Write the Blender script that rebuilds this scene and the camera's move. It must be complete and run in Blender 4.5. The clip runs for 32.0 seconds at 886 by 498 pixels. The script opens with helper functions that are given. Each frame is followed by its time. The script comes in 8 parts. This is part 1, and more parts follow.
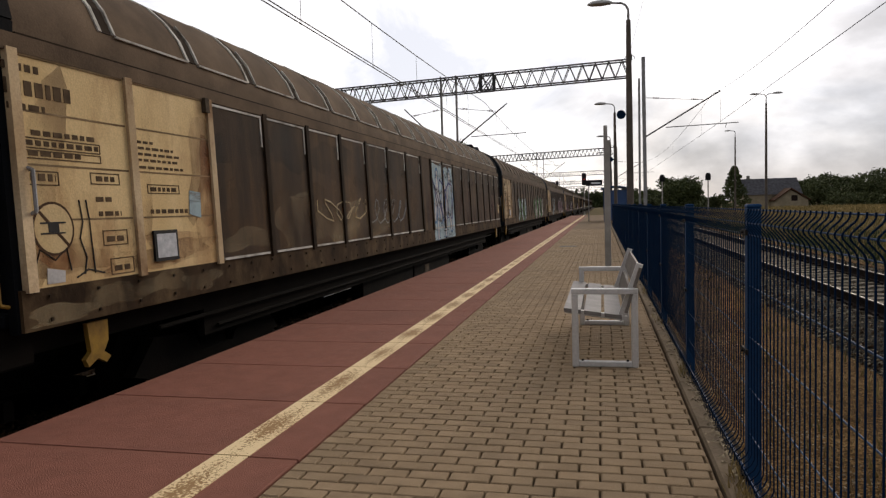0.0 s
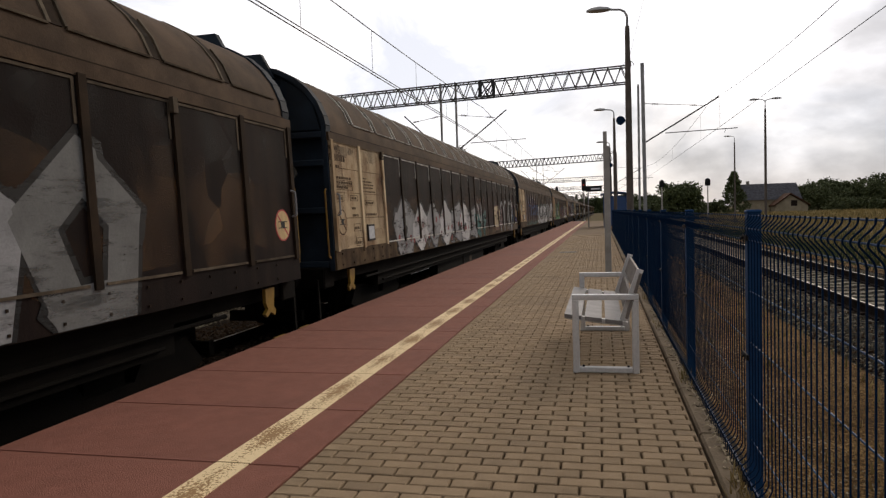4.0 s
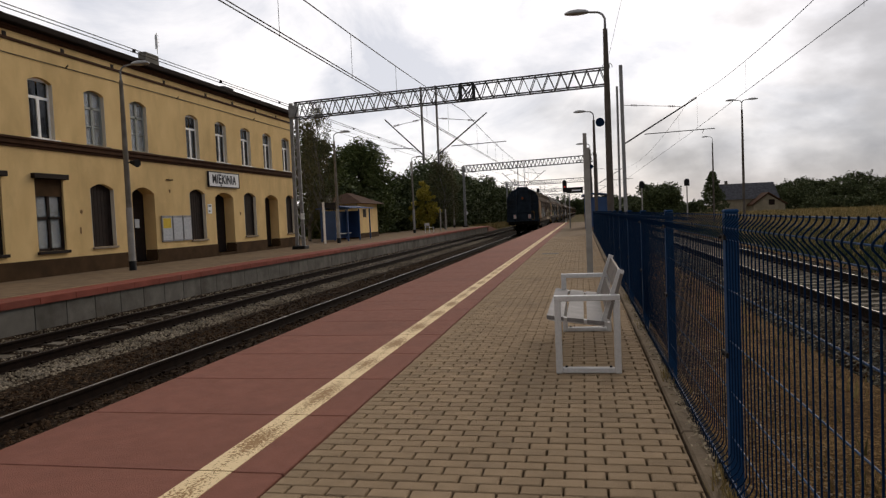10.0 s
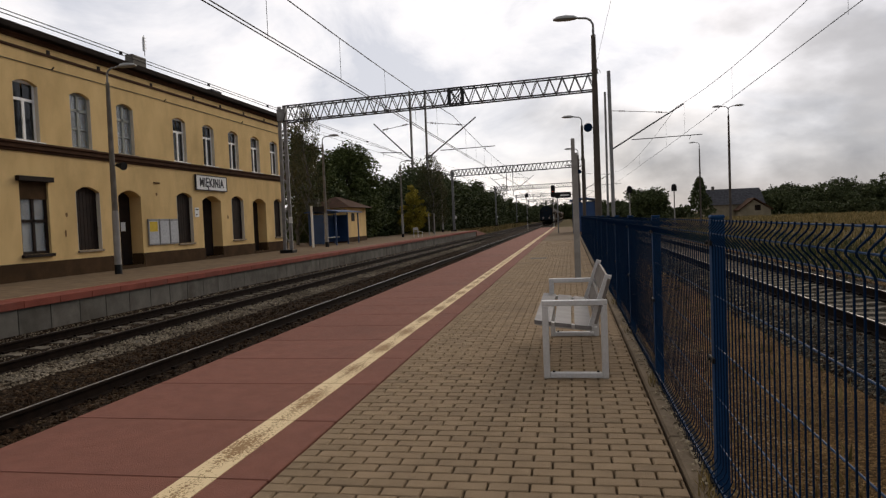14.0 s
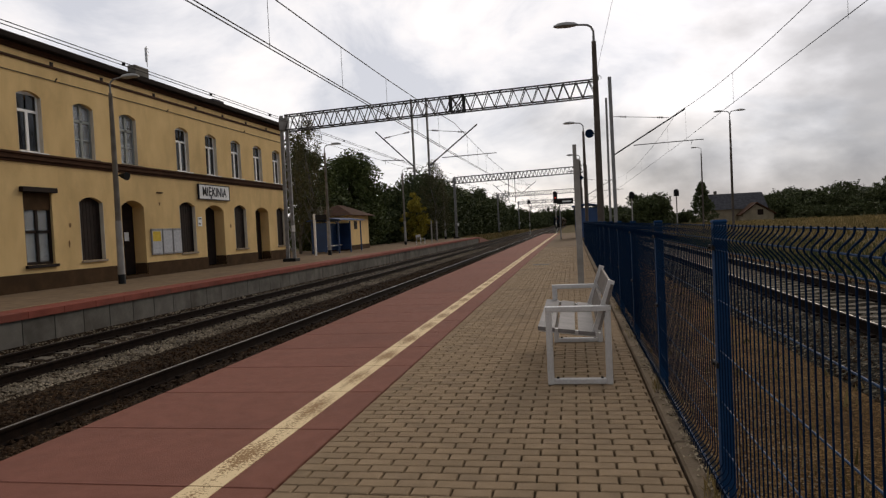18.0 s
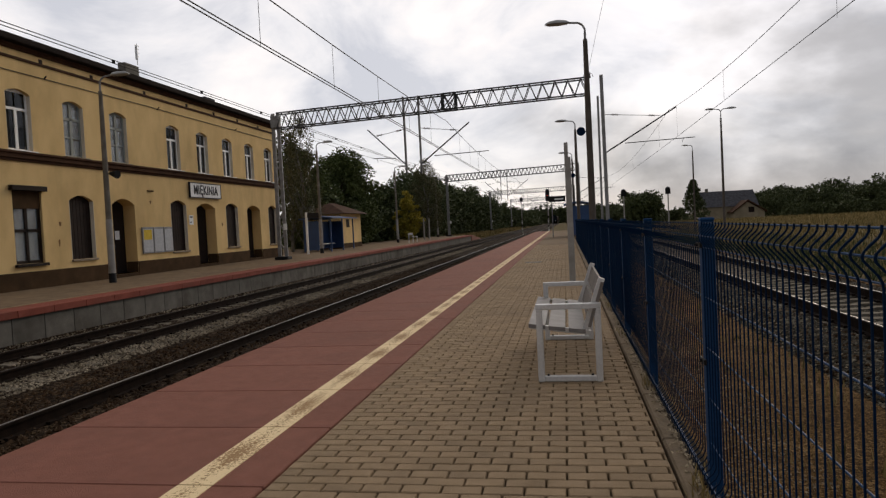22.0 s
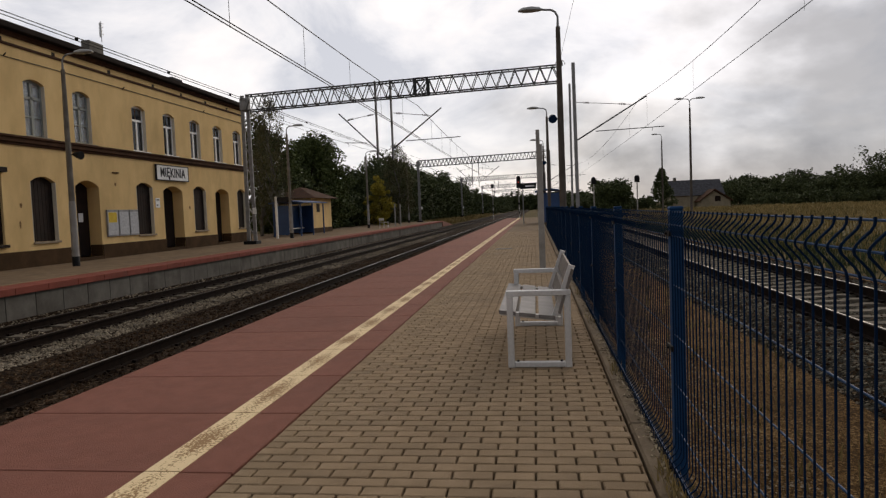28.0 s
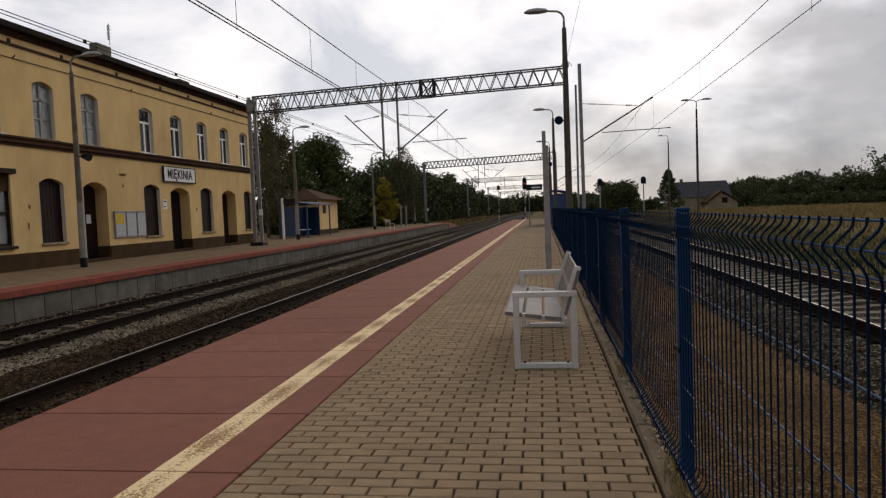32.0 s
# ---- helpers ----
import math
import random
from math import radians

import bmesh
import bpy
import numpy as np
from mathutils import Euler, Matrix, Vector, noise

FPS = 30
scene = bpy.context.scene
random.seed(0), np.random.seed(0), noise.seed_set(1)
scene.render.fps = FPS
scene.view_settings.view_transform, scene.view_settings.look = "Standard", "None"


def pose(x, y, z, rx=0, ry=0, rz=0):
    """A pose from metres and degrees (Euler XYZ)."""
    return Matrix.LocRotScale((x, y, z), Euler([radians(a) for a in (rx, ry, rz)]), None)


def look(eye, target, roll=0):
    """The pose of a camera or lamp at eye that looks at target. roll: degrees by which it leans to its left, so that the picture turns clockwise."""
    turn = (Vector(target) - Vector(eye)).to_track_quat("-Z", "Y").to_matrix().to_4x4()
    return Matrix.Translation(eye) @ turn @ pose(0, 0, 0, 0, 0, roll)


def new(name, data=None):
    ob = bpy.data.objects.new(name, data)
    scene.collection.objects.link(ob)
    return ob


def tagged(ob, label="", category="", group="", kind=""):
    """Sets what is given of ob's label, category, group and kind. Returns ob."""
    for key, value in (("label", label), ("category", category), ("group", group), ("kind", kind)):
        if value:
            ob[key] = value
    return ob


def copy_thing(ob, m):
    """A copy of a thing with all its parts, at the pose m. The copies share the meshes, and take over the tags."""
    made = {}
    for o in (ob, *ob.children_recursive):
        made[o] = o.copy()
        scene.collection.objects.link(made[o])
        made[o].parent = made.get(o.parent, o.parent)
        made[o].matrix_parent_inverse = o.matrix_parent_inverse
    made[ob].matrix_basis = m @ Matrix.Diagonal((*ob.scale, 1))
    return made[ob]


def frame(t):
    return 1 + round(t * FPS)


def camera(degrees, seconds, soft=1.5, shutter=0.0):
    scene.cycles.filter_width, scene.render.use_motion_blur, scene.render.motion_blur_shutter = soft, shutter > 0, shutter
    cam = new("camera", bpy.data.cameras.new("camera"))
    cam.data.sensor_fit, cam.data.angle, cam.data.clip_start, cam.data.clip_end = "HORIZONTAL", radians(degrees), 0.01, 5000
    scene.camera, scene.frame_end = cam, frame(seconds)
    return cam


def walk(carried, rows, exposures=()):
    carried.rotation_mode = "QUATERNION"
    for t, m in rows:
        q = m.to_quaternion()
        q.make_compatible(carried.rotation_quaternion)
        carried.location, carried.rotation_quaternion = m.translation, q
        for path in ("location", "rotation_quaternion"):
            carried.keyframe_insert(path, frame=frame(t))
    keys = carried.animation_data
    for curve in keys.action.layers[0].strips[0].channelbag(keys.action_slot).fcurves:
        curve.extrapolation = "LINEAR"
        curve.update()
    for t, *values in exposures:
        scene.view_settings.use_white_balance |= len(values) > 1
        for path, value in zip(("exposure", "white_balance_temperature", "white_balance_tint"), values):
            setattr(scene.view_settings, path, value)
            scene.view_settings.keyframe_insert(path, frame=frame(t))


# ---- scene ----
cam = camera(65.6, 32.0, soft=1.3)
PATH = [
    (0, (-0.004, 0.025, 1.266), (-0.454, 1.97, 1.148), -1.6),
    (0.5, (-0.005, 0.032, 1.268), (-0.452, 1.978, 1.152), -1.4),
    (1, (-0.005, 0.03, 1.266), (-0.453, 1.976, 1.157), -1.6),
    (1.5, (-0.005, 0.034, 1.267), (-0.453, 1.981, 1.169), -1.7),
    (2, (-0.007, 0.03, 1.27), (-0.457, 1.976, 1.179), -1.6),
    (2.5, (-0.011, 0.02, 1.27), (-0.465, 1.966, 1.179), -1.4),
    (3, (-0.011, 0.019, 1.266), (-0.468, 1.964, 1.175), -1.6),
    (3.5, (-0.008, 0.02, 1.268), (-0.46, 1.966, 1.175), -1.7),
    (5.5, (-0.004, 0.015, 1.265), (-0.446, 1.962, 1.143), -2.1),
    (6, (-0.006, 0.028, 1.265), (-0.44, 1.977, 1.148), -2.2),
    (6.5, (-0.006, 0.031, 1.268), (-0.439, 1.98, 1.16), -2.1),
    (7, (-0.008, 0.021, 1.269), (-0.446, 1.97, 1.168), -2.1),
    (7.5, (-0.003, 0.029, 1.268), (-0.441, 1.978, 1.174), -2.3),
    (8, (-0.001, 0.018, 1.266), (-0.435, 1.968, 1.177), -2.3),
    (8.5, (0.0, 0.02, 1.268), (-0.427, 1.972, 1.177), -2.4),
    (9, (-0.001, 0.023, 1.269), (-0.426, 1.976, 1.182), -2.1),
    (9.5, (0.001, -0.013, 1.268), (-0.412, 1.942, 1.181), -2.4),
    (10, (0.0, 0.02, 1.268), (-0.4, 1.977, 1.175), -2.5),
    (10.5, (0.003, 0.02, 1.267), (-0.383, 1.98, 1.176), -2.6),
    (11, (0.005, 0.028, 1.267), (-0.382, 1.988, 1.169), -2.5),
    (11.5, (0.005, 0.024, 1.266), (-0.381, 1.984, 1.17), -2.4),
    (12, (0.005, 0.023, 1.267), (-0.375, 1.984, 1.168), -2.4),
    (12.5, (0.006, 0.022, 1.268), (-0.366, 1.985, 1.177), -2.6),
    (13, (0.009, 0.025, 1.267), (-0.36, 1.989, 1.181), -2.7),
    (13.5, (0.002, 0.021, 1.267), (-0.366, 1.985, 1.177), -2.3),
    (14, (0.004, 0.03, 1.27), (-0.363, 1.994, 1.188), -2.3),
    (14.5, (0.006, 0.029, 1.267), (-0.361, 1.994, 1.193), -2.4),
    (16.5, (0.005, 0.039, 1.266), (-0.371, 2.001, 1.19), -3.0),
    (17, (0.008, 0.026, 1.272), (-0.376, 1.987, 1.207), -2.8),
    (17.5, (0.007, 0.021, 1.272), (-0.373, 1.984, 1.214), -2.8),
    (18, (0.004, 0.022, 1.27), (-0.37, 1.986, 1.209), -2.8),
    (18.5, (0.008, 0.03, 1.268), (-0.357, 1.995, 1.202), -2.8),
    (19, (0.01, 0.022, 1.273), (-0.358, 1.987, 1.208), -2.7),
    (19.5, (0.012, 0.028, 1.271), (-0.365, 1.992, 1.213), -2.8),
    (20, (0.015, 0.012, 1.268), (-0.363, 1.976, 1.216), -2.9),
    (20.5, (0.019, 0.014, 1.268), (-0.343, 1.98, 1.218), -3.0),
    (21, (0.02, 0.006, 1.269), (-0.331, 1.974, 1.214), -3.0),
    (21.5, (0.022, 0.015, 1.269), (-0.33, 1.983, 1.205), -3.0),
    (22, (0.02, 0.017, 1.27), (-0.333, 1.984, 1.202), -2.9),
    (22.5, (0.016, 0.014, 1.275), (-0.324, 1.984, 1.219), -3.0),
    (23, (0.021, 0.009, 1.273), (-0.311, 1.981, 1.228), -3.2),
    (23.5, (0.018, 0.014, 1.269), (-0.31, 1.987, 1.22), -3.4),
    (24, (0.01, 0.031, 1.268), (-0.324, 2.002, 1.216), -3.4),
    (24.5, (0.003, 0.022, 1.268), (-0.335, 1.993, 1.212), -3.3),
    (25, (0.008, 0.028, 1.267), (-0.338, 1.996, 1.207), -3.0),
    (25.5, (0.006, 0.019, 1.266), (-0.342, 1.987, 1.202), -3.0),
    (27.5, (0.009, 0.021, 1.268), (-0.267, 2.0, 1.18), -2.1),
    (28, (0.014, 0.021, 1.272), (-0.257, 2.0, 1.159), -2.3),
    (28.5, (0.015, 0.02, 1.273), (-0.262, 1.998, 1.165), -2.2),
    (29, (0.015, 0.023, 1.271), (-0.263, 2.001, 1.183), -2.2),
    (29.5, (0.014, 0.015, 1.272), (-0.272, 1.993, 1.185), -2.3),
    (30, (0.013, 0.016, 1.274), (-0.264, 1.995, 1.188), -2.2),
    (30.5, (0.015, 0.018, 1.273), (-0.271, 1.996, 1.189), -2.4),
    (31, (0.012, 0.004, 1.271), (-0.265, 1.982, 1.177), -2.3),
    (31.5, (0.014, 0.018, 1.272), (-0.266, 1.995, 1.165), -2.5),
    (32, (0.012, 0.011, 1.271), (-0.276, 1.988, 1.163), -2.3),
]
walk(cam, [(t, look(eye, target, roll)) for t, eye, target, roll in PATH],
     exposures=[(0, 0.33, 6760, 13), (7.4, 0.36, 6760, 13), (8.2, 0.27, 6760, 13), (9.2, 0.12, 6760, 13), (13, 0.02, 6760, 13), (20, -0.09, 6760, 13), (25, -0.10, 6760, 13), (32, -0.03, 6760, 13)])

# ---- world, sun, exposure ----
world = bpy.data.worlds.new("overcast_sky")
scene.world = world
world.use_nodes = True
wn, wl = world.node_tree.nodes, world.node_tree.links
wn.clear()
w_out = wn.new("ShaderNodeOutputWorld")
w_bg = wn.new("ShaderNodeBackground")
w_sky = wn.new("ShaderNodeTexSky")
w_sky.sky_type, w_sky.sun_disc = "NISHITA", False
w_sky.sun_elevation, w_sky.sun_rotation = radians(24), radians(24)
w_tc = wn.new("ShaderNodeTexCoord")
w_map = wn.new("ShaderNodeMapping")
w_map.inputs["Scale"].default_value = (1.0, 1.0, 1.8)
w_map.inputs["Rotation"].default_value = (0.05, -0.12, 0.2)
w_n1 = wn.new("ShaderNodeTexNoise")
w_n1.inputs["Scale"].default_value, w_n1.inputs["Detail"].default_value = 3.6, 7.0
w_n1.inputs["Roughness"].default_value, w_n1.inputs["Distortion"].default_value = 0.57, 0.6
w_ramp = wn.new("ShaderNodeValToRGB")
w_ramp.color_ramp.elements[0].position, w_ramp.color_ramp.elements[0].color = 0.36, (0.62, 0.65, 0.715, 1)
w_ramp.color_ramp.elements[1].position, w_ramp.color_ramp.elements[1].color = 0.60, (1.04, 1.015, 1.005, 1)
mid_cloud = w_ramp.color_ramp.elements.new(0.49)
mid_cloud.color = (0.87, 0.88, 0.91, 1)
w_mix = wn.new("ShaderNodeMixRGB")
w_mix.blend_type = "ADD"
w_mix.inputs["Fac"].default_value = 0.012
w_bg.inputs["Strength"].default_value = 1.0
wl.new(w_tc.outputs["Generated"], w_map.inputs["Vector"])
wl.new(w_map.outputs["Vector"], w_n1.inputs["Vector"])
wl.new(w_n1.outputs["Fac"], w_ramp.inputs["Fac"])
wl.new(w_ramp.outputs["Color"], w_mix.inputs["Color1"])
wl.new(w_sky.outputs["Color"], w_mix.inputs["Color2"])
# sky dimmed overhead and behind, out of view, to darken the ground; lighter cloud low over the line ahead
w_sep = wn.new("ShaderNodeSeparateXYZ")
w_zen, w_back, w_east = (wn.new("ShaderNodeMapRange") for _ in range(3))
for node, a, b, lo, hi in ((w_zen, 0.30, 0.85, 1.0, 0.64), (w_back, -0.6, 0.5, 0.55, 1.0), (w_east, -0.08, 0.46, 1.0, 0.43)):
    node.interpolation_type = "SMOOTHSTEP"
    for key, v in zip(("From Min", "From Max", "To Min", "To Max"), (a, b, lo, hi)):
        node.inputs[key].default_value = v
w_m1, w_m2 = wn.new("ShaderNodeMath"), wn.new("ShaderNodeMath")
w_m1.operation = w_m2.operation = "MULTIPLY"
w_scale = wn.new("ShaderNodeVectorMath")
w_scale.operation = "SCALE"
wl.new(w_tc.outputs["Generated"], w_sep.inputs[0])
wl.new(w_sep.outputs["Z"], w_zen.inputs["Value"])
wl.new(w_sep.outputs["Y"], w_back.inputs["Value"])
w_bill = wn.new("ShaderNodeTexNoise")
w_bill.inputs["Scale"].default_value, w_bill.inputs["Detail"].default_value = 6.5, 7.0
w_off = wn.new("ShaderNodeMath")
w_off.operation = "MULTIPLY_ADD"
w_off.inputs[1].default_value = 0.95
w_off2 = wn.new("ShaderNodeMath")
w_off2.operation = "SUBTRACT"
w_off2.inputs[1].default_value = 0.31
w_map2 = wn.new("ShaderNodeMapping")
w_map2.inputs["Scale"].default_value = (1.0, 1.0, 1.9)
w_map2.inputs["Location"].default_value = (3.1, 1.7, 0.4)
wl.new(w_tc.outputs["Generated"], w_map2.inputs["Vector"])
wl.new(w_map2.outputs["Vector"], w_bill.inputs["Vector"])
wl.new(w_bill.outputs["Fac"], w_off.inputs[0])
wl.new(w_sep.outputs["X"], w_off.inputs[2])
wl.new(w_off.outputs[0], w_off2.inputs[0])
w_rise = wn.new("ShaderNodeMath")
w_rise.operation = "MULTIPLY_ADD"
w_rise.inputs[1].default_value = -1.25
wl.new(w_sep.outputs["Z"], w_rise.inputs[0])
wl.new(w_off2.outputs[0], w_rise.inputs[2])
wl.new(w_rise.outputs[0], w_east.inputs["Value"])
wl.new(w_zen.outputs["Result"], w_m1.inputs[0])
wl.new(w_back.outputs["Result"], w_m1.inputs[1])
wl.new(w_m1.outputs[0], w_m2.inputs[0])
wl.new(w_east.outputs["Result"], w_m2.inputs[1])
w_cool = wn.new("ShaderNodeMapRange")
w_cool.interpolation_type = "SMOOTHSTEP"
for key, v in zip(("From Min", "From Max", "To Min", "To Max"), (-0.05, 0.45, 0.0, 1.0)):
    w_cool.inputs[key].default_value = v
w_tint = wn.new("ShaderNodeMixRGB")
w_tint.blend_type = "MULTIPLY"
w_tint.inputs["Color2"].default_value = (0.91, 0.98, 1.085, 1)
wl.new(w_sep.outputs["X"], w_cool.inputs["Value"])
wl.new(w_cool.outputs["Result"], w_tint.inputs["Fac"])
wl.new(w_mix.outputs["Color"], w_tint.inputs["Color1"])
wl.new(w_tint.outputs["Color"], w_scale.inputs[0])
wl.new(w_m2.outputs[0], w_scale.inputs["Scale"])
wl.new(w_scale.outputs[0], w_bg.inputs["Color"])
wl.new(w_bg.outputs["Background"], w_out.inputs["Surface"])

sun_data = bpy.data.lights.new("sun", "SUN")
sun_data.energy, sun_data.angle, sun_data.color = 1.15, radians(28), (1.0, 0.87, 0.70)
sun = new("sun", sun_data)
sun.matrix_world = look((20, 45, 25), (0, 0, 0))



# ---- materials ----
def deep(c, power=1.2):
    """Puts the camera's contrast curve into a base colour: darker and more saturated."""
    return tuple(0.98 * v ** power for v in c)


def mat(name, c1, c2, scale=6.0, rough=0.8, bump=0.2, metal=0.0, stain=None, stain_amt=0.35, stain_scale=0.7,
        vary=0.0, fine=60.0, island=False, streak=0.0, spec=None, emit=None):
    """A surface with grain at two sizes, stains, relief, and some change from piece to piece."""
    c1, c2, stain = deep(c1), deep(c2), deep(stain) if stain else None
    m = bpy.data.materials.new(name)
    m.use_nodes = True
    n, l = m.node_tree.nodes, m.node_tree.links
    b = n["Principled BSDF"]
    tc = n.new("ShaderNodeTexCoord")
    geo = n.new("ShaderNodeNewGeometry")
    mp = n.new("ShaderNodeMapping")
    l.new(geo.outputs["Position"] if vary == 0 and not island and streak < 0 else tc.outputs["Object"], mp.inputs["Vector"])
    if vary > 0 and not island:
        oi0 = n.new("ShaderNodeObjectInfo")
        sh = n.new("ShaderNodeVectorMath")
        sh.operation = "MULTIPLY_ADD"
        sh.inputs[1].default_value = (61, 47, 53)
        l.new(oi0.outputs["Random"], sh.inputs[0])
        l.new(tc.outputs["Object"], sh.inputs[2])
        l.new(sh.outputs[0], mp.inputs["Vector"])
    if streak > 0:
        mp.inputs["Scale"].default_value = (1, 1, 1 - streak)
    a = n.new("ShaderNodeTexNoise")
    a.inputs["Scale"].default_value, a.inputs["Detail"].default_value = scale, 6
    l.new(mp.outputs["Vector"], a.inputs["Vector"])
    f = n.new("ShaderNodeTexNoise")
    f.inputs["Scale"].default_value, f.inputs["Detail"].default_value = fine, 3
    l.new(tc.outputs["Object"], f.inputs["Vector"])
    r = n.new("ShaderNodeValToRGB")
    r.color_ramp.elements[0].position, r.color_ramp.elements[0].color = 0.33, (*c1, 1)
    r.color_ramp.elements[1].position, r.color_ramp.elements[1].color = 0.67, (*c2, 1)
    l.new(a.outputs["Fac"], r.inputs["Fac"])
    col = r.outputs["Color"]
    if stain:
        s = n.new("ShaderNodeTexNoise")
        s.inputs["Scale"].default_value, s.inputs["Detail"].default_value, s.inputs["Roughness"].default_value = stain_scale, 8, 0.65
        l.new(mp.outputs["Vector"], s.inputs["Vector"])
        sr = n.new("ShaderNodeValToRGB")
        sr.color_ramp.elements[0].position, sr.color_ramp.elements[1].position = 0.48, 0.66
        l.new(s.outputs["Fac"], sr.inputs["Fac"])
        k = n.new("ShaderNodeMath")
        k.operation = "MULTIPLY"
        k.inputs[1].default_value = stain_amt
        l.new(sr.outputs["Color"], k.inputs[0])
        mx = n.new("ShaderNodeMixRGB")
        mx.inputs["Color2"].default_value = (*stain, 1)
        l.new(k.outputs[0], mx.inputs["Fac"])
        l.new(col, mx.inputs["Color1"])
        col = mx.outputs["Color"]
    g = n.new("ShaderNodeMath")
    g.operation = "MULTIPLY_ADD"
    g.inputs[1].default_value, g.inputs[2].default_value = 0.5, 0.75
    l.new(f.outputs["Fac"], g.inputs[0])
    val = g.outputs[0]
    if vary > 0:
        oi = n.new("ShaderNodeObjectInfo")
        v = n.new("ShaderNodeMath")
        v.operation = "MULTIPLY_ADD"
        v.inputs[1].default_value, v.inputs[2].default_value = vary, 1 - vary / 2
        l.new(geo.outputs["Random Per Island"] if island else oi.outputs["Random"], v.inputs[0])
        vm = n.new("ShaderNodeMath")
        vm.operation = "MULTIPLY"
        l.new(v.outputs[0], vm.inputs[0])
        l.new(val, vm.inputs[1])
        val = vm.outputs[0]
    ml = n.new("ShaderNodeVectorMath")
    ml.operation = "SCALE"
    l.new(col, ml.inputs[0])
    l.new(val, ml.inputs["Scale"])
    l.new(ml.outputs[0], b.inputs["Base Color"])
    b.inputs["Roughness"].default_value, b.inputs["Metallic"].default_value = rough, metal
    b.inputs["Specular IOR Level"].default_value = spec if spec is not None else (0.5 if rough < 0.6 else 0.28 if rough < 0.78 else 0.08)
    if bump > 0:
        bp = n.new("ShaderNodeBump")
        bp.inputs["Strength"].default_value, bp.inputs["Distance"].default_value = bump, 0.01
        l.new(f.outputs["Fac"], bp.inputs["Height"])
        l.new(bp.outputs["Normal"], b.inputs["Normal"])
    if emit:
        b.inputs["Emission Color"].default_value, b.inputs["Emission Strength"].default_value = (*emit[:3], 1), emit[3]
    return m


M_PAVER = mat("paver_concrete", (0.335, 0.250, 0.160), (0.415, 0.312, 0.203), 5, 0.9, 0.9, stain=(0.17, 0.135, 0.10), stain_amt=0.28, vary=0.12, fine=160, spec=0.25)
M_PAVER_I = mat("paver_concrete_far", (0.335, 0.250, 0.160), (0.415, 0.312, 0.203), 5, 0.9, 0.9, stain=(0.17, 0.135, 0.10), stain_amt=0.28, vary=0.12, island=True, fine=160, spec=0.25)
M_KERB = mat("kerb_concrete", (0.22, 0.175, 0.125), (0.30, 0.24, 0.175), 4, 0.9, 0.4, stain=(0.10, 0.08, 0.06), stain_amt=0.6, vary=0.2)
M_SLATB = mat("weathered_back_slat", (0.20, 0.175, 0.155), (0.28, 0.25, 0.225), 6, 0.65, 0.3)
M_JOINT = mat("joint_sand", (0.030, 0.023, 0.016), (0.055, 0.043, 0.030), 12, 1.0, 0.5)
M_RED = mat("red_platform_slab", (0.270, 0.122, 0.087), (0.305, 0.139, 0.101), 9, 0.85, 0.7, stain=(0.20, 0.095, 0.072), stain_amt=0.3, vary=0.08, fine=130, spec=0.25)
M_RED_F = mat("vivid_red_edge_slab", (0.255, 0.082, 0.056), (0.315, 0.106, 0.076), 2.2, 0.85, 0.5, stain=(0.20, 0.10, 0.078), stain_amt=0.5, vary=0.12, fine=120, spec=0.2)
M_CONC = mat("weathered_concrete", (0.20, 0.19, 0.17), (0.30, 0.285, 0.25), 3, 0.9, 0.4, stain=(0.10, 0.09, 0.075), stain_amt=0.5)
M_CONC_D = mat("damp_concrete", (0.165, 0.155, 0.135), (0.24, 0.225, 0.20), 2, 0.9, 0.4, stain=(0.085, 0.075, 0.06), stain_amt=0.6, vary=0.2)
M_STONE = mat("loose_ballast", (0.19, 0.16, 0.118), (0.43, 0.375, 0.29), 0.9, 0.95, 0.5, stain=(0.08, 0.054, 0.035), stain_amt=0.6, stain_scale=0.45, vary=0.9, island=True)
M_SLEEPER = mat("concrete_sleeper", (0.145, 0.128, 0.104), (0.235, 0.212, 0.175), 4, 0.9, 0.4, stain=(0.12, 0.095, 0.07), stain_amt=0.6, vary=0.35)
M_RAIL = mat("rusty_rail", (0.016, 0.010, 0.007), (0.030, 0.018, 0.012), 8, 0.85, 0.4)
M_RAILTOP = mat("polished_rail_head", (0.18, 0.175, 0.17), (0.25, 0.24, 0.235), 3, 0.42, 0.05, metal=0.8)
M_RAILSID = mat("siding_rail_head", (0.10, 0.092, 0.084), (0.15, 0.138, 0.126), 3, 0.42, 0.05, metal=0.75)
M_RAILDULL = mat("dull_rail_head", (0.035, 0.026, 0.020), (0.06, 0.046, 0.036), 3, 0.6, 0.1, metal=0.2)
M_GRASS = mat("dry_grass", (0.10, 0.082, 0.035), (0.195, 0.147, 0.069), 1.2, 1.0, 0.8, stain=(0.075, 0.080, 0.03), stain_amt=0.6, stain_scale=0.12)


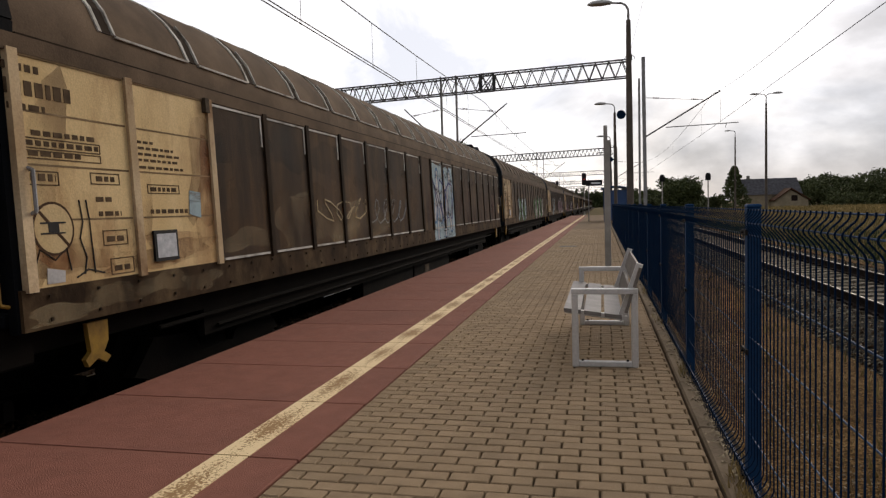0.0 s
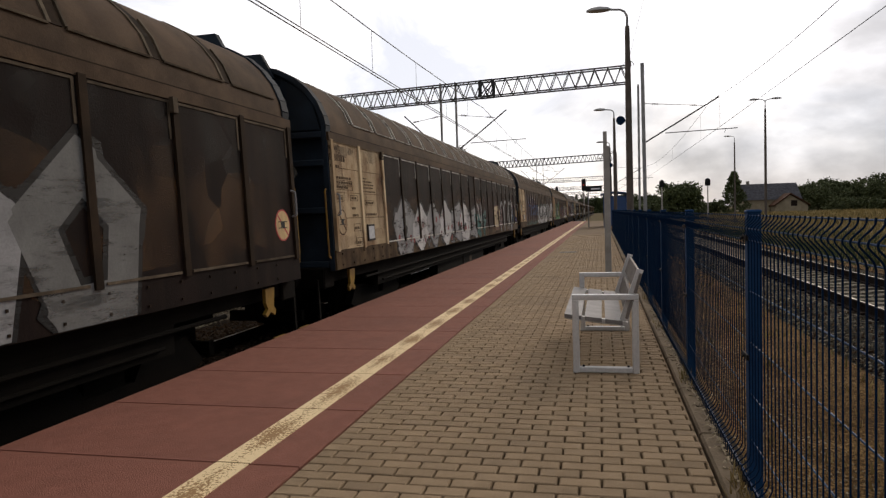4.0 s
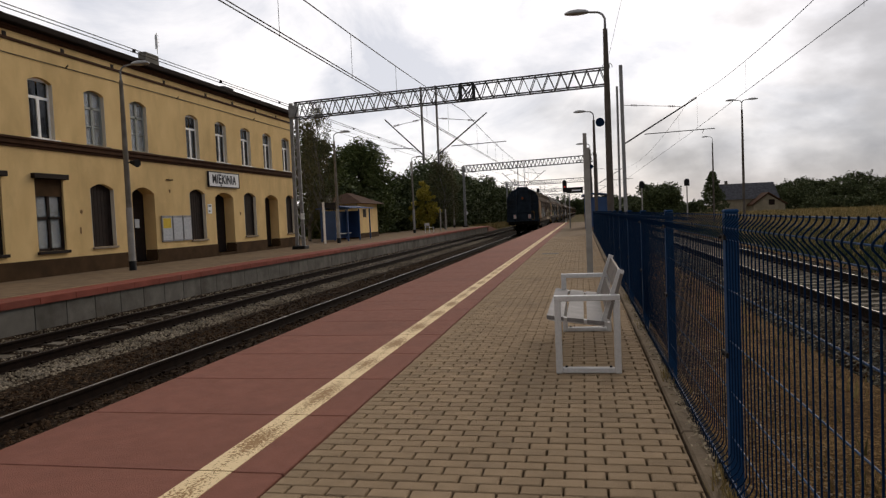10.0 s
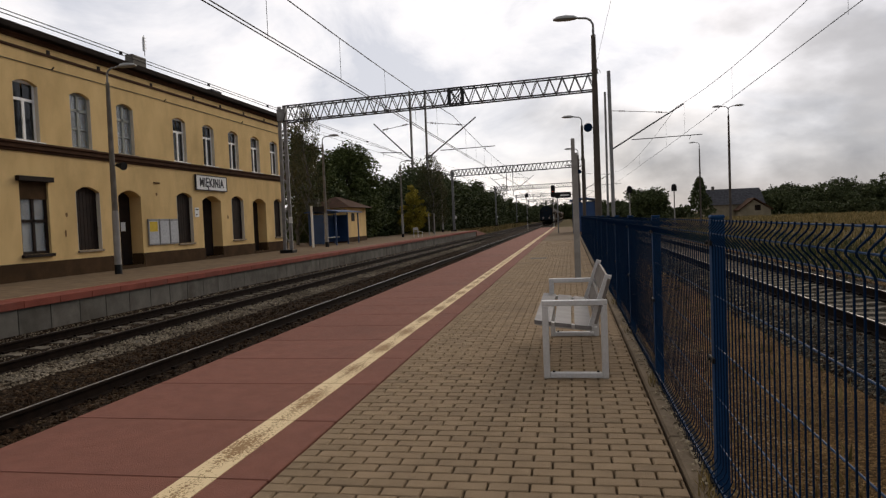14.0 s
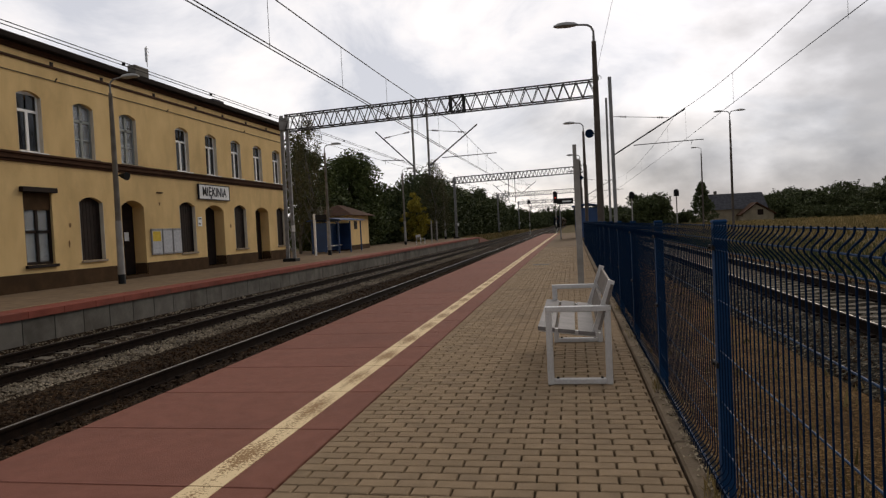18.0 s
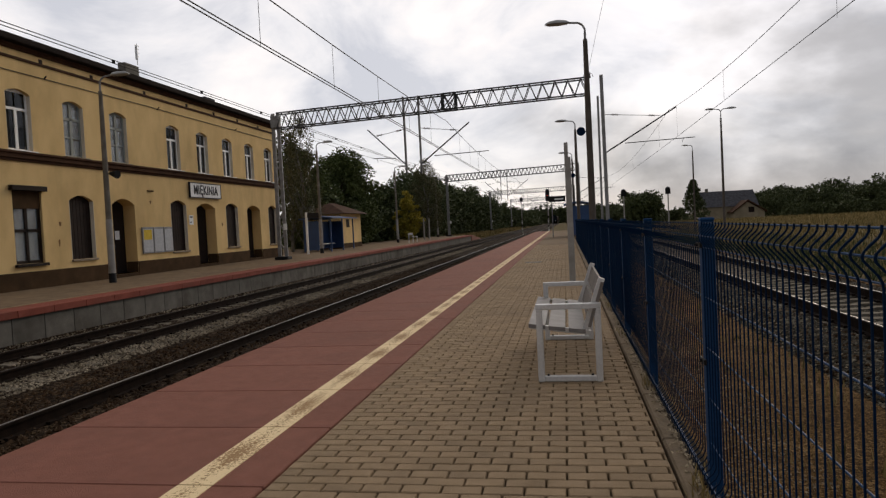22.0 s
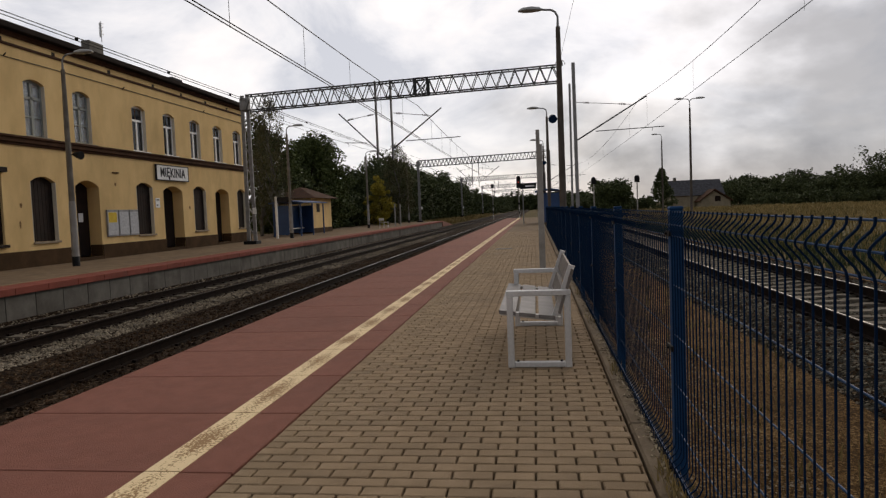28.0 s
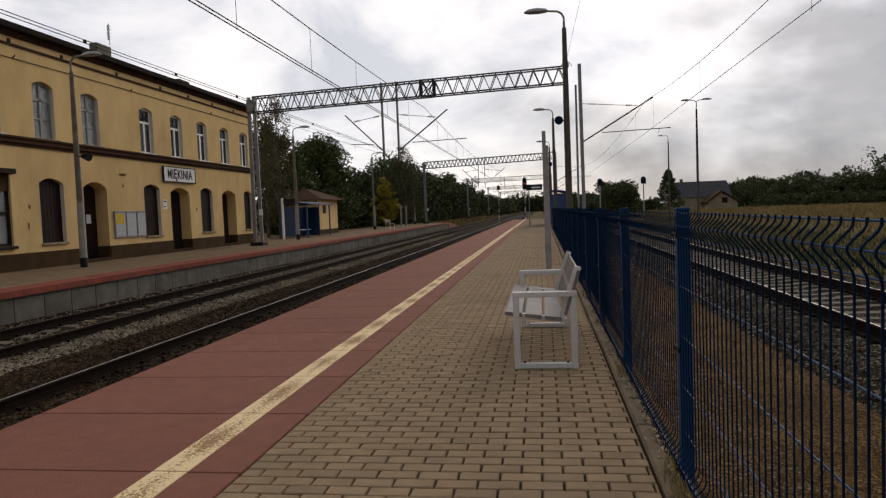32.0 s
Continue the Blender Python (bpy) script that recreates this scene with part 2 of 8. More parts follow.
def gravel_mat(name, tones, scale, patch=0.6, relief=0.02):
    """Loose stones: every cell its own tone between dark, middle and pale, with dirt in patches and shade painted into
    the gaps.
    """
    m = bpy.data.materials.new(name)
    m.use_nodes = True
    n, l = m.node_tree.nodes, m.node_tree.links
    b = n["Principled BSDF"]
    geo = n.new("ShaderNodeNewGeometry")
    vo, ed = n.new("ShaderNodeTexVoronoi"), n.new("ShaderNodeTexVoronoi")
    ed.feature = "DISTANCE_TO_EDGE"
    big = n.new("ShaderNodeTexNoise")
    big.inputs["Scale"].default_value, big.inputs["Detail"].default_value = 1.1, 7
    for v in (vo, ed):
        v.inputs["Scale"].default_value = scale
        l.new(geo.outputs["Position"], v.inputs["Vector"])
    l.new(geo.outputs["Position"], big.inputs["Vector"])
    sep = n.new("ShaderNodeSeparateColor")
    l.new(vo.outputs["Color"], sep.inputs[0])
    mixv = n.new("ShaderNodeMath")
    mixv.operation = "MULTIPLY_ADD"
    mixv.inputs[1].default_value = patch * 1.6
    off = n.new("ShaderNodeMath")
    off.operation = "MULTIPLY_ADD"
    off.inputs[1].default_value, off.inputs[2].default_value = 0.9, -0.3 * patch * 1.6 - 0.2
    l.new(sep.outputs[0], off.inputs[0])
    l.new(big.outputs["Fac"], mixv.inputs[0])
    l.new(off.outputs[0], mixv.inputs[2])
    r = n.new("ShaderNodeValToRGB")
    r.color_ramp.elements[0].position, r.color_ramp.elements[0].color = 0.12, (*tones[0], 1)
    r.color_ramp.elements[1].position, r.color_ramp.elements[1].color = 0.98, (*tones[2], 1)
    r.color_ramp.elements.new(0.58).color = (*tones[1], 1)
    l.new(mixv.outputs[0], r.inputs["Fac"])
    gap = n.new("ShaderNodeMapRange")
    for key, v in zip(("From Min", "From Max", "To Min", "To Max"), (0.0, 0.16, 0.35, 1.0)):
        gap.inputs[key].default_value = v
    l.new(ed.outputs["Distance"], gap.inputs["Value"])
    sc = n.new("ShaderNodeVectorMath")
    sc.operation = "SCALE"
    l.new(r.outputs["Color"], sc.inputs[0])
    l.new(gap.outputs["Result"], sc.inputs["Scale"])
    l.new(sc.outputs[0], b.inputs["Base Color"])
    bp = n.new("ShaderNodeBump")
    bp.inputs["Strength"].default_value, bp.inputs["Distance"].default_value = 1.0, relief
    l.new(gap.outputs["Result"], bp.inputs["Height"])
    l.new(bp.outputs["Normal"], b.inputs["Normal"])
    b.inputs["Roughness"].default_value, b.inputs["Specular IOR Level"].default_value = 0.95, 0.05
    return m


M_SOIL = gravel_mat("gravelly_soil", ((0.058, 0.031, 0.010), (0.135, 0.075, 0.024), (0.26, 0.165, 0.070)), 52, 0.7, 0.008)
M_BALLAST = gravel_mat("ballast_stone", ((0.012, 0.007, 0.004), (0.038, 0.024, 0.014), (0.10, 0.068, 0.042)), 20)
M_SIDING = gravel_mat("siding_ballast", ((0.008, 0.007, 0.005), (0.032, 0.029, 0.020), (0.17, 0.155, 0.115)), 20)
M_BLUE = mat("blue_coated_steel", (0.010, 0.058, 0.140), (0.014, 0.076, 0.178), 3, 0.75, 0.08, vary=0.08, spec=0.2)
# one paint: uprights coloured for their backlit shade, cross wires as lit from above
M_BLUEW = mat("shaded_blue_wire", (0.0052, 0.024, 0.060), (0.0075, 0.033, 0.078), 3, 0.8, 0.0)
M_BLUEH = mat("lit_blue_wire", (0.012, 0.062, 0.145), (0.017, 0.08, 0.18), 3, 0.6, 0.0, spec=0.25)
M_BLUE_S = mat("blue_shelter_sheet", (0.020, 0.075, 0.19), (0.028, 0.095, 0.235), 2, 0.5, 0.08)
M_SILVER = mat("painted_grey_steel", (0.63, 0.62, 0.61), (0.73, 0.72, 0.71), 3, 0.36, 0.1, metal=0.2)
M_SLAT = mat("grey_bench_slat", (0.20, 0.187, 0.18), (0.28, 0.262, 0.25), 5, 0.55, 0.2)
M_GALV = mat("galvanised_steel", (0.27, 0.27, 0.27), (0.37, 0.37, 0.37), 5, 0.6, 0.15, metal=0.3)
M_DARKSTEEL = mat("dark_painted_steel", (0.055, 0.056, 0.058), (0.10, 0.10, 0.10), 4, 0.6, 0.15, metal=0.3)
M_POLE = mat("concrete_pole", (0.125, 0.108, 0.093), (0.185, 0.162, 0.142), 3, 0.85, 0.3, stain=(0.09, 0.078, 0.066), stain_amt=0.5)
M_POLEM = mat("brown_concrete_pole", (0.215, 0.195, 0.165), (0.31, 0.285, 0.245), 3, 0.85, 0.3, stain=(0.12, 0.105, 0.085), stain_amt=0.5)
M_POLEL = mat("pale_concrete_pole", (0.34, 0.325, 0.30), (0.46, 0.44, 0.41), 3, 0.85, 0.3, stain=(0.20, 0.185, 0.165), stain_amt=0.5)
M_BLACK = mat("matt_black", (0.010, 0.010, 0.011), (0.018, 0.018, 0.019), 5, 0.7, 0.1)
M_WIRE = mat("contact_wire", (0.012, 0.011, 0.010), (0.022, 0.019, 0.017), 5, 0.7, 0.0)
M_LAMPHEAD = mat("grey_lamp_housing", (0.36, 0.36, 0.35), (0.46, 0.46, 0.45), 4, 0.55, 0.1)
M_PLASTER = mat("yellow_plaster", (0.73, 0.545, 0.285), (0.81, 0.615, 0.330), 1.6, 0.92, 0.25, stain=(0.52, 0.385, 0.20), stain_amt=0.5, stain_scale=0.5, streak=0.5)
M_REVEAL = mat("pale_reveal_plaster", (0.70, 0.64, 0.54), (0.79, 0.73, 0.62), 2, 0.92, 0.2)
M_PLINTH = mat("brown_plinth", (0.085, 0.055, 0.030), (0.12, 0.075, 0.042), 2, 0.9, 0.3, stain=(0.05, 0.036, 0.024), stain_amt=0.5)
M_SCAR = mat("bare_brown_plaster", (0.24, 0.15, 0.08), (0.33, 0.22, 0.12), 9, 0.95, 0.4)
M_BROWN = mat("brown_painted_moulding", (0.075, 0.040, 0.024), (0.11, 0.058, 0.034), 3, 0.8, 0.2)
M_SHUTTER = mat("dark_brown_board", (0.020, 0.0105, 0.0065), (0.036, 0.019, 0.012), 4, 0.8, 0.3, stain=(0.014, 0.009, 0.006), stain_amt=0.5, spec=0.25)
M_FADED = mat("faded_line_paint", (0.27, 0.215, 0.14), (0.40, 0.32, 0.21), 6, 0.9, 0.3, stain=(0.20, 0.15, 0.10), stain_amt=0.8, stain_scale=2.0)
M_WHITE = mat("white_window_frame", (0.84, 0.84, 0.82), (0.90, 0.90, 0.88), 4, 0.5, 0.1)
M_OLDWIN = mat("grey_old_window", (0.33, 0.35, 0.33), (0.42, 0.44, 0.41), 5, 0.7, 0.3, stain=(0.2, 0.2, 0.18), stain_amt=0.4)
M_SILL = mat("stone_sill", (0.30, 0.25, 0.19), (0.40, 0.34, 0.26), 5, 0.85, 0.3)
M_ROOF = mat("dark_roofing", (0.025, 0.018, 0.015), (0.045, 0.032, 0.026), 2, 0.85, 0.3)
M_ROOFG = mat("grey_roof_sheet", (0.075, 0.075, 0.082), (0.12, 0.12, 0.13), 2, 0.85, 0.3)
M_SIGNW = mat("white_sign_sheet", (0.80, 0.81, 0.80), (0.86, 0.87, 0.86), 3, 0.5, 0.05)
M_SIGNB = mat("dark_sign_ink", (0.020, 0.022, 0.03), (0.03, 0.032, 0.04), 3, 0.6, 0.0)
M_YELLOWPAPER = mat("yellow_timetable", (0.62, 0.46, 0.05), (0.70, 0.53, 0.08), 8, 0.7, 0.1)
M_PAPER = mat("printed_paper", (0.42, 0.44, 0.46), (0.60, 0.61, 0.62), 14, 0.7, 0.1)
M_CURTAIN = mat("net_curtain", (0.27, 0.27, 0.26), (0.38, 0.38, 0.36), 14, 0.9, 0.2)
M_BARK = mat("bark", (0.045, 0.035, 0.026), (0.085, 0.066, 0.05), 9, 0.95, 0.8)
M_BIRCH = mat("birch_bark", (0.16, 0.15, 0.13), (0.26, 0.25, 0.22), 6, 0.9, 0.4, stain=(0.03, 0.028, 0.025), stain_amt=0.8, stain_scale=3)
M_CREAM = mat("cream_wagon_sheet", (0.53, 0.385, 0.19), (0.67, 0.525, 0.30), 1.5, 0.75, 0.25, stain=(0.26, 0.115, 0.04), stain_amt=0.8, stain_scale=1.0, vary=0.3, streak=0.6)
M_WAGON_D = mat("sooty_wagon_sheet", (0.015, 0.009, 0.0075), (0.031, 0.0185, 0.0155), 2.6, 0.8, 0.3, stain=(0.055, 0.036, 0.026), stain_amt=0.6, stain_scale=1.7, vary=0.5, streak=0.82)
M_CREAM_R = mat("rusty_cream_wagon_sheet", (0.42, 0.31, 0.19), (0.62, 0.505, 0.345), 1.6, 0.8, 0.3, stain=(0.20, 0.095, 0.04), stain_amt=0.9, stain_scale=1.5, vary=0.35, streak=0.3)
M_CREAM_O = mat("orange_brown_wagon_sheet", (0.33, 0.19, 0.095), (0.50, 0.33, 0.185), 1.4, 0.8, 0.3, stain=(0.15, 0.065, 0.03), stain_amt=0.9, stain_scale=0.9, vary=0.35, streak=0.1)
M_CREAM_S = mat("sooty_cream_edge", (0.20, 0.145, 0.085), (0.36, 0.27, 0.165), 2.0, 0.8, 0.3, stain=(0.13, 0.07, 0.035), stain_amt=0.8, stain_scale=1.2, vary=0.3)
M_RINGD = mat("faded_dark_marking", (0.075, 0.045, 0.028), (0.12, 0.075, 0.048), 6, 0.8, 0.1)
M_WAGON = mat("soot_brown_wagon_sheet", (0.040, 0.025, 0.015), (0.098, 0.062, 0.036), 2.6, 0.8, 0.3, stain=(0.17, 0.105, 0.050), stain_amt=0.7, stain_scale=1.9, vary=0.5, streak=0.82, spec=0.15)
M_WROOF = mat("grimy_wagon_roof", (0.085, 0.056, 0.035), (0.142, 0.097, 0.062), 1.8, 0.85, 0.25, stain=(0.050, 0.034, 0.022), stain_amt=0.6, stain_scale=1.3, vary=0.15, spec=0.15)
M_WROOF_L = mat("dusty_wagon_roof", (0.120, 0.084, 0.055), (0.195, 0.140, 0.094), 1.8, 0.85, 0.25, stain=(0.070, 0.048, 0.032), stain_amt=0.6, stain_scale=1.3, vary=0.15, spec=0.15)
M_WSILL = mat("dusty_wagon_sill", (0.045, 0.029, 0.017), (0.115, 0.076, 0.043), 3.4, 0.85, 0.3, stain=(0.20, 0.145, 0.085), stain_amt=0.7, stain_scale=2.0, vary=0.3, streak=0.4)
M_WRIB = mat("wagon_rib", (0.026, 0.018, 0.012), (0.050, 0.034, 0.022), 2, 0.85, 0.2, stain=(0.075, 0.05, 0.03), stain_amt=0.6, stain_scale=1.2, vary=0.3)
M_WEDGE_D = mat("grimy_panel_edge", (0.10, 0.08, 0.058), (0.19, 0.155, 0.115), 6, 0.85, 0.2, stain=(0.05, 0.036, 0.024), stain_amt=0.8, stain_scale=1.6, vary=0.4)
M_WEDGE = mat("worn_pale_edge", (0.48, 0.46, 0.42), (0.66, 0.64, 0.59), 9, 0.8, 0.2, stain=(0.11, 0.085, 0.062), stain_amt=0.95, stain_scale=4.5, vary=0.4)
M_WEND_D = mat("black_wagon_end", (0.005, 0.007, 0.009), (0.012, 0.014, 0.017), 2, 0.8, 0.2, stain=(0.016, 0.012, 0.009), stain_amt=0.6)
M_WEND = mat("dark_blue_wagon_end", (0.012, 0.021, 0.033), (0.029, 0.047, 0.065), 2, 0.75, 0.2, stain=(0.024, 0.020, 0.015), stain_amt=0.6, spec=0.2)
# soot black, darkened further to carry the shade under the floor
M_UNDER = mat("sooty_shaded_underframe", (0.0062, 0.0050, 0.0037), (0.0136, 0.0105, 0.0074), 3, 0.9, 0.3)
M_YELLOW = mat("yellow_painted_steel", (0.27, 0.165, 0.028), (0.38, 0.24, 0.04), 6, 0.6, 0.15, stain=(0.16, 0.09, 0.03), stain_amt=0.6, stain_scale=4)
M_REDP = mat("red_signal_paint", (0.42, 0.03, 0.025), (0.50, 0.045, 0.035), 6, 0.55, 0.1)
M_WHITEP = mat("white_signal_paint", (0.60, 0.59, 0.56), (0.70, 0.69, 0.66), 6, 0.6, 0.1)
M_INK = mat("faded_stencil_ink", (0.085, 0.060, 0.038), (0.17, 0.12, 0.075), 9, 0.85, 0.0)
M_HOUSEW = mat("house_render", (0.30, 0.26, 0.19), (0.38, 0.33, 0.25), 1, 0.9, 0.2)
M_REDLAMP = mat("red_signal_lamp", (0.4, 0.02, 0.015), (0.5, 0.03, 0.02), 3, 0.3, 0.0, emit=(1.0, 0.06, 0.04, 1.0))


def glass_mat(name, tint, rough=0.06):
    m = bpy.data.materials.new(name)
    m.use_nodes = True
    b = m.node_tree.nodes["Principled BSDF"]
    b.inputs["Base Color"].default_value = (*tint, 1)
    b.inputs["Roughness"].default_value = rough
    b.inputs["Specular IOR Level"].default_value = 0.35
    b.inputs["Transmission Weight"].default_value = 0.75
    return m


M_GLASS_O = glass_mat("old_window_glass", (0.72, 0.76, 0.78))
M_GLASS = glass_mat("window_glass", (0.045, 0.05, 0.055))


def leaf_mat(name, dark, light, rough=0.75):
    m = bpy.data.materials.new(name)
    m.use_nodes = True
    n, l = m.node_tree.nodes, m.node_tree.links
    b = n["Principled BSDF"]
    geo = n.new("ShaderNodeNewGeometry")
    tc = n.new("ShaderNodeTexCoord")
    ns = n.new("ShaderNodeTexNoise")
    ns.inputs["Scale"].default_value = 0.45
    l.new(tc.outputs["Object"], ns.inputs["Vector"])
    ad = n.new("ShaderNodeMath")
    ad.operation = "MULTIPLY_ADD"
    ad.inputs[1].default_value = 0.45
    l.new(geo.outputs["Random Per Island"], ad.inputs[0])
    l.new(ns.outputs["Fac"], ad.inputs[2])
    r = n.new("ShaderNodeValToRGB")
    r.color_ramp.elements[0].position, r.color_ramp.elements[0].color = 0.42, (*dark, 1)
    r.color_ramp.elements[1].position, r.color_ramp.elements[1].color = 1.0, (*light, 1)
    l.new(ad.outputs[0], r.inputs["Fac"])
    l.new(r.outputs["Color"], b.inputs["Base Color"])
    b.inputs["Roughness"].default_value = rough
    b.inputs["Specular IOR Level"].default_value = 0.15
    return m


M_LEAF = leaf_mat("dark_green_leaves", (0.035, 0.050, 0.016), (0.112, 0.136, 0.043))
M_LEAFD = leaf_mat("forest_leaves", (0.030, 0.042, 0.017), (0.087, 0.105, 0.039))
M_LEAFF = leaf_mat("far_wood_leaves", (0.042, 0.054, 0.023), (0.085, 0.100, 0.042))
M_LEAFO = leaf_mat("olive_birch_leaves", (0.040, 0.042, 0.019), (0.125, 0.118, 0.052))
M_LEAFY = leaf_mat("yellowing_leaves", (0.15, 0.135, 0.018), (0.46, 0.36, 0.05))
M_LITTER = leaf_mat("dry_litter", (0.045, 0.032, 0.018), (0.42, 0.34, 0.22))
M_LEAFG = leaf_mat("grass_blades", (0.10, 0.085, 0.030), (0.38, 0.275, 0.115))


# ---- mesh building ----
class Mesh:
    """Collects solids and turns them into one mesh."""

    def __init__(self):
        self.v, self.f = [], []

    def add(self, verts, faces):
        k = len(self.v)
        self.v.extend(tuple(p) for p in verts)
        self.f.extend(tuple(i + k for i in f) for f in faces)

    def convex(self, verts, faces):
        c = [sum(p[i] for p in verts) / len(verts) for i in range(3)]
        good = []
        for f in faces:
            a, b, d = (Vector(verts[f[i]]) for i in (0, 1, 2))
            nrm = (b - a).cross(d - a)
            good.append(f if nrm.dot(a - Vector(c)) >= 0 else tuple(reversed(f)))
        self.add(verts, good)

    def box(self, x0, x1, y0, y1, z0, z1, ch=0.0):
        x0, x1, y0, y1, z0, z1 = min(x0, x1), max(x0, x1), min(y0, y1), max(y0, y1), min(z0, z1), max(z0, z1)
        lo, hi = (x0, y0, z0), (x1, y1, z1)
        if ch <= 0:
            vs = [(a, b, c) for a in (x0, x1) for b in (y0, y1) for c in (z0, z1)]
            self.convex(vs, [(0, 1, 3, 2), (4, 6, 7, 5), (0, 4, 5, 1), (2, 3, 7, 6), (0, 2, 6, 4), (1, 5, 7, 3)])
            return self
        vs, ix = [], {}
        for s in [(a, b, c) for a in (0, 1) for b in (0, 1) for c in (0, 1)]:
            for ax in range(3):
                p = []
                for i in range(3):
                    base, inward = (hi[i], -ch) if s[i] else (lo[i], ch)
                    p.append(base if i == ax else base + inward)
                ix[s, ax] = len(vs)
                vs.append(tuple(p))
        fs = []
        for ax in range(3):
            o = [i for i in range(3) if i != ax]
            for s in (0, 1):
                q = []
                for u, w in ((0, 0), (1, 0), (1, 1), (0, 1)):
                    c = [0, 0, 0]
                    c[ax], c[o[0]], c[o[1]] = s, u, w
                    q.append(ix[tuple(c), ax])
                fs.append(tuple(q))
            for u in (0, 1):
                for w in (0, 1):
                    c0, c1 = [0, 0, 0], [0, 0, 0]
                    c0[o[0]] = c1[o[0]] = u
                    c0[o[1]] = c1[o[1]] = w
                    c1[ax] = 1
                    fs.append((ix[tuple(c0), o[0]], ix[tuple(c1), o[0]], ix[tuple(c1), o[1]], ix[tuple(c0), o[1]]))
        for s in [(a, b, c) for a in (0, 1) for b in (0, 1) for c in (0, 1)]:
            fs.append((ix[s, 0], ix[s, 1], ix[s, 2]))
        self.convex(vs, fs)
        return self

    def tube(self, p0, p1, r0, r1=None, n=10, cap=True):
        r1 = r0 if r1 is None else r1
        a, b = Vector(p0), Vector(p1)
        d = (b - a).normalized()
        u = d.orthogonal().normalized()
        w = d.cross(u)
        ring = lambda c, r: [tuple(c + u * (r * math.cos(2 * math.pi * i / n)) + w * (r * math.sin(2 * math.pi * i / n))) for i in range(n)]
        vs = ring(a, r0) + ring(b, r1)
        fs = [(i, (i + 1) % n, n + (i + 1) % n, n + i) for i in range(n)]
        if cap:
            fs += [tuple(reversed(range(n))), tuple(range(n, 2 * n))]
        self.add(vs, fs)
        return self

    def path(self, pts, r, n=8):
        for p, q in zip(pts, pts[1:]):
            self.tube(p, q, r, r, n)
        return self

    def bar(self, p0, p1, w, h, up=(0, 0, 1)):
        """A square bar from p0 to p1, w wide and h high."""
        a, b = Vector(p0), Vector(p1)
        d = (b - a).normalized()
        s = d.cross(Vector(up))
        if s.length < 1e-4:
            s = d.orthogonal()
        s.normalize()
        t = s.cross(d)
        vs = [tuple(c + s * (i * w / 2) + t * (j * h / 2)) for c in (a, b) for i, j in ((-1, -1), (1, -1), (1, 1), (-1, 1))]
        self.convex(vs, [(0, 1, 2, 3), (4, 5, 6, 7), (0, 1, 5, 4), (1, 2, 6, 5), (2, 3, 7, 6), (3, 0, 4, 7)])
        return self

    def extrude(self, prof, axis, a, b, closed=True):
        """A profile of pairs in the plane across the axis, drawn out from a to b."""
        put = {"x": lambda t, p: (t, p[0], p[1]), "y": lambda t, p: (p[0], t, p[1]), "z": lambda t, p: (p[0], p[1], t)}[axis]
        n = len(prof)
        area = sum(prof[i][0] * prof[(i + 1) % n][1] - prof[(i + 1) % n][0] * prof[i][1] for i in range(n))
        flip = (area > 0) == (axis == "y")
        vs = [put(a, p) for p in prof] + [put(b, p) for p in prof]
        side = [(i, (i + 1) % n, n + (i + 1) % n, n + i) for i in range(n if closed else n - 1)]
        caps = [tuple(reversed(range(n))), tuple(range(n, 2 * n))] if closed else []
        fs = side + caps
        self.add(vs, [tuple(reversed(f)) for f in fs] if flip else fs)
        return self

    def lathe(self, prof, centre, n=16):
        """Rings of (radius, z) round an upright axis."""
        cx, cy, cz = centre
        vs, fs = [], []
        for r, z in prof:
            vs += [(cx + r * math.cos(2 * math.pi * i / n), cy + r * math.sin(2 * math.pi * i / n), cz + z) for i in range(n)]
        for k in range(len(prof) - 1):
            fs += [(k * n + i, k * n + (i + 1) % n, (k + 1) * n + (i + 1) % n, (k + 1) * n + i) for i in range(n)]
        fs += [tuple(reversed(range(n))), tuple(range((len(prof) - 1) * n, len(prof) * n))]
        self.add(vs, fs)
        return self

    def mesh(self, name, material, smooth=False):
        me = bpy.data.meshes.new(name)
        me.from_pydata(self.v, [], self.f)
        me.materials.append(material)
        if smooth:
            me.shade_smooth()
            me.set_sharp_from_angle(angle=radians(40))
        me.update()
        return me


def part(name, m, material, parent, label="", smooth=False, at=None):
    """One mesh object under a thing or a part; m is a Mesh or finished mesh data."""
    data = m.mesh(name, material, smooth) if isinstance(m, Mesh) else m
    ob = new(name, data)
    ob.parent = parent
    if at is not None:
        ob.matrix_basis = at
    if label:
        tagged(ob, label)
    return ob


def thing(name, m, label, category, group="", kind=""):
    """A top-level thing as an Empty at its base, at pose m."""
    ob = new(name)
    ob.empty_display_size = 0.2
    ob.matrix_basis = m
    return tagged(ob, label, category, group, kind)


def solid(name, m, material, label, category, kind="structure", smooth=False):
    return tagged(new(name, m.mesh(name, material, smooth)), label, category, kind=kind)


# ---- the plan ----
RAIL_Z = -0.60
EDGE_X, RED_X, KERB_X, FENCE_X = -3.44, -1.53, 0.50, 0.60
TRACK_1, TRACK_2, TRACK_3 = -5.20, -9.25, 4.85
FAR_EDGE, WALL_X = -10.85, -15.65
P_END, FAR_END = 81.0, 80.0

# ---- ground, tracks and platforms ----
R3_Z = -0.29
g = Mesh()
prof = [(-1500, -0.6), (-60, -0.6), (-24, -0.35), (-17, -0.30), (-11, -0.90), (0.70, -0.90), (0.74, -0.60), (2.6, -0.60)]
ys = [-200, 0, 20, 45, 90, 200, 600, 2600]
prof2 = [(2.6, -0.60), (7.4, -0.60), (12, -0.55), (30, -0.55), (70, -0.6), (1500, -0.6)]


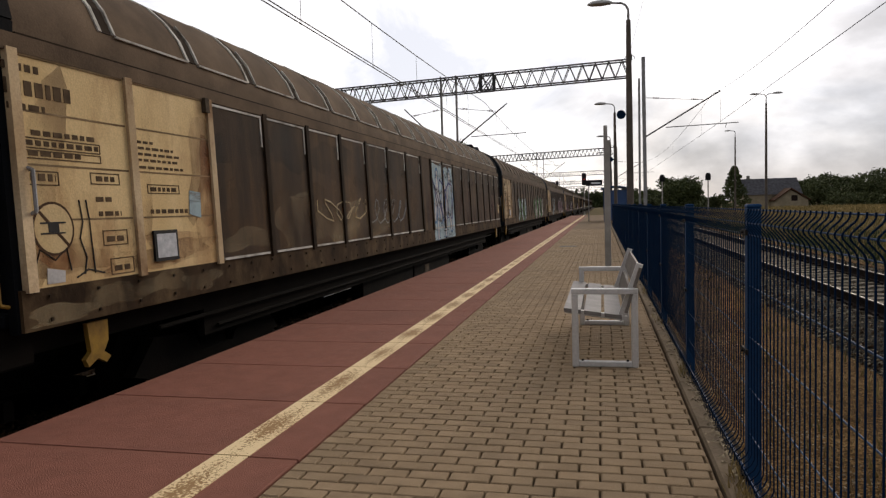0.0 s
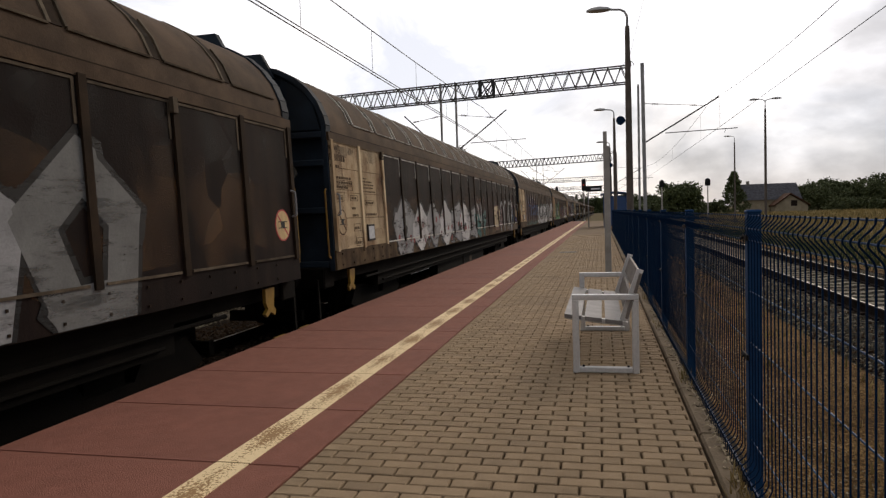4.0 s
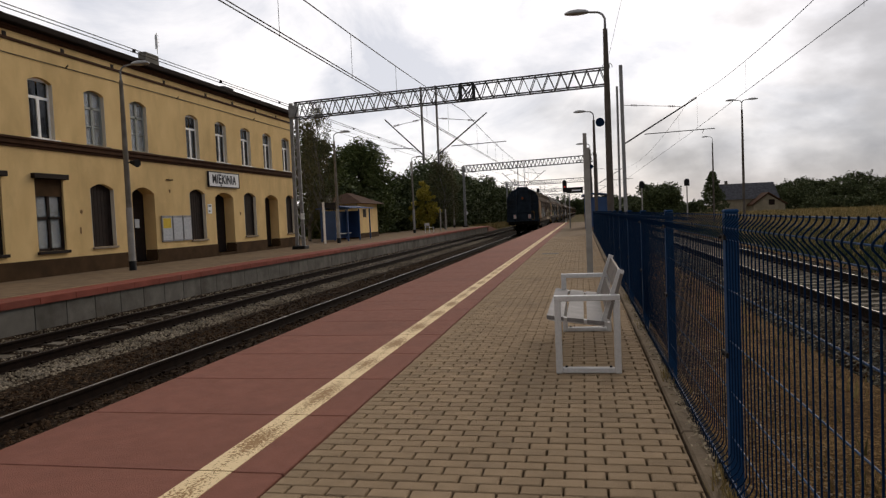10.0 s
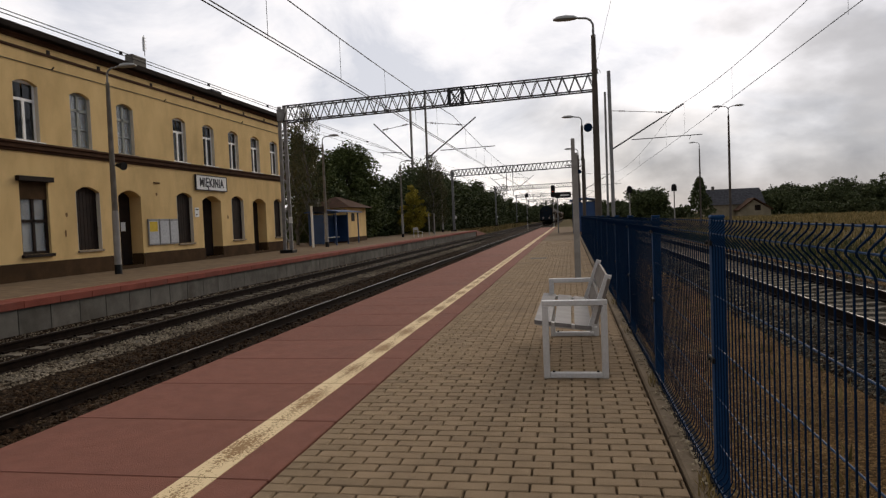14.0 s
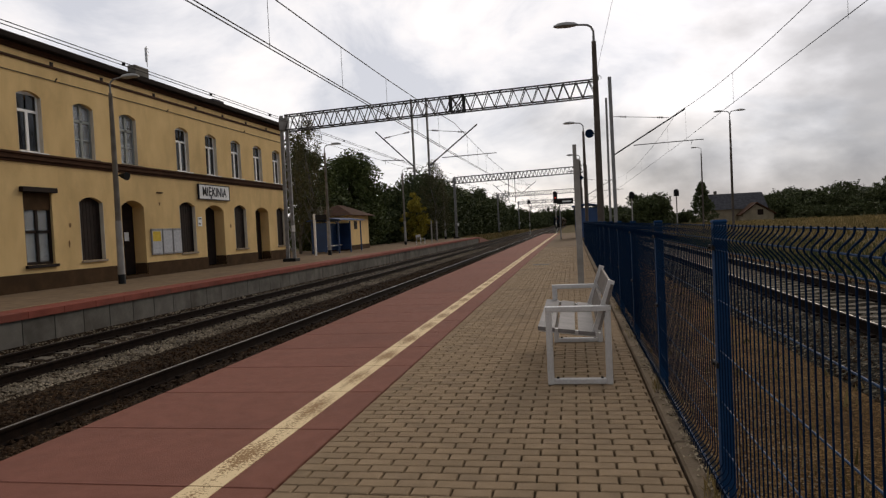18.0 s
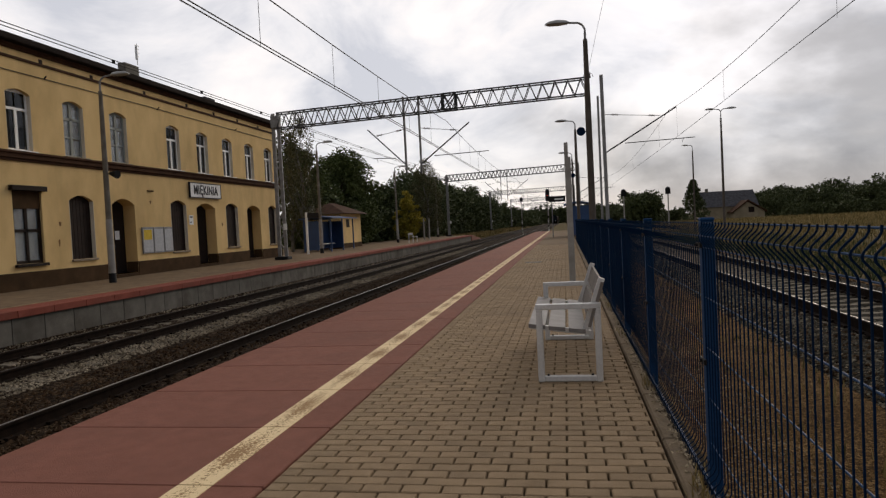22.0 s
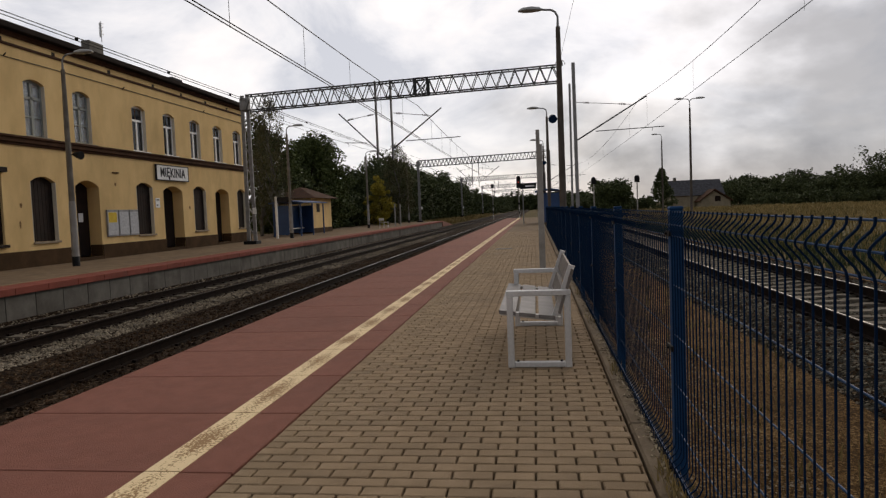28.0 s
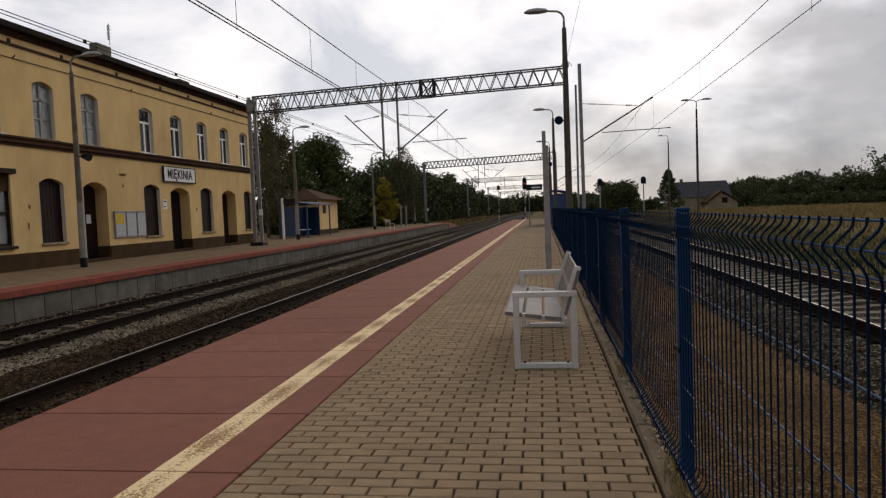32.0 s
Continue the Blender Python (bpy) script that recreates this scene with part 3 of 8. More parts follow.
def sheet(m, pr):
    vs = [(x, y, z) for y in ys for x, z in pr]
    k = len(pr)
    m.add(vs, [(j * k + i, j * k + i + 1, (j + 1) * k + i + 1, (j + 1) * k + i) for j in range(len(ys) - 1) for i in range(k - 1)])


sheet(g, prof)
sheet(g, prof2)
ground = new("ground", g.mesh("ground", M_GRASS))
ground.data.materials.append(M_SOIL)
for poly in ground.data.polygons:
    if 0.5 < poly.center.x < 7.3:
        poly.material_index = 1
tagged(ground, "dry grass and gravelly soil beside the railway", "ground", kind="structure")

bed = Mesh()
bed.extrude([(-10.83, -0.66), (-10.5, -0.76), (-10.1, -0.79), (-8.75, -0.79), (-8.3, -0.77), (-7.6, -0.83), (-6.9, -0.82), (-6.3, -0.77), (-3.46, -0.77), (-3.46, -1.2), (-10.83, -1.2)], "y", -60, 700)
solid("ballast_bed", bed, M_BALLAST, "dark ballast bed under the two main tracks", "ballast")
bed3 = Mesh()
bed3.extrude([(2.75, -0.62), (3.2, -0.455), (3.72, -0.455), (3.84, -0.50), (4.02, -0.50), (5.36, -0.50), (5.52, -0.45), (6.3, -0.45), (7.0, -0.62), (7.0, -1.2), (2.75, -1.2)], "y", -60, 700)
solid("ballast_bed_siding", bed3, M_SIDING, "ballast bed under the siding beyond the fence", "ballast")


def track(name, axis, rz, head, label, sl_mat, band=0.02, step=0.6, broad=0.13):
    t = thing(name, pose(axis, 0, rz), label, "railway track", kind="structure")
    for s in (-1, 1):
        r = Mesh()
        x = s * 0.755
        r.extrude([(x - 0.075, -0.172), (x + 0.075, -0.172), (x + 0.075, -0.16), (x + 0.012, -0.145), (x + 0.010, -0.045), (x + 0.036, -0.035),
                   (x + 0.034, -0.008), (x + 0.026, -0.002), (x - 0.026, -0.002), (x - 0.034, -0.008), (x - 0.036, -0.035), (x - 0.010, -0.045), (x - 0.012, -0.145), (x - 0.075, -0.16)], "y", -60, 700)
        rail = part("rail", r, M_RAIL, t)
        h = Mesh().extrude([(x - band, -0.004), (x + band, -0.004), (x + band - 0.004, 0.0), (x - band + 0.004, 0.0)], "y", -60, 700)
        part("rail_head", h, head, rail, "worn running surface")
    sl = Mesh().extrude([(-1.3, -0.30), (1.3, -0.30), (1.3, -0.20), (1.05, -0.175), (0.4, -0.172), (0.3, -0.20), (-0.3, -0.20), (-0.4, -0.172), (-1.05, -0.175), (-1.3, -0.20)], "y", -broad, broad)
    data = sl.mesh("sleeper", sl_mat)
    for i in range(-22, 170 if axis > 0 else 110):
        part("sleeper", data, sl_mat, t, at=pose(0, 1.5 + step * i, 0))
    fx = Mesh()
    for i in range(-22, 170 if axis > 0 else 110):
        for s in (-1, 1):
            for k in (-1, 1):
                fx.box(s * 0.755 + k * 0.09 - 0.03, s * 0.755 + k * 0.09 + 0.03, 1.44 + step * i, 1.56 + step * i, -0.18, -0.135)
    tagged(part("rail_fastening", fx, M_RAIL, t), kind="stuff")
    return t


track("track_1", TRACK_1, RAIL_Z, M_RAILTOP, "platform track with shiny rails on concrete sleepers", M_CONC_D)
track("track_2", TRACK_2, RAIL_Z, M_RAILDULL, "second main track with brown rails in ballast", M_SLEEPER)
track("track_3", 4.69, R3_Z, M_RAILSID, "siding track with pale concrete sleepers behind the fence", M_SLEEPER, 0.014, 0.532, 0.105)


def stones(name, n, box, size, zf, material, label, seed):
    rnd = random.Random(seed)
    m = Mesh()
    x0, x1, y0, y1 = box
    for _ in range(n):
        x = rnd.uniform(x0, x1)
        y = y0 + (y1 - y0) * rnd.random() ** 1.7
        s = size * rnd.uniform(0.55, 1.3)
        z = zf(x) + s * rnd.uniform(-0.2, 0.45)
        a = rnd.uniform(0, 3.1)
        c, d = math.cos(a), math.sin(a)
        vs = []
        for px, py, pz in ((1, 0, 0), (0, 1, 0), (-1, 0, 0), (0, -1, 0), (0, 0, 0.8), (0, 0, -0.8)):
            k = s * rnd.uniform(0.7, 1.2)
            qx, qy = px * c - py * d, px * d + py * c
            vs.append((x + k * qx + rnd.uniform(-0.3, 0.3) * s, y + k * qy + rnd.uniform(-0.3, 0.3) * s, z + k * pz))
        m.add(vs, [(0, 1, 4), (1, 2, 4), (2, 3, 4), (3, 0, 4), (1, 0, 5), (2, 1, 5), (3, 2, 5), (0, 3, 5)])
    return solid(name, m, material, label, "ballast", kind="stuff")


def interp(x, pts):
    for (a, za), (b, zb) in zip(pts, pts[1:]):
        if a <= x <= b:
            return za + (zb - za) * (x - a) / (b - a)
    return pts[0][1] if x < pts[0][0] else pts[-1][1]


BED = [(-10.83, -0.66), (-10.5, -0.76), (-10.1, -0.79), (-8.75, -0.79), (-8.3, -0.77), (-7.6, -0.83), (-6.9, -0.82), (-6.3, -0.77), (-3.46, -0.77)]
M_STONE_D = mat("sooty_ballast", (0.032, 0.020, 0.011), (0.092, 0.059, 0.035), 0.9, 0.95, 0.5, stain=(0.035, 0.022, 0.014), stain_amt=0.5, vary=0.9, island=True)
M_STONE_M = mat("dusty_ballast", (0.080, 0.057, 0.035), (0.17, 0.125, 0.080), 0.9, 0.95, 0.5, stain=(0.06, 0.04, 0.026), stain_amt=0.6, vary=0.7, island=True)
stones("pale_stones", 13000, (-8.75, -7.75, 6.5, 60), 0.026, lambda x: interp(x, BED), M_STONE, "pale crushed stone between the two tracks", 3)
stones("wall_foot_stones", 2800, (-10.8, -10.35, 8, 60), 0.026, lambda x: interp(x, BED), M_STONE, "pale crushed stone along the far platform wall", 4)
stones("sooty_stones", 13000, (-7.6, -3.5, 4.0, 45), 0.034, lambda x: interp(x, BED), M_STONE_D, "soot-brown crushed stone of the platform track", 5)
stones("brown_stones", 5000, (-7.5, -3.5, 4.0, 34), 0.024, lambda x: interp(x, BED), M_STONE_M, "dusty brown crushed stone of the platform track", 10)
stones("four_foot_stones", 2600, (-9.9, -8.8, 7, 55), 0.024, lambda x: interp(x, BED), M_STONE, "pale crushed stone between the rails of the second track", 6)
BED3 = [(2.75, -0.62), (3.2, -0.465), (3.72, -0.465), (3.84, -0.515), (4.02, -0.515), (5.36, -0.515), (5.52, -0.46), (6.3, -0.46), (7.0, -0.62)]
stones("siding_pale_stones", 2600, (2.8, 3.75, 2, 22), 0.020, lambda x: interp(x, BED3), M_STONE, "pale crushed stone scattered on the siding", 12)
stones("siding_dust_stones", 8000, (2.8, 7.0, 3, 34), 0.024, lambda x: interp(x, BED3), M_STONE_M, "dusty brown crushed stone of the siding", 9)
stones("siding_stones", 12000, (2.8, 7.0, 3, 40), 0.028, lambda x: interp(x, BED3), M_STONE_D, "brown-grey crushed stone of the siding", 7)
stones("yard_gravel", 11000, (0.75, 1.75, 0.6, 16), 0.011, lambda x: -0.604, M_STONE, "fine gravel on the soil beside the fence", 8)

# near platform: body, red edge slabs, yellow line, pavers, kerb
pb = Mesh().box(EDGE_X + 0.12, FENCE_X + 0.10, -8, P_END, -1.2, -0.055)
platform = solid("platform", pb, M_JOINT, "island platform with red edge slabs and grey-brown block paving", "platform")
wall = Mesh().box(EDGE_X + 0.05, EDGE_X + 0.12, -8, P_END, -1.2, -0.10)
part("edge_wall", wall, M_CONC_D, platform, "sooty concrete retaining wall")
kerb_m = Mesh().box(-0.045, 0.045, 0.004, 0.996, -0.2, 0.012, 0.012).mesh("kerb_stone", M_KERB)
for i in range(-4, 81):
    part("kerb_stone", kerb_m, M_KERB, platform, at=pose(KERB_X + 0.05, i, 0))
SLAB = 1.0055
slab_m = Mesh().box(EDGE_X, RED_X - 0.006, 0.004, SLAB - 0.004, -0.12, 0.0, 0.006).mesh("red_slab", M_RED)
for i in range(-7, 78):
    part("red_slab", slab_m, M_RED, platform, at=pose(0, 3.219 + i * SLAB, 0))

M_LINE = bpy.data.materials.new("worn_yellow_line")
M_LINE.use_nodes = True
ln, ll = M_LINE.node_tree.nodes, M_LINE.node_tree.links
l_geo = ln.new("ShaderNodeNewGeometry")
l_sep = ln.new("ShaderNodeSeparateXYZ")
l_wave = ln.new("ShaderNodeMath")
l_wave.operation = "SINE"
l_mul = ln.new("ShaderNodeMath")
l_mul.operation = "MULTIPLY_ADD"
l_mul.inputs[1].default_value, l_mul.inputs[2].default_value = 2 * math.pi / SLAB, -2 * math.pi * 3.47 / SLAB
l_n = ln.new("ShaderNodeTexNoise")
l_n.inputs["Scale"].default_value, l_n.inputs["Detail"].default_value, l_n.inputs["Roughness"].default_value = 62, 5, 0.6
l_n2 = ln.new("ShaderNodeTexNoise")
l_n2.inputs["Scale"].default_value = 1.7
l_add = ln.new("ShaderNodeMath")
l_add.operation = "MULTIPLY_ADD"
l_add.inputs[1].default_value = 0.075
l_add2 = ln.new("ShaderNodeMath")
l_add2.operation = "MULTIPLY_ADD"
l_add2.inputs[1].default_value = 0.22
l_ramp = ln.new("ShaderNodeValToRGB")
l_ramp.color_ramp.elements[0].position, l_ramp.color_ramp.elements[0].color = 0.545, (0.78, 0.605, 0.345, 1)
l_ramp.color_ramp.elements[1].position, l_ramp.color_ramp.elements[1].color = 0.61, (0.30, 0.170, 0.066, 1)
ll.new(l_geo.outputs["Position"], l_sep.inputs[0])
ll.new(l_sep.outputs["Y"], l_mul.inputs[0])
ll.new(l_mul.outputs[0], l_wave.inputs[0])
ll.new(l_geo.outputs["Position"], l_n.inputs["Vector"])
ll.new(l_geo.outputs["Position"], l_n2.inputs["Vector"])
ll.new(l_wave.outputs[0], l_add.inputs[0])
ll.new(l_n.outputs["Fac"], l_add.inputs[2])
ll.new(l_n2.outputs["Fac"], l_add2.inputs[0])
ll.new(l_add.outputs[0], l_add2.inputs[2])
l_mid = ln.new("ShaderNodeMath")
l_mid.operation = "ADD"
l_mid.inputs[1].default_value = 1.91
l_abs = ln.new("ShaderNodeMath")
l_abs.operation = "ABSOLUTE"
l_edge = ln.new("ShaderNodeMath")
l_edge.operation = "MULTIPLY_ADD"
l_edge.inputs[1].default_value = -1.6
ll.new(l_sep.outputs["X"], l_mid.inputs[0])
ll.new(l_mid.outputs[0], l_abs.inputs[0])
ll.new(l_abs.outputs[0], l_edge.inputs[0])
ll.new(l_add2.outputs[0], l_edge.inputs[2])
ll.new(l_edge.outputs[0], l_ramp.inputs["Fac"])
ll.new(l_ramp.outputs["Color"], ln["Principled BSDF"].inputs["Base Color"])
ln["Principled BSDF"].inputs["Roughness"].default_value = 0.8
line_m = Mesh().box(-2.005, -1.815, 0.006, SLAB - 0.006, 0.0, 0.004).mesh("yellow_line", M_LINE)
line = thing("yellow_line", pose(0, 0, 0), "worn cream-yellow safety line painted on red slabs", "platform marking", kind="structure")
for i in range(-7, 78):
    part("line_segment", line_m, M_LINE, line, at=pose(0, 3.219 + i * SLAB, 0))


def paver_verts(x0, x1, y0, y1, dz):
    c = 0.006
    lo = -0.05
    top = [(x0 + c, y0 + c, dz), (x1 - c, y0 + c, dz), (x1 - c, y1 - c, dz), (x0 + c, y1 - c, dz)]
    ring = [(x0, y0, dz - c), (x1, y0, dz - c), (x1, y1, dz - c), (x0, y1, dz - c)]
    bot = [(x0, y0, lo), (x1, y0, lo), (x1, y1, lo), (x0, y1, lo)]
    fs = [(0, 1, 2, 3)] + [(4 + i, 4 + (i + 1) % 4, (i + 1) % 4, i) for i in range(4)] + [(8 + i, 8 + (i + 1) % 4, 4 + (i + 1) % 4, 4 + i) for i in range(4)]
    return top + ring + bot, fs


JOINT = 0.008
pv, pf = paver_verts(-0.1 + JOINT * 0.7, 0.1 - JOINT * 0.7, -0.05 + JOINT / 2, 0.05 - JOINT / 2, 0.0)
one_paver = Mesh()
one_paver.add(pv, pf)
paver_mesh = one_paver.mesh("paver", M_PAVER)
rest = Mesh()
rp = random.Random(11)
PX0, PX1 = RED_X + 0.004, KERB_X - 0.004
for j in range(-108, 330):
    y = 3.083 + 0.1 * j - 0.05
    x = PX0 + (0.0 if j % 2 else -0.1)
    while x < PX1 - 0.02:
        a, b = max(x, PX0), min(x + 0.2, PX1)
        dz = rp.uniform(-0.0025, 0.0015)
        if b - a > 0.012:
            if 0 <= j < 27 and b - a > 0.19:
                part("paver", paver_mesh, M_PAVER, platform, at=pose((a + b) / 2, y, dz, rp.uniform(-0.4, 0.4), rp.uniform(-0.3, 0.3), rp.uniform(-0.4, 0.4)))
            else:
                rest.add(*paver_verts(a + JOINT * 0.7, b - JOINT * 0.7, y - 0.05 + JOINT / 2, y + 0.05 - JOINT / 2, dz))
        x += 0.2
tagged(part("paving", rest, M_PAVER_I, platform, "grey-brown concrete block paving"), kind="stuff")
far_pave = Mesh().box(PX0, PX1, 3.083 + 0.1 * 330 - 0.1, P_END, -0.06, -0.001)
M_PAVE_FAR = mat("far_paving", (0.22, 0.165, 0.112), (0.29, 0.22, 0.15), 3, 0.9, 0.4, stain=(0.12, 0.10, 0.08), stain_amt=0.4)
part("far_paving", far_pave, M_PAVE_FAR, platform)
mh = Mesh().box(-1.25, -0.75, 21.1, 21.6, -0.01, 0.004, 0.003)
part("manhole_cover", mh, M_CONC, platform, "square concrete inspection cover")

# weeds in the joints along the kerb
wd = Mesh()
rw = random.Random(5)
for _ in range(260):
    y = rw.choice([3.12, 3.0, 3.25, 2.95, 5.3, 7.6, 9.9]) + rw.gauss(0, 0.12)
    x = FENCE_X - 0.02 + rw.gauss(0, 0.025)
    a, h, w = rw.uniform(0, 6.28), rw.uniform(0.03, 0.11), rw.uniform(0.004, 0.010)
    dx, dy, lx, ly = math.cos(a) * w, math.sin(a) * w, rw.gauss(0, 0.03), rw.gauss(0, 0.03)
    wd.add([(x - dx, y - dy, -0.03), (x + dx, y + dy, -0.03), (x + lx, y + ly, h)], [(0, 1, 2)])
lt = Mesh()
rl = random.Random(6)
for _ in range(2200):
    y = 1.2 + 16 * rl.random() ** 1.5
    x = rl.choice((0.565, 0.585, 0.60, 0.615, 0.63)) + rl.gauss(0, 0.014)
    a, q, w_ = rl.uniform(0, 6.28), rl.uniform(0.008, 0.024), rl.uniform(0.003, 0.009)
    c, d, z = math.cos(a), math.sin(a), (0.004 if x < 0.5 else 0.012 if x < 0.597 else -0.04) + rl.uniform(0.0, 0.012)
    lt.add([(x - c * q, y - d * q, z), (x - d * w_, y + c * w_, z + rl.uniform(0, 0.012)), (x + c * q, y + d * q, z + rl.uniform(0, 0.010)), (x + d * w_, y - c * w_, z)], [(0, 1, 2, 3)])
solid("leaf_litter", lt, M_LITTER, "dry leaves and straw blown against the fence kerb", "litter", kind="stuff")
solid("weeds", wd, M_LEAFG, "small weeds along the fence kerb", "weeds", kind="stuff")

# far platform
fp = Mesh().box(-21, FAR_EDGE - 0.20, -12, FAR_END, -1.2, -0.02)
far_platform = solid("far_platform", fp, M_PAVE_FAR, "side platform with block paving before the station building", "platform")
red_far = Mesh().box(-0.75, 0.03, 0.004, 0.996, -0.15, 0.0, 0.008).mesh("red_edge_slab", M_RED_F)
pan = Mesh().box(-0.09, 0.0, 0.008, 0.872, -0.72, -0.152, 0.006).mesh("wall_panel", M_CONC_D)
for i in range(-6, 80):
    part("red_edge_slab", red_far, M_RED_F, far_platform, at=pose(FAR_EDGE, i, 0))
for i in range(-6, 90):
    part("wall_panel", pan, M_CONC_D, far_platform, at=pose(FAR_EDGE - 0.03, 0.45 + i * 0.88, 0))
fl = Mesh().box(FAR_EDGE - 0.86, FAR_EDGE - 0.765, -6, FAR_END, 0.001, 0.005)
part("edge_line", fl, M_FADED, far_platform, "faded pale safety line")
ramp = Mesh().extrude([(FAR_END, 0.0), (FAR_END + 9, -0.62), (FAR_END + 9, -1.2), (FAR_END, -1.2)], "x", -14.0, FAR_EDGE + 0.02)
part("ramp", ramp, M_RED, far_platform, "red slab ramp at the platform's end")
fpf = Mesh().box(-15.6, FAR_EDGE - 0.756, -6, FAR_END, -0.02, 0.001)
part("paving", fpf, M_PAVE_FAR, far_platform, "grey-brown block paving")

# ---- fence ----
PITCH_F = 2.165
FOLD = [(1.230, 0), (1.216, -0.001), (1.206, -0.007), (1.190, -0.024), (1.180, -0.033), (1.172, -0.036), (1.164, -0.034), (1.150, -0.022), (1.135, -0.009), (1.125, -0.003), (1.112, 0), (0.19, 0), (0.165, -0.012), (0.145, -0.035), (0.135, -0.038), (0.125, -0.035), (0.105, -0.012), (0.08, 0), (0.02, 0)]


def folded(z):
    for (a, p), (b, q) in zip(FOLD, FOLD[1:]):
        if b <= z <= a:
            return q + (p - q) * (z - b) / (a - b)
    return 0


fence = thing("mesh_fence", pose(FENCE_X, 0, 0), "blue welded mesh fence with folded top on steel posts", "fence")
pm = Mesh()
n_w = 39
for i in range(n_w):
    y = 0.028 + (PITCH_F - 0.056) * i / (n_w - 1)
    for (a, p), (b, q) in zip(FOLD, FOLD[1:]):
        pm.tube((p, y, a), (q, y, b), 0.0031, 0.0031, 4, cap=False)
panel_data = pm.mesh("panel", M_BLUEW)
cross_data = []
for z in (1.224, 1.173, 1.118, 0.902, 0.682, 0.46, 0.262, 0.135, 0.07):
    x = folded(z)
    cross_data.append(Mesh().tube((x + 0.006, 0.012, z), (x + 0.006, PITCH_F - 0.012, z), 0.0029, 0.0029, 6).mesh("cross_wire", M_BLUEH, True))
pp = Mesh().box(-0.034, 0.022, -0.03, 0.03, -0.25, 1.232, 0.004).mesh("post", M_BLUE)
pc = Mesh().box(-0.036, 0.024, -0.032, 0.032, 1.230, 1.248, 0.006).mesh("cap", M_BLUE)
clip_m = Mesh()
clip_m.box(-0.045, -0.034, -0.05, 0.05, -0.012, 0.012, 0.002)
clip_m.tube((-0.045, 0, 0), (-0.055, 0, 0), 0.007, 0.007, 6)
clip_d = clip_m.mesh("clamp", M_BLACK)
for i in range(-5, 18):
    y = 3.17 + i * PITCH_F
    post = part("post", pp, M_BLUE, fence, at=pose(0.030, y, 0))
    part("cap", pc, M_BLUE, post)
    for z in (0.07, 0.62, 1.13):
        part("clamp", clip_d, M_BLACK, post, at=pose(0, 0, z))
    if i < 17:
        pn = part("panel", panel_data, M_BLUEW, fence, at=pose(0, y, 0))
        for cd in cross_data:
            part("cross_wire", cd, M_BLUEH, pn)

# ---- bench ----
bench = thing("bench", pose(0.010, 5.43, 0), "grey steel platform bench with slatted seat and arm frames", "bench")
for y in (0.03, 1.94):
    fr = Mesh()
    fr.box(-0.25, -0.20, y - 0.03, y + 0.03, 0.0, 0.570, 0.004)
    fr.box(0.20, 0.25, y - 0.03, y + 0.03, 0.0, 0.570, 0.004)
    fr.box(-0.20, 0.20, y - 0.028, y + 0.028, 0.002, 0.045, 0.006)
    fr.box(-0.252, 0.252, y - 0.032, y + 0.032, 0.570, 0.612, 0.004)
    side = part("arm_frame", fr, M_SILVER, bench, "welded rectangular steel end frame")
    for sx in (-0.17, 0.17):
        part("anchor_bolt", Mesh().tube((sx, y, 0.045), (sx, y, 0.058), 0.011, 0.009, 6), M_BLACK, side)
    bk = Mesh().bar((0.13, y + (0.04 if y < 1 else -0.04), 0.40), (0.27, y + (0.04 if y < 1 else -0.04), 0.80), 0.05, 0.035, up=(0, 1, 0))
    part("back_bracket", bk, M_SILVER, bench)
    sb = Mesh().bar((-0.30, y + (0.04 if y < 1 else -0.04), 0.435), (0.17, y + (0.04 if y < 1 else -0.04), 0.375), 0.05, 0.035)
    part("seat_bracket", sb, M_SILVER, bench)
for k in range(3):
    x0 = -0.31 + k * 0.155
    s = Mesh()
    z0, z1 = 0.462 - k * 0.020, 0.447 - k * 0.020
    s.convex([(x0, 0.01, z0), (x0 + 0.13, 0.01, z1), (x0 + 0.13, 0.01, z1 - 0.03), (x0, 0.01, z0 - 0.03), (x0, 1.96, z0), (x0 + 0.13, 1.96, z1), (x0 + 0.13, 1.96, z1 - 0.03), (x0, 1.96, z0 - 0.03)],
             [(0, 1, 2, 3), (4, 5, 6, 7), (0, 1, 5, 4), (1, 2, 6, 5), (2, 3, 7, 6), (3, 0, 4, 7)])
    part("seat_slat", s, M_SLAT, bench)
for z, x in ((0.505, 0.150), (0.70, 0.215)):
    s = Mesh()
    e0, e1 = (x, z - 0.075), (x + 0.046, z + 0.075)
    n0, n1 = (e0[0] + 0.021, e0[1] - 0.007), (e1[0] + 0.021, e1[1] - 0.007)
    q = [e0, e1, n1, n0]
    s.convex([(px, 0.0, pz) for px, pz in q] + [(px, 1.97, pz) for px, pz in q], [(0, 1, 2, 3), (4, 5, 6, 7), (0, 1, 5, 4), (1, 2, 6, 5), (2, 3, 7, 6), (3, 0, 4, 7)])
    part("back_slat", s, M_SLATB, bench, "weathered grey-brown slat")


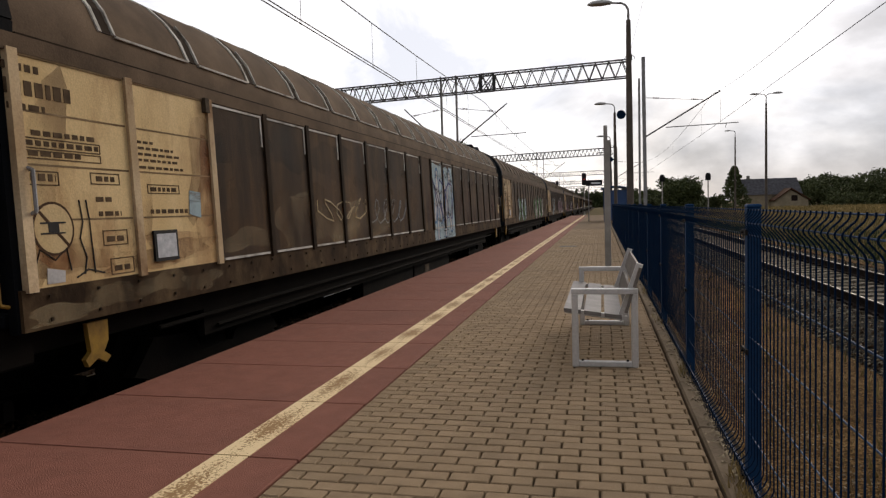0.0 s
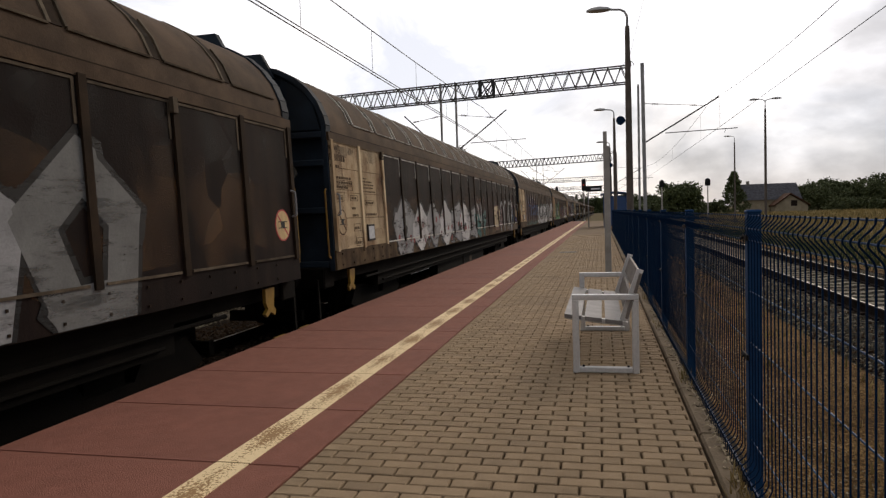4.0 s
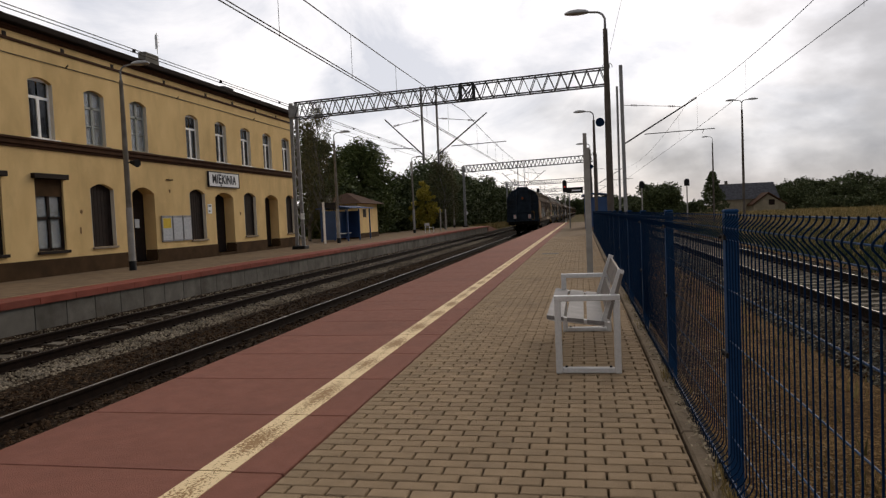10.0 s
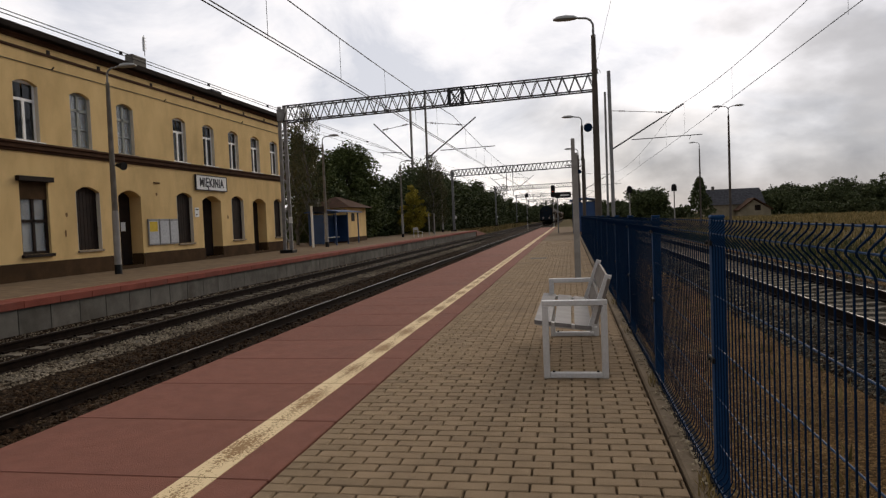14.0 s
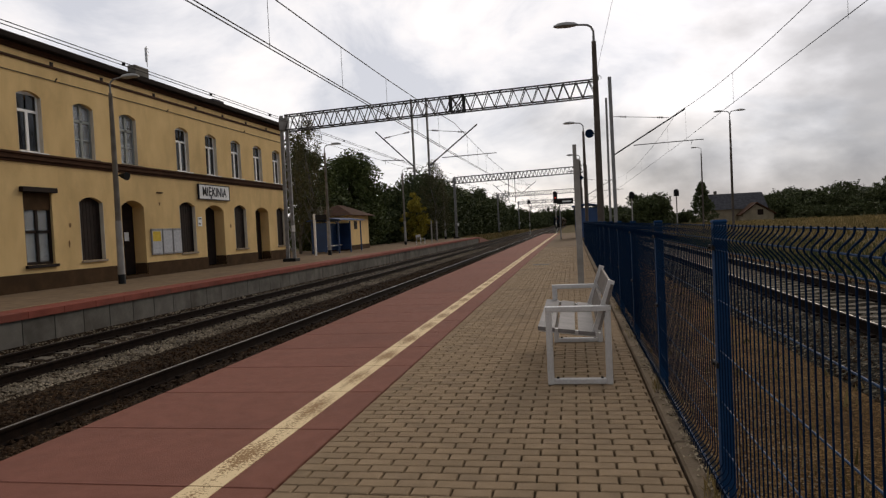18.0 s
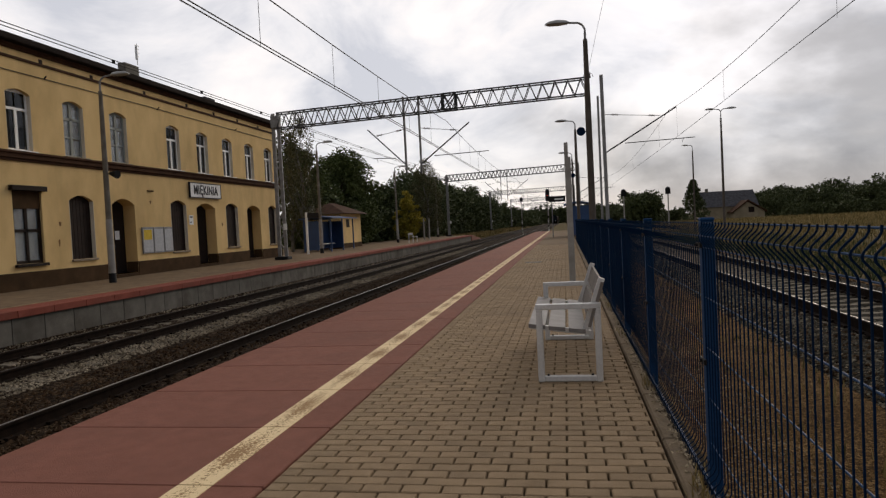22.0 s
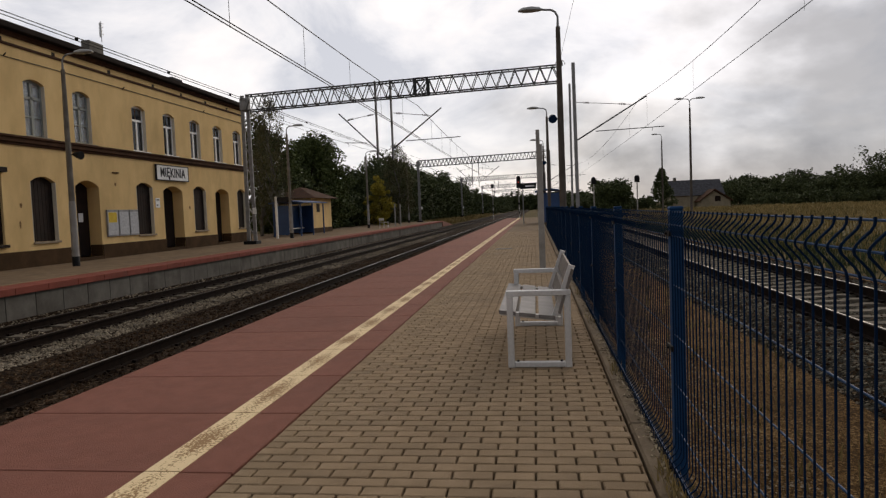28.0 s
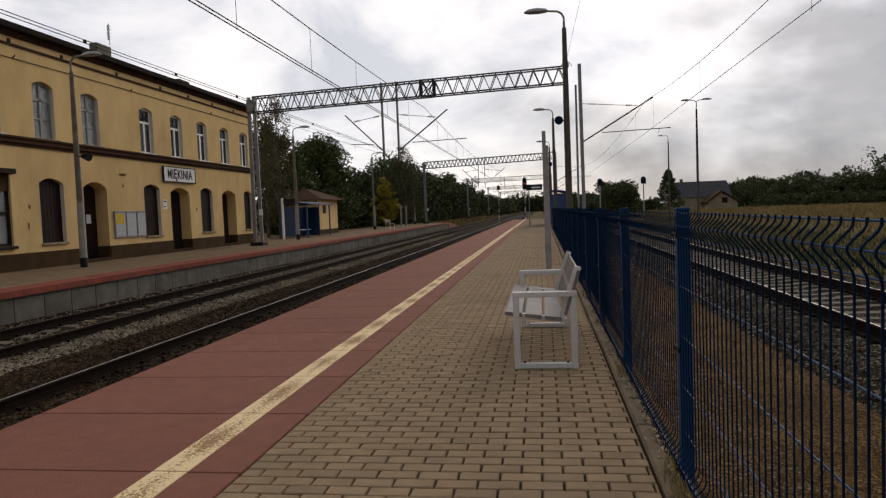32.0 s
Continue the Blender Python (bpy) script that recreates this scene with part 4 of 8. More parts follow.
# ---- lamps, masts, signals ----
def lamp_post(x, y, z0, h, side, label, pole_mat, speaker=False, group="platform lamps", twin=False):
    t = thing("platform_lamp", pose(x, y, z0), label, "street lamp", group)
    split = h * 0.93
    low = Mesh().lathe([(0.105, 0), (0.105, 0.08), (0.092, 0.1), (0.088, 1.9), (0.078, split * 0.7), (0.058, split)], (0, 0, 0), 12)
    part("pole", low, pole_mat, t, smooth=True)
    if x < 0:
        part("pole_socket", Mesh().lathe([(0.112, 0.30), (0.106, 0.5), (0.100, 1.9), (0.094, 2.0)], (0, 0, 0), 12), M_POLEL, t, "pale mottled concrete socket", smooth=True)
        part("foot_band", Mesh().lathe([(0.112, 0.0), (0.112, 0.30), (0.104, 0.31)], (0, 0, 0), 12), M_BLACK, t, "black-painted foot", smooth=True)
    up = Mesh().lathe([(0.034, split - 0.1), (0.032, h - 0.3)], (0, 0, 0), 10)
    for s in ((-1, 1) if twin else (side,)):
        pts = [(0, 0, h - 0.32), (0, 0, h - 0.18), (s * 0.06, 0, h - 0.07), (s * 0.16, 0, h - 0.01), (s * 0.45, 0, h + 0.02)]
        up.path(pts, 0.028, 8)
        hd = Mesh()
        a, L, zc = s * 0.40, s * 0.62, h + 0.015
        sec = [(0.0, 0.045, 0.035), (0.12, 0.095, 0.075), (0.45, 0.135, 0.105), (0.8, 0.125, 0.085), (1.0, 0.06, 0.03)]
        rings = []
        for f, w, hh in sec:
            rings.append([(a + L * f, w * math.cos(q), zc + (hh if math.sin(q) > 0 else hh * 0.45) * math.sin(q)) for q in [i * math.pi / 6 for i in range(12)]])
        vs = [p for r in rings for p in r]
        fs = []
        for k in range(len(rings) - 1):
            fs += [(k * 12 + i, k * 12 + (i + 1) % 12, (k + 1) * 12 + (i + 1) % 12, (k + 1) * 12 + i) for i in range(12)]
        fs += [tuple(range(12)), tuple(range((len(rings) - 1) * 12, len(rings) * 12))]
        hd.convex(vs, fs)
        head = part("lamp_head", hd, M_LAMPHEAD, t, "grey cobra-head lantern", smooth=True)
    part("bracket", up, M_GALV, t)
    if speaker:
        sz = 0.53 if x < 0 else 0.558
        sp = Mesh().tube((-0.02 * side, 0, h * sz), (side * 0.20, 0, h * sz), 0.016, 0.016, 6)
        arm = part("speaker_arm", sp, M_DARKSTEEL, t)
        if x < 0:
            cone = Mesh().tube((side * 0.16, 0, h * 0.53 + 0.01), (side * 0.42, -0.05, h * 0.53 - 0.04), 0.05, 0.125, 14)
            cone.tube((side * 0.42, -0.05, h * 0.53 - 0.04), (side * 0.45, -0.056, h * 0.53 - 0.046), 0.13, 0.13, 14)
        else:
            cone = Mesh().tube((side * 0.21, 0.05, h * sz), (side * 0.21, -0.10, h * sz), 0.06, 0.115, 14)
        part("loudspeaker", cone, M_BLACK if x < 0 else M_BLUEW, t, "dark horn loudspeaker", smooth=True)
    return t


for i, y in enumerate((18.6, 36.9, 54.5, 72)):
    lamp_post(0.74, y, -0.05, 6.45, -1, "dark concrete platform lamp with a loudspeaker by the fence", M_POLE, speaker=True)
for i, y in enumerate((19.5, 38.5, 57.2, 76.0)):
    lamp_post(-14.1, y, 0.0, 6.45, 1, "grey-brown concrete platform lamp before the station building", M_POLEM, speaker=(i == 0))
lamp_post(-16.8, 122, -0.6, 7.5, 1, "tall lamp beside the line in the distance", M_POLEL, group="yard lamps")
lamp_post(10.8, 50, -0.58, 8.85, 1, "tall yard lamp with two heads beside the siding", M_POLE, group="yard lamps", twin=True)
lamp_post(13.3, 75, -0.58, 8.85, -1, "tall yard lamp near the house beyond the siding", M_POLE, group="yard lamps")


# ---- overhead line ----
def lattice(m, a, b, w, h, n, r=0.055, x_at=None):
    """A four-boom lattice girder from a to b, w deep and h high, with zigzag bracing."""
    a, b = Vector(a), Vector(b)
    side = Vector((0, w / 2, 0))
    up = Vector((0, 0, h))
    for s in (-1, 1):
        for u in (0, 1):
            m.bar(a + side * s + up * u, b + side * s + up * u, r, r)
        for i in range(n):
            p, q = a.lerp(b, i / n), a.lerp(b, (i + 0.5) / n)
            q2 = a.lerp(b, (i + 1) / n)
            m.bar(p + side * s, q + side * s + up, r * 0.6, r * 0.6)
            m.bar(q + side * s + up, q2 + side * s, r * 0.6, r * 0.6)
    for i in range(n + 1):
        p = a.lerp(b, i / n)
        m.bar(p - side, p + side, 0.03, 0.03)
        m.bar(p - side + up, p + side + up, 0.03, 0.03)
    if x_at is not None:
        p, q = a.lerp(b, x_at), a.lerp(b, x_at + 0.042)
        for s in (-1, 1):
            for u in (p, q):
                m.bar(u + side * s, u + side * s + up, 0.06, 0.06)
            m.bar(p + side * s, q + side * s + up, 0.04, 0.04)
            m.bar(p + side * s + up, q + side * s, 0.04, 0.04)
            for uu in (0, 1):
                m.bar(p + side * s + up * uu, q + side * s + up * uu, 0.08, 0.07)


def cantilever(parent, x0, y, s, z_lo, z_hi, reach, arm=0.9):
    """A catenary bracket from a mast at x0, towards side s."""
    c = Mesh()
    c.tube((x0, y, z_lo), (x0 + s * reach, y, z_hi + 0.05), 0.032, 0.03, 8)
    br = part("bracket_tube", c, M_DARKSTEEL, parent)
    c = Mesh().tube((x0, y, z_hi - 0.05), (x0 + s * reach * 0.78, y, z_hi - 0.28), 0.012, 0.012, 6)
    part("stay", c, M_DARKSTEEL, parent)
    for k in (0.10, 0.62):
        ins = Mesh()
        for j in range(4):
            px = x0 + s * (reach * k + j * 0.07)
            pz = z_hi - 0.05 - 0.23 * (k + j * 0.07 / reach) / 0.78
            ins.tube((px, y, pz), (px + s * 0.025, y, pz), 0.045, 0.045, 8)
        part("insulator", ins, M_BROWN, parent)
    r0 = x0 + s * reach * 0.27
    z_r = z_lo + (z_hi - z_lo) * 0.22
    c = Mesh().tube((r0, y, z_r - 0.03), (r0 + s * reach * arm, y, z_r + 0.03), 0.020, 0.018, 8)
    c.tube((r0 + s * reach * arm * 0.84, y, z_r + 0.03), (r0 + s * reach * arm * 0.82, y, z_r - 0.16), 0.010, 0.010, 6)
    part("registration_arm", c, M_DARKSTEEL, parent)


def gantry(y, zl, zr, xl, xr, xm, full, label):
    t = thing("catenary_gantry", pose(0, y, 0), label, "gantry", "catenary gantries")
    m = Mesh()
    n = 26 if full else 34
    lattice(m, (xl, 0, zl), (xr, 0, zr), 0.5, 0.72, n, 0.06 if full else 0.07, x_at=0.552 if full else None)
    part("lattice_beam", m, M_DARKSTEEL, t, "dark steel lattice beam")
    # lattice mast on the far platform
    lm = Mesh()
    for dx in (-0.17, 0.17) if full else (-0.07, 0.07):
        lm.bar((xl - 0.15 + dx, 0, 0.0), (xl - 0.15 + dx * 0.75, 0, zl + 0.75), 0.09 if full else 0.05, 0.16)
    for i in range(14):
        za, zb = 0.4 + i * 0.48, 0.4 + (i + 1) * 0.48
        s = 1 if i % 2 else -1
        lm.bar((xl - 0.15 - (0.15 if full else 0.06) * s, 0, za), (xl - 0.15 + (0.15 if full else 0.06) * s, 0, zb), 0.03, 0.05)
    lm.box(xl - 0.36, xl + 0.06, -0.14, 0.14, zl + 0.05, zl + 0.62, 0.01)
    mast = part("lattice_mast", lm, M_GALV, t, "grey lattice mast")
    part("mast_foot", Mesh().box(xl - 0.48, xl + 0.18, -0.3, 0.3, -0.62, 0.16, 0.03), M_BLACK, mast, "black-painted foot")
    part("mast_plate", Mesh().box(xl + 0.02, xl + 0.20, -0.19, -0.17, 1.45, 1.75), M_SIGNW, mast)
    zm = zl + (zr - zl) * (xm - xl) / (xr - xl)
    for s in (-1, 1):
        h = Mesh()
        h.bar((xm + s * 0.36, -0.06, 3.75), (xm + s * 0.36, -0.06, zm + 0.82), 0.05, 0.14, up=(0, 1, 0))
        h.bar((xm + s * 0.36, 0.06, 3.75), (xm + s * 0.36, 0.06, zm + 0.82), 0.05, 0.14, up=(0, 1, 0))
        part("drop_post", h, M_DARKSTEEL, t, "hanging steel post")
        cantilever(t, xm + s * 0.36, 0, s, 4.20, 5.93, 1.80 if s < 0 else 2.35, 0.6 if s < 0 else 1.09)
    col = Mesh()
    dx = 0.22 if full else 0.0
    col.bar((xr + 0.45 + dx, 0, -0.62), (xr + 0.40 + dx, 0, zr + 0.80), 0.145 if full else 0.20, 0.26, up=(0, 1, 0))
    col.bar((xr + 0.20 + dx, 0.05, -0.62), (xr + 0.22 + dx, 0.05, zr - 0.1 if full else 4.4), 0.09, 0.14, up=(0, 1, 0))
    part("column", col, M_GALV, t, "grey steel column")
    ring = Mesh()
    pts = [(xr + 0.05 + 0.22 * math.cos(a), 0, zr + 0.75 + 0.22 * math.sin(a)) for a in [i * math.pi / 8 for i in range(9)]]
    ring.path(pts, 0.012, 6)
    ring.tube((xr + 0.1, -0.1, zr + 0.70), (xr + 0.1, -0.1, zr + 0.9), 0.07, 0.05, 8)
    part("feeder_loop", ring, M_BLACK, t)
    cantilever(t, xr + 0.50 + dx, 0, 1, 4.17, 5.90, 3.05, 0.97)
    return t


gantry(31.7, 6.36, 6.80, -13.45, 1.25, -6.85, True, "steel lattice gantry spanning the tracks on a lattice mast")
gantry(78, 6.27, 6.66, -13.0, 1.3, -6.6, False, "distant lattice gantry across the tracks")
for yy in (128, 178, 230, 285):
    gantry(yy, 6.4, 6.6, -13.4, 1.5, -7.0, False, "far lattice gantry across the line")


def wires(name, x, z_c, z_m, label, double=True, sup=(-16.3, 31.7, 78, 128, 178, 230), dips=-0.04):
    t = thing(name, pose(0, 0, 0), label, "overhead line", kind="structure")
    c = Mesh()
    for dx in ((-0.05, 0.05) if double else (0,)):
        for a, b in zip(sup, sup[1:]):
            c.tube((x + dx, a, z_c + (0.12 if a < 0 else 0)), (x + dx, b, z_c), 0.010, 0.013, 5)
    part("contact_wire", c, M_WIRE, t)
    m = Mesh()
    d = Mesh()
    for a, b in zip(sup, sup[1:]):
        pts = []
        for i in range(13):
            f = i / 12
            pts.append((x, a + (b - a) * f, z_m + 0.25 - (0.55 + dips) * 4 * f * (1 - f)))
        m.path(pts, 0.013, 5)
        for i in range(1, 12):
            d.tube((x, pts[i][1], z_c), pts[i], 0.0055, 0.0055, 4)
    part("messenger_wire", m, M_WIRE, t)
    part("dropper", d, M_WIRE, t)


wires("overhead_wires_1", TRACK_1, 4.62, 5.86, "catenary wires over the platform track")
c2 = thing("overhead_wires_2", pose(0, 0, 0), "double contact wire over the second track", "overhead line", kind="structure")
for dx, dz in ((-0.03, -0.02), (0.03, 0.02)):
    part("contact_wire", Mesh().path([(TRACK_2 + dx, -20, 5.04 + dz), (TRACK_2 + dx, 31.7, 5.12 + dz), (TRACK_2 + 0.3 + dx, 78, 4.9 + dz), (TRACK_2 + dx, 178, 4.9 + dz)], 0.009, 5), M_WIRE, c2)
for i in range(9):
    y = 2.5 + i * 3.6
    part("wire_clamp", Mesh().box(TRACK_2 - 0.034, TRACK_2 + 0.034, y - 0.015, y + 0.015, 5.035 + 0.0016 * y, 5.105 + 0.0016 * y, 0.005), M_BLACK, c2)
part("anchor_wire", Mesh().path([(-13.3, 31.7, 6.25), (-11.6, 45, 5.7), (-9.3, 78, 5.4)], 0.008, 5).path([(-13.3, 31.7, 6.3), (-10.2, 56, 5.9), (-8.9, 78, 5.85)], 0.007, 5), M_WIRE, c2)
c3 = thing("overhead_wires_3", pose(0, 0, 0), "catenary wires over the siding", "overhead line", kind="structure")
lo_w = [(4.58, -20, 4.60), (4.74, 31.7, 4.45), (4.75, 78, 4.45), (4.75, 230, 4.45)]
part("contact_wire", Mesh().path(lo_w, 0.008, 5), M_WIRE, c3)
hi_w, dr_w = [], Mesh()
for a, b, s in ((-27, 2.3, 0.54), (2.3, 31.7, 0.54), (31.7, 78, 0.7), (78, 128, 0.7)):
    for i in range(14):
        f = i / 14
        y = a + (b - a) * f
        x = 4.70
        hi_w.append((x, y, 5.83 - s * 4 * f * (1 - f)))
        if i % 4 == 1:
            dr_w.tube((x, y, 4.45), hi_w[-1], 0.0035, 0.0035, 4)
part("messenger_wire", Mesh().path(hi_w, 0.008, 5), M_WIRE, c3)
part("dropper", dr_w, M_WIRE, c3)
fd = Mesh()
pts = [(1.3, 31.7, 7.75), (1.9, 14, 9.2), (2.2, 4, 10.2)]
fd.path(pts, 0.006, 5)
solid("feeder_wire", fd, M_WIRE, "single feeder wire running up from the gantry", "cable")


def signal(x, y, z0, h, lit, label):
    t = thing("railway_signal", pose(x, y, z0), label, "signal", "colour light signals")
    p = Mesh().lathe([(0.11, 0), (0.11, 0.2), (0.065, 0.25), (0.06, h - 0.6)], (0, 0, 0), 10)
    part("mast", p, M_POLEL, t, smooth=True)
    if h > 4.8:
        for i in range(4):
            part("mast_band", Mesh().lathe([(0.075, 0.5 + i * 0.55), (0.075, 0.75 + i * 0.55)], (0, 0, 0), 10), M_BLACK if i % 2 else M_WHITEP, t)
    hd = Mesh()
    w = 0.26
    prof = [(w * math.cos(a), h - w + w * math.sin(a)) for a in [i * math.pi / 8 for i in range(9)]] + [(-w, h - (1.5 if lit else 0.75)), (w, h - (1.5 if lit else 0.75))]
    hd.extrude(prof, "y", -0.06, 0.06)
    head = part("signal_head", hd, M_BLACK, t, "black rounded signal head")
    for i in range(3 if lit else 2):
        z = h - 0.27 - i * 0.28
        part("visor", Mesh().tube((0, -0.06, z), (0, -0.22, z), 0.09, 0.10, 10), M_BLACK, head)
    if lit:
        part("lens", Mesh().tube((0, -0.225, h - 0.80), (0, -0.23, h - 0.80), 0.055, 0.055, 12), M_REDLAMP, head, "lit red lens")
    return t


signal(-2.0, 86, -0.6, 5.72, True, "railway signal showing red at the platform's end")
signal(-4.9 - 2.3, 118, -0.6, 6.0, False, "dark railway signal between the tracks")
signal(6.2, 75, -0.6, 4.74, False, "black-headed railway signal beside the siding")
signal(10.7, 75, -0.6, 4.74, False, "black-headed railway signal beside the siding")

# grey sign pylon on the near platform
py = thing("steel_post", pose(0.112, 13.9, 0), "slim pale grey steel post standing on the paving", "post")
part("lower_column", Mesh().box(-0.055, 0.065, -0.06, 0.06, 0, 2.50, 0.006), M_POLEL, py)
part("upper_column", Mesh().box(-0.055, 0.020, -0.05, 0.05, 2.50, 2.785, 0.006), M_POLEL, py)
part("base_plate", Mesh().box(-0.10, 0.12, -0.11, 0.11, 0, 0.012, 0.003), M_POLEL, py)
sg = thing("platform_sign", pose(-0.55, 52, 0), "black platform direction sign on a thin post", "sign")
part("post", Mesh().tube((-0.35, 0, 0), (-0.35, 0, 3.1), 0.04, 0.04, 8), M_GALV, sg)
board = part("board", Mesh().box(-0.55, 0.65, -0.04, 0.04, 2.62, 3.02, 0.01), M_BLACK, sg, "black sign board")
part("lettering", Mesh().box(-0.15, 0.5, -0.046, -0.04, 2.76, 2.86), M_SIGNW, board)


def shelter(x, y, w, d, label, z=0.0, turn=0, tall=0.0, wall=0.55):
    t = thing("waiting_shelter", pose(x, y, z, 0, 0, turn), label, "shelter", "waiting shelters")
    for px in (0, w):
        for py_ in (0, d / 2, d):
            part("post", Mesh().box(px - 0.04, px + 0.04, py_ - 0.04, py_ + 0.04, 0, 2.06 + tall, 0.006), M_BLUE_S, t)
    part("roof", Mesh().extrude([(x_, z_ + tall) for x_, z_ in ((-0.25, 2.07), (w / 2, 2.20), (w + 0.25, 2.07), (w + 0.25, 2.13), (w / 2, 2.28), (-0.25, 2.13))], "y", -0.25, d + 0.25), M_BLUE_S, t, "blue sheet-metal roof")
    part("back_wall", Mesh().box(-0.02, 0.02, 0.05, d - 0.05, 0.12, 1.95 + tall), M_BLUE_S, t, "blue back wall")
    part("end_wall", Mesh().box(0.05, w * wall, d - 0.02, d + 0.02, 0.12, 1.95 + tall), M_BLUE_S, t)
    part("end_wall", Mesh().box(0.05, w * wall, -0.02, 0.02, 0.12, 1.95 + tall), M_BLUE_S, t)
    part("seat", Mesh().box(0.1, 0.5, 0.3, d - 0.3, 0.42, 0.47, 0.01), M_SILVER, t)
    return t


shelter(-16.2, 41.2, 1.75, 4.6, "blue steel waiting shelter on the side platform")
shelter(0.22, 50, 1.55, 4.5, "blue steel waiting shelter on the island platform", tall=0.25, wall=0.95)

sp = thing("station_post_sign", pose(-15.0, 38.6, 0), "white post with a small dark blue sign board", "sign")
part("post", Mesh().box(-0.06, 0.06, -0.05, 0.05, 0, 2.45, 0.01), M_SIGNW, sp)
part("board", Mesh().box(0.07, 0.85, -0.02, 0.02, 2.1, 2.4, 0.005), M_SIGNB, sp, "dark blue board")
for k, (x, y) in enumerate(((-13.05, 63.3), (-12.6, 63.6))):
    tp = thing("track_post", pose(x, y, 0), "short white marker post on the side platform", "post", "marker posts")
    part("shaft", Mesh().box(-0.05, 0.05, -0.05, 0.05, 0, 2.0, 0.01), M_POLEL, tp)
wb = thing("bench", pose(-12.6, 55.5, 0), "small white bench on the side platform", "bench")
part("seat", Mesh().box(-0.2, 0.2, 0, 1.8, 0.42, 0.46, 0.01), M_SLAT, wb)
part("backrest", Mesh().box(-0.24, -0.20, 0, 1.8, 0.58, 0.80, 0.01), M_SLAT, wb)
for y in (0.1, 1.7):
    for x in (-0.2, 0.16):
        part("leg", Mesh().box(x, x + 0.04, y - 0.02, y + 0.02, 0, 0.58 if x < 0 else 0.42, 0.005), M_SIGNW, wb)

# ---- station building ----
Y0, Y1 = 4.0, 36.3
TH = 0.55
st = thing("station_building", pose(WALL_X, 0, 0), "two-storey yellow station building with brown mouldings", "building")
BAYS = [8.55, 10.9, 13.2, 15.55, 17.9, 20.2, 22.5, 26.0, 28.3, 30.6, 32.9, 35.15]
UP = [(c - 0.48, c + 0.48, 4.10, 5.92, 0.14) for c in BAYS]
DOORS = [(21.85, 23.15, 0.12, 2.82, 0.22), (27.5, 29.1, 0.12, 2.78, 0.22), (32.3, 33.8, 0.12, 2.78, 0.22)]
BLIND = [(19.72, 20.88, 0.78, 2.86, 0.18), (25.5, 26.68, 0.78, 2.86, 0.18), (30.1, 31.3, 0.78, 2.84, 0.18), (34.8, 35.85, 0.76, 2.82, 0.18)]
SHUT = [(17.42, 18.55, 0.76, 3.02, 0.0), (15.1, 16.23, 0.76, 3.02, 0.0), (12.7, 13.83, 0.76, 3.02, 0.0), (10.4, 11.53, 0.76, 3.02, 0.0)]


def wall_mesh(openings, y0, y1, z0, z1, th):
    """A wall in the plane x = 0 with real openings; segmental arches where a rise is given."""
    m = Mesh()
    ycut = sorted({y0, y1, *(o[0] for o in openings), *(o[1] for o in openings)})
    zcut = sorted({z0, z1, *(o[2] for o in openings), *(o[3] for o in openings)})
    for ya, yb in zip(ycut, ycut[1:]):
        run = None
        for za, zb in zip(zcut, zcut[1:]):
            ym, zm = (ya + yb) / 2, (za + zb) / 2
            hole = any(o[0] < ym < o[1] and o[2] < zm < o[3] for o in openings)
            if not hole:
                run = [za, zb] if run is None else [run[0], zb]
            if hole or zb == zcut[-1]:
                if run:
                    m.box(-th, 0, ya, yb, run[0], run[1])
                run = None
    for ya, yb, za, zb, rise in openings:
        if rise > 0:
            n = 8
            mid = (ya + yb) / 2
            arc = [(ya + (yb - ya) * i / n, zb - rise + rise * (1 - ((ya + (yb - ya) * i / n - mid) / (mid - ya)) ** 2)) for i in range(n + 1)]
            for p, q in zip(arc, arc[1:]):
                m.convex([(x, *c) for x in (-th, -0.001) for c in (p, q, (q[0], zb + 0.001), (p[0], zb + 0.001))],
                         [(0, 1, 2, 3), (4, 5, 6, 7), (0, 1, 5, 4), (1, 2, 6, 5), (2, 3, 7, 6), (3, 0, 4, 7)])
    return m


part("wall", wall_mesh(UP + DOORS + BLIND + SHUT, Y0, Y1, 0.0, 7.35, TH), M_PLASTER, st, "yellow plaster front wall")
part("wall", Mesh().box(-11, -TH, Y1 - 0.42, Y1, 0, 7.35), M_PLASTER, st)
part("wall", Mesh().box(-11, -TH, Y0, Y0 + 0.42, 0, 7.35), M_PLASTER, st)
part("wall", Mesh().box(-11.4, -11, Y0, Y1, 0, 7.35), M_PLASTER, st)
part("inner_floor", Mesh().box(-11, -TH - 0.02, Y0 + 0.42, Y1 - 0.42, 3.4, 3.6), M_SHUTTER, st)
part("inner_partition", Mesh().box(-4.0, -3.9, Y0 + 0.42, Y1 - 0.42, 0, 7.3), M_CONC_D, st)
pl = Mesh()
cuts = [Y0, *[v for d in DOORS for v in (d[0], d[1])], Y1 + 0.03]
for a, b in zip(cuts[::2], cuts[1::2]):
    pl.box(0, 0.035, a, b, -0.02, 0.52, 0.01)
part("plinth", pl, M_PLINTH, st, "dark brown plinth")
for z0, z1, d in ((3.86, 4.00, 0.10), (4.00, 4.07, 0.14), (3.78, 3.86, 0.05)):
    part("string_course", Mesh().box(0, d, Y0, Y1 + 0.03, z0, z1, 0.008), M_BROWN, st, "brown painted string course")
part("frieze_line", Mesh().box(0, 0.04, Y0, Y1 + 0.03, 6.78, 6.86, 0.006), M_BROWN, st, "thin brown moulding")
part("cornice", Mesh().extrude([(0, 7.06), (0.05, 7.06), (0.09, 7.12), (0.13, 7.15), (0.13, 7.20), (0, 7.20)], "y", Y0, Y1 + 0.05), M_BROWN, st, "brown cornice")
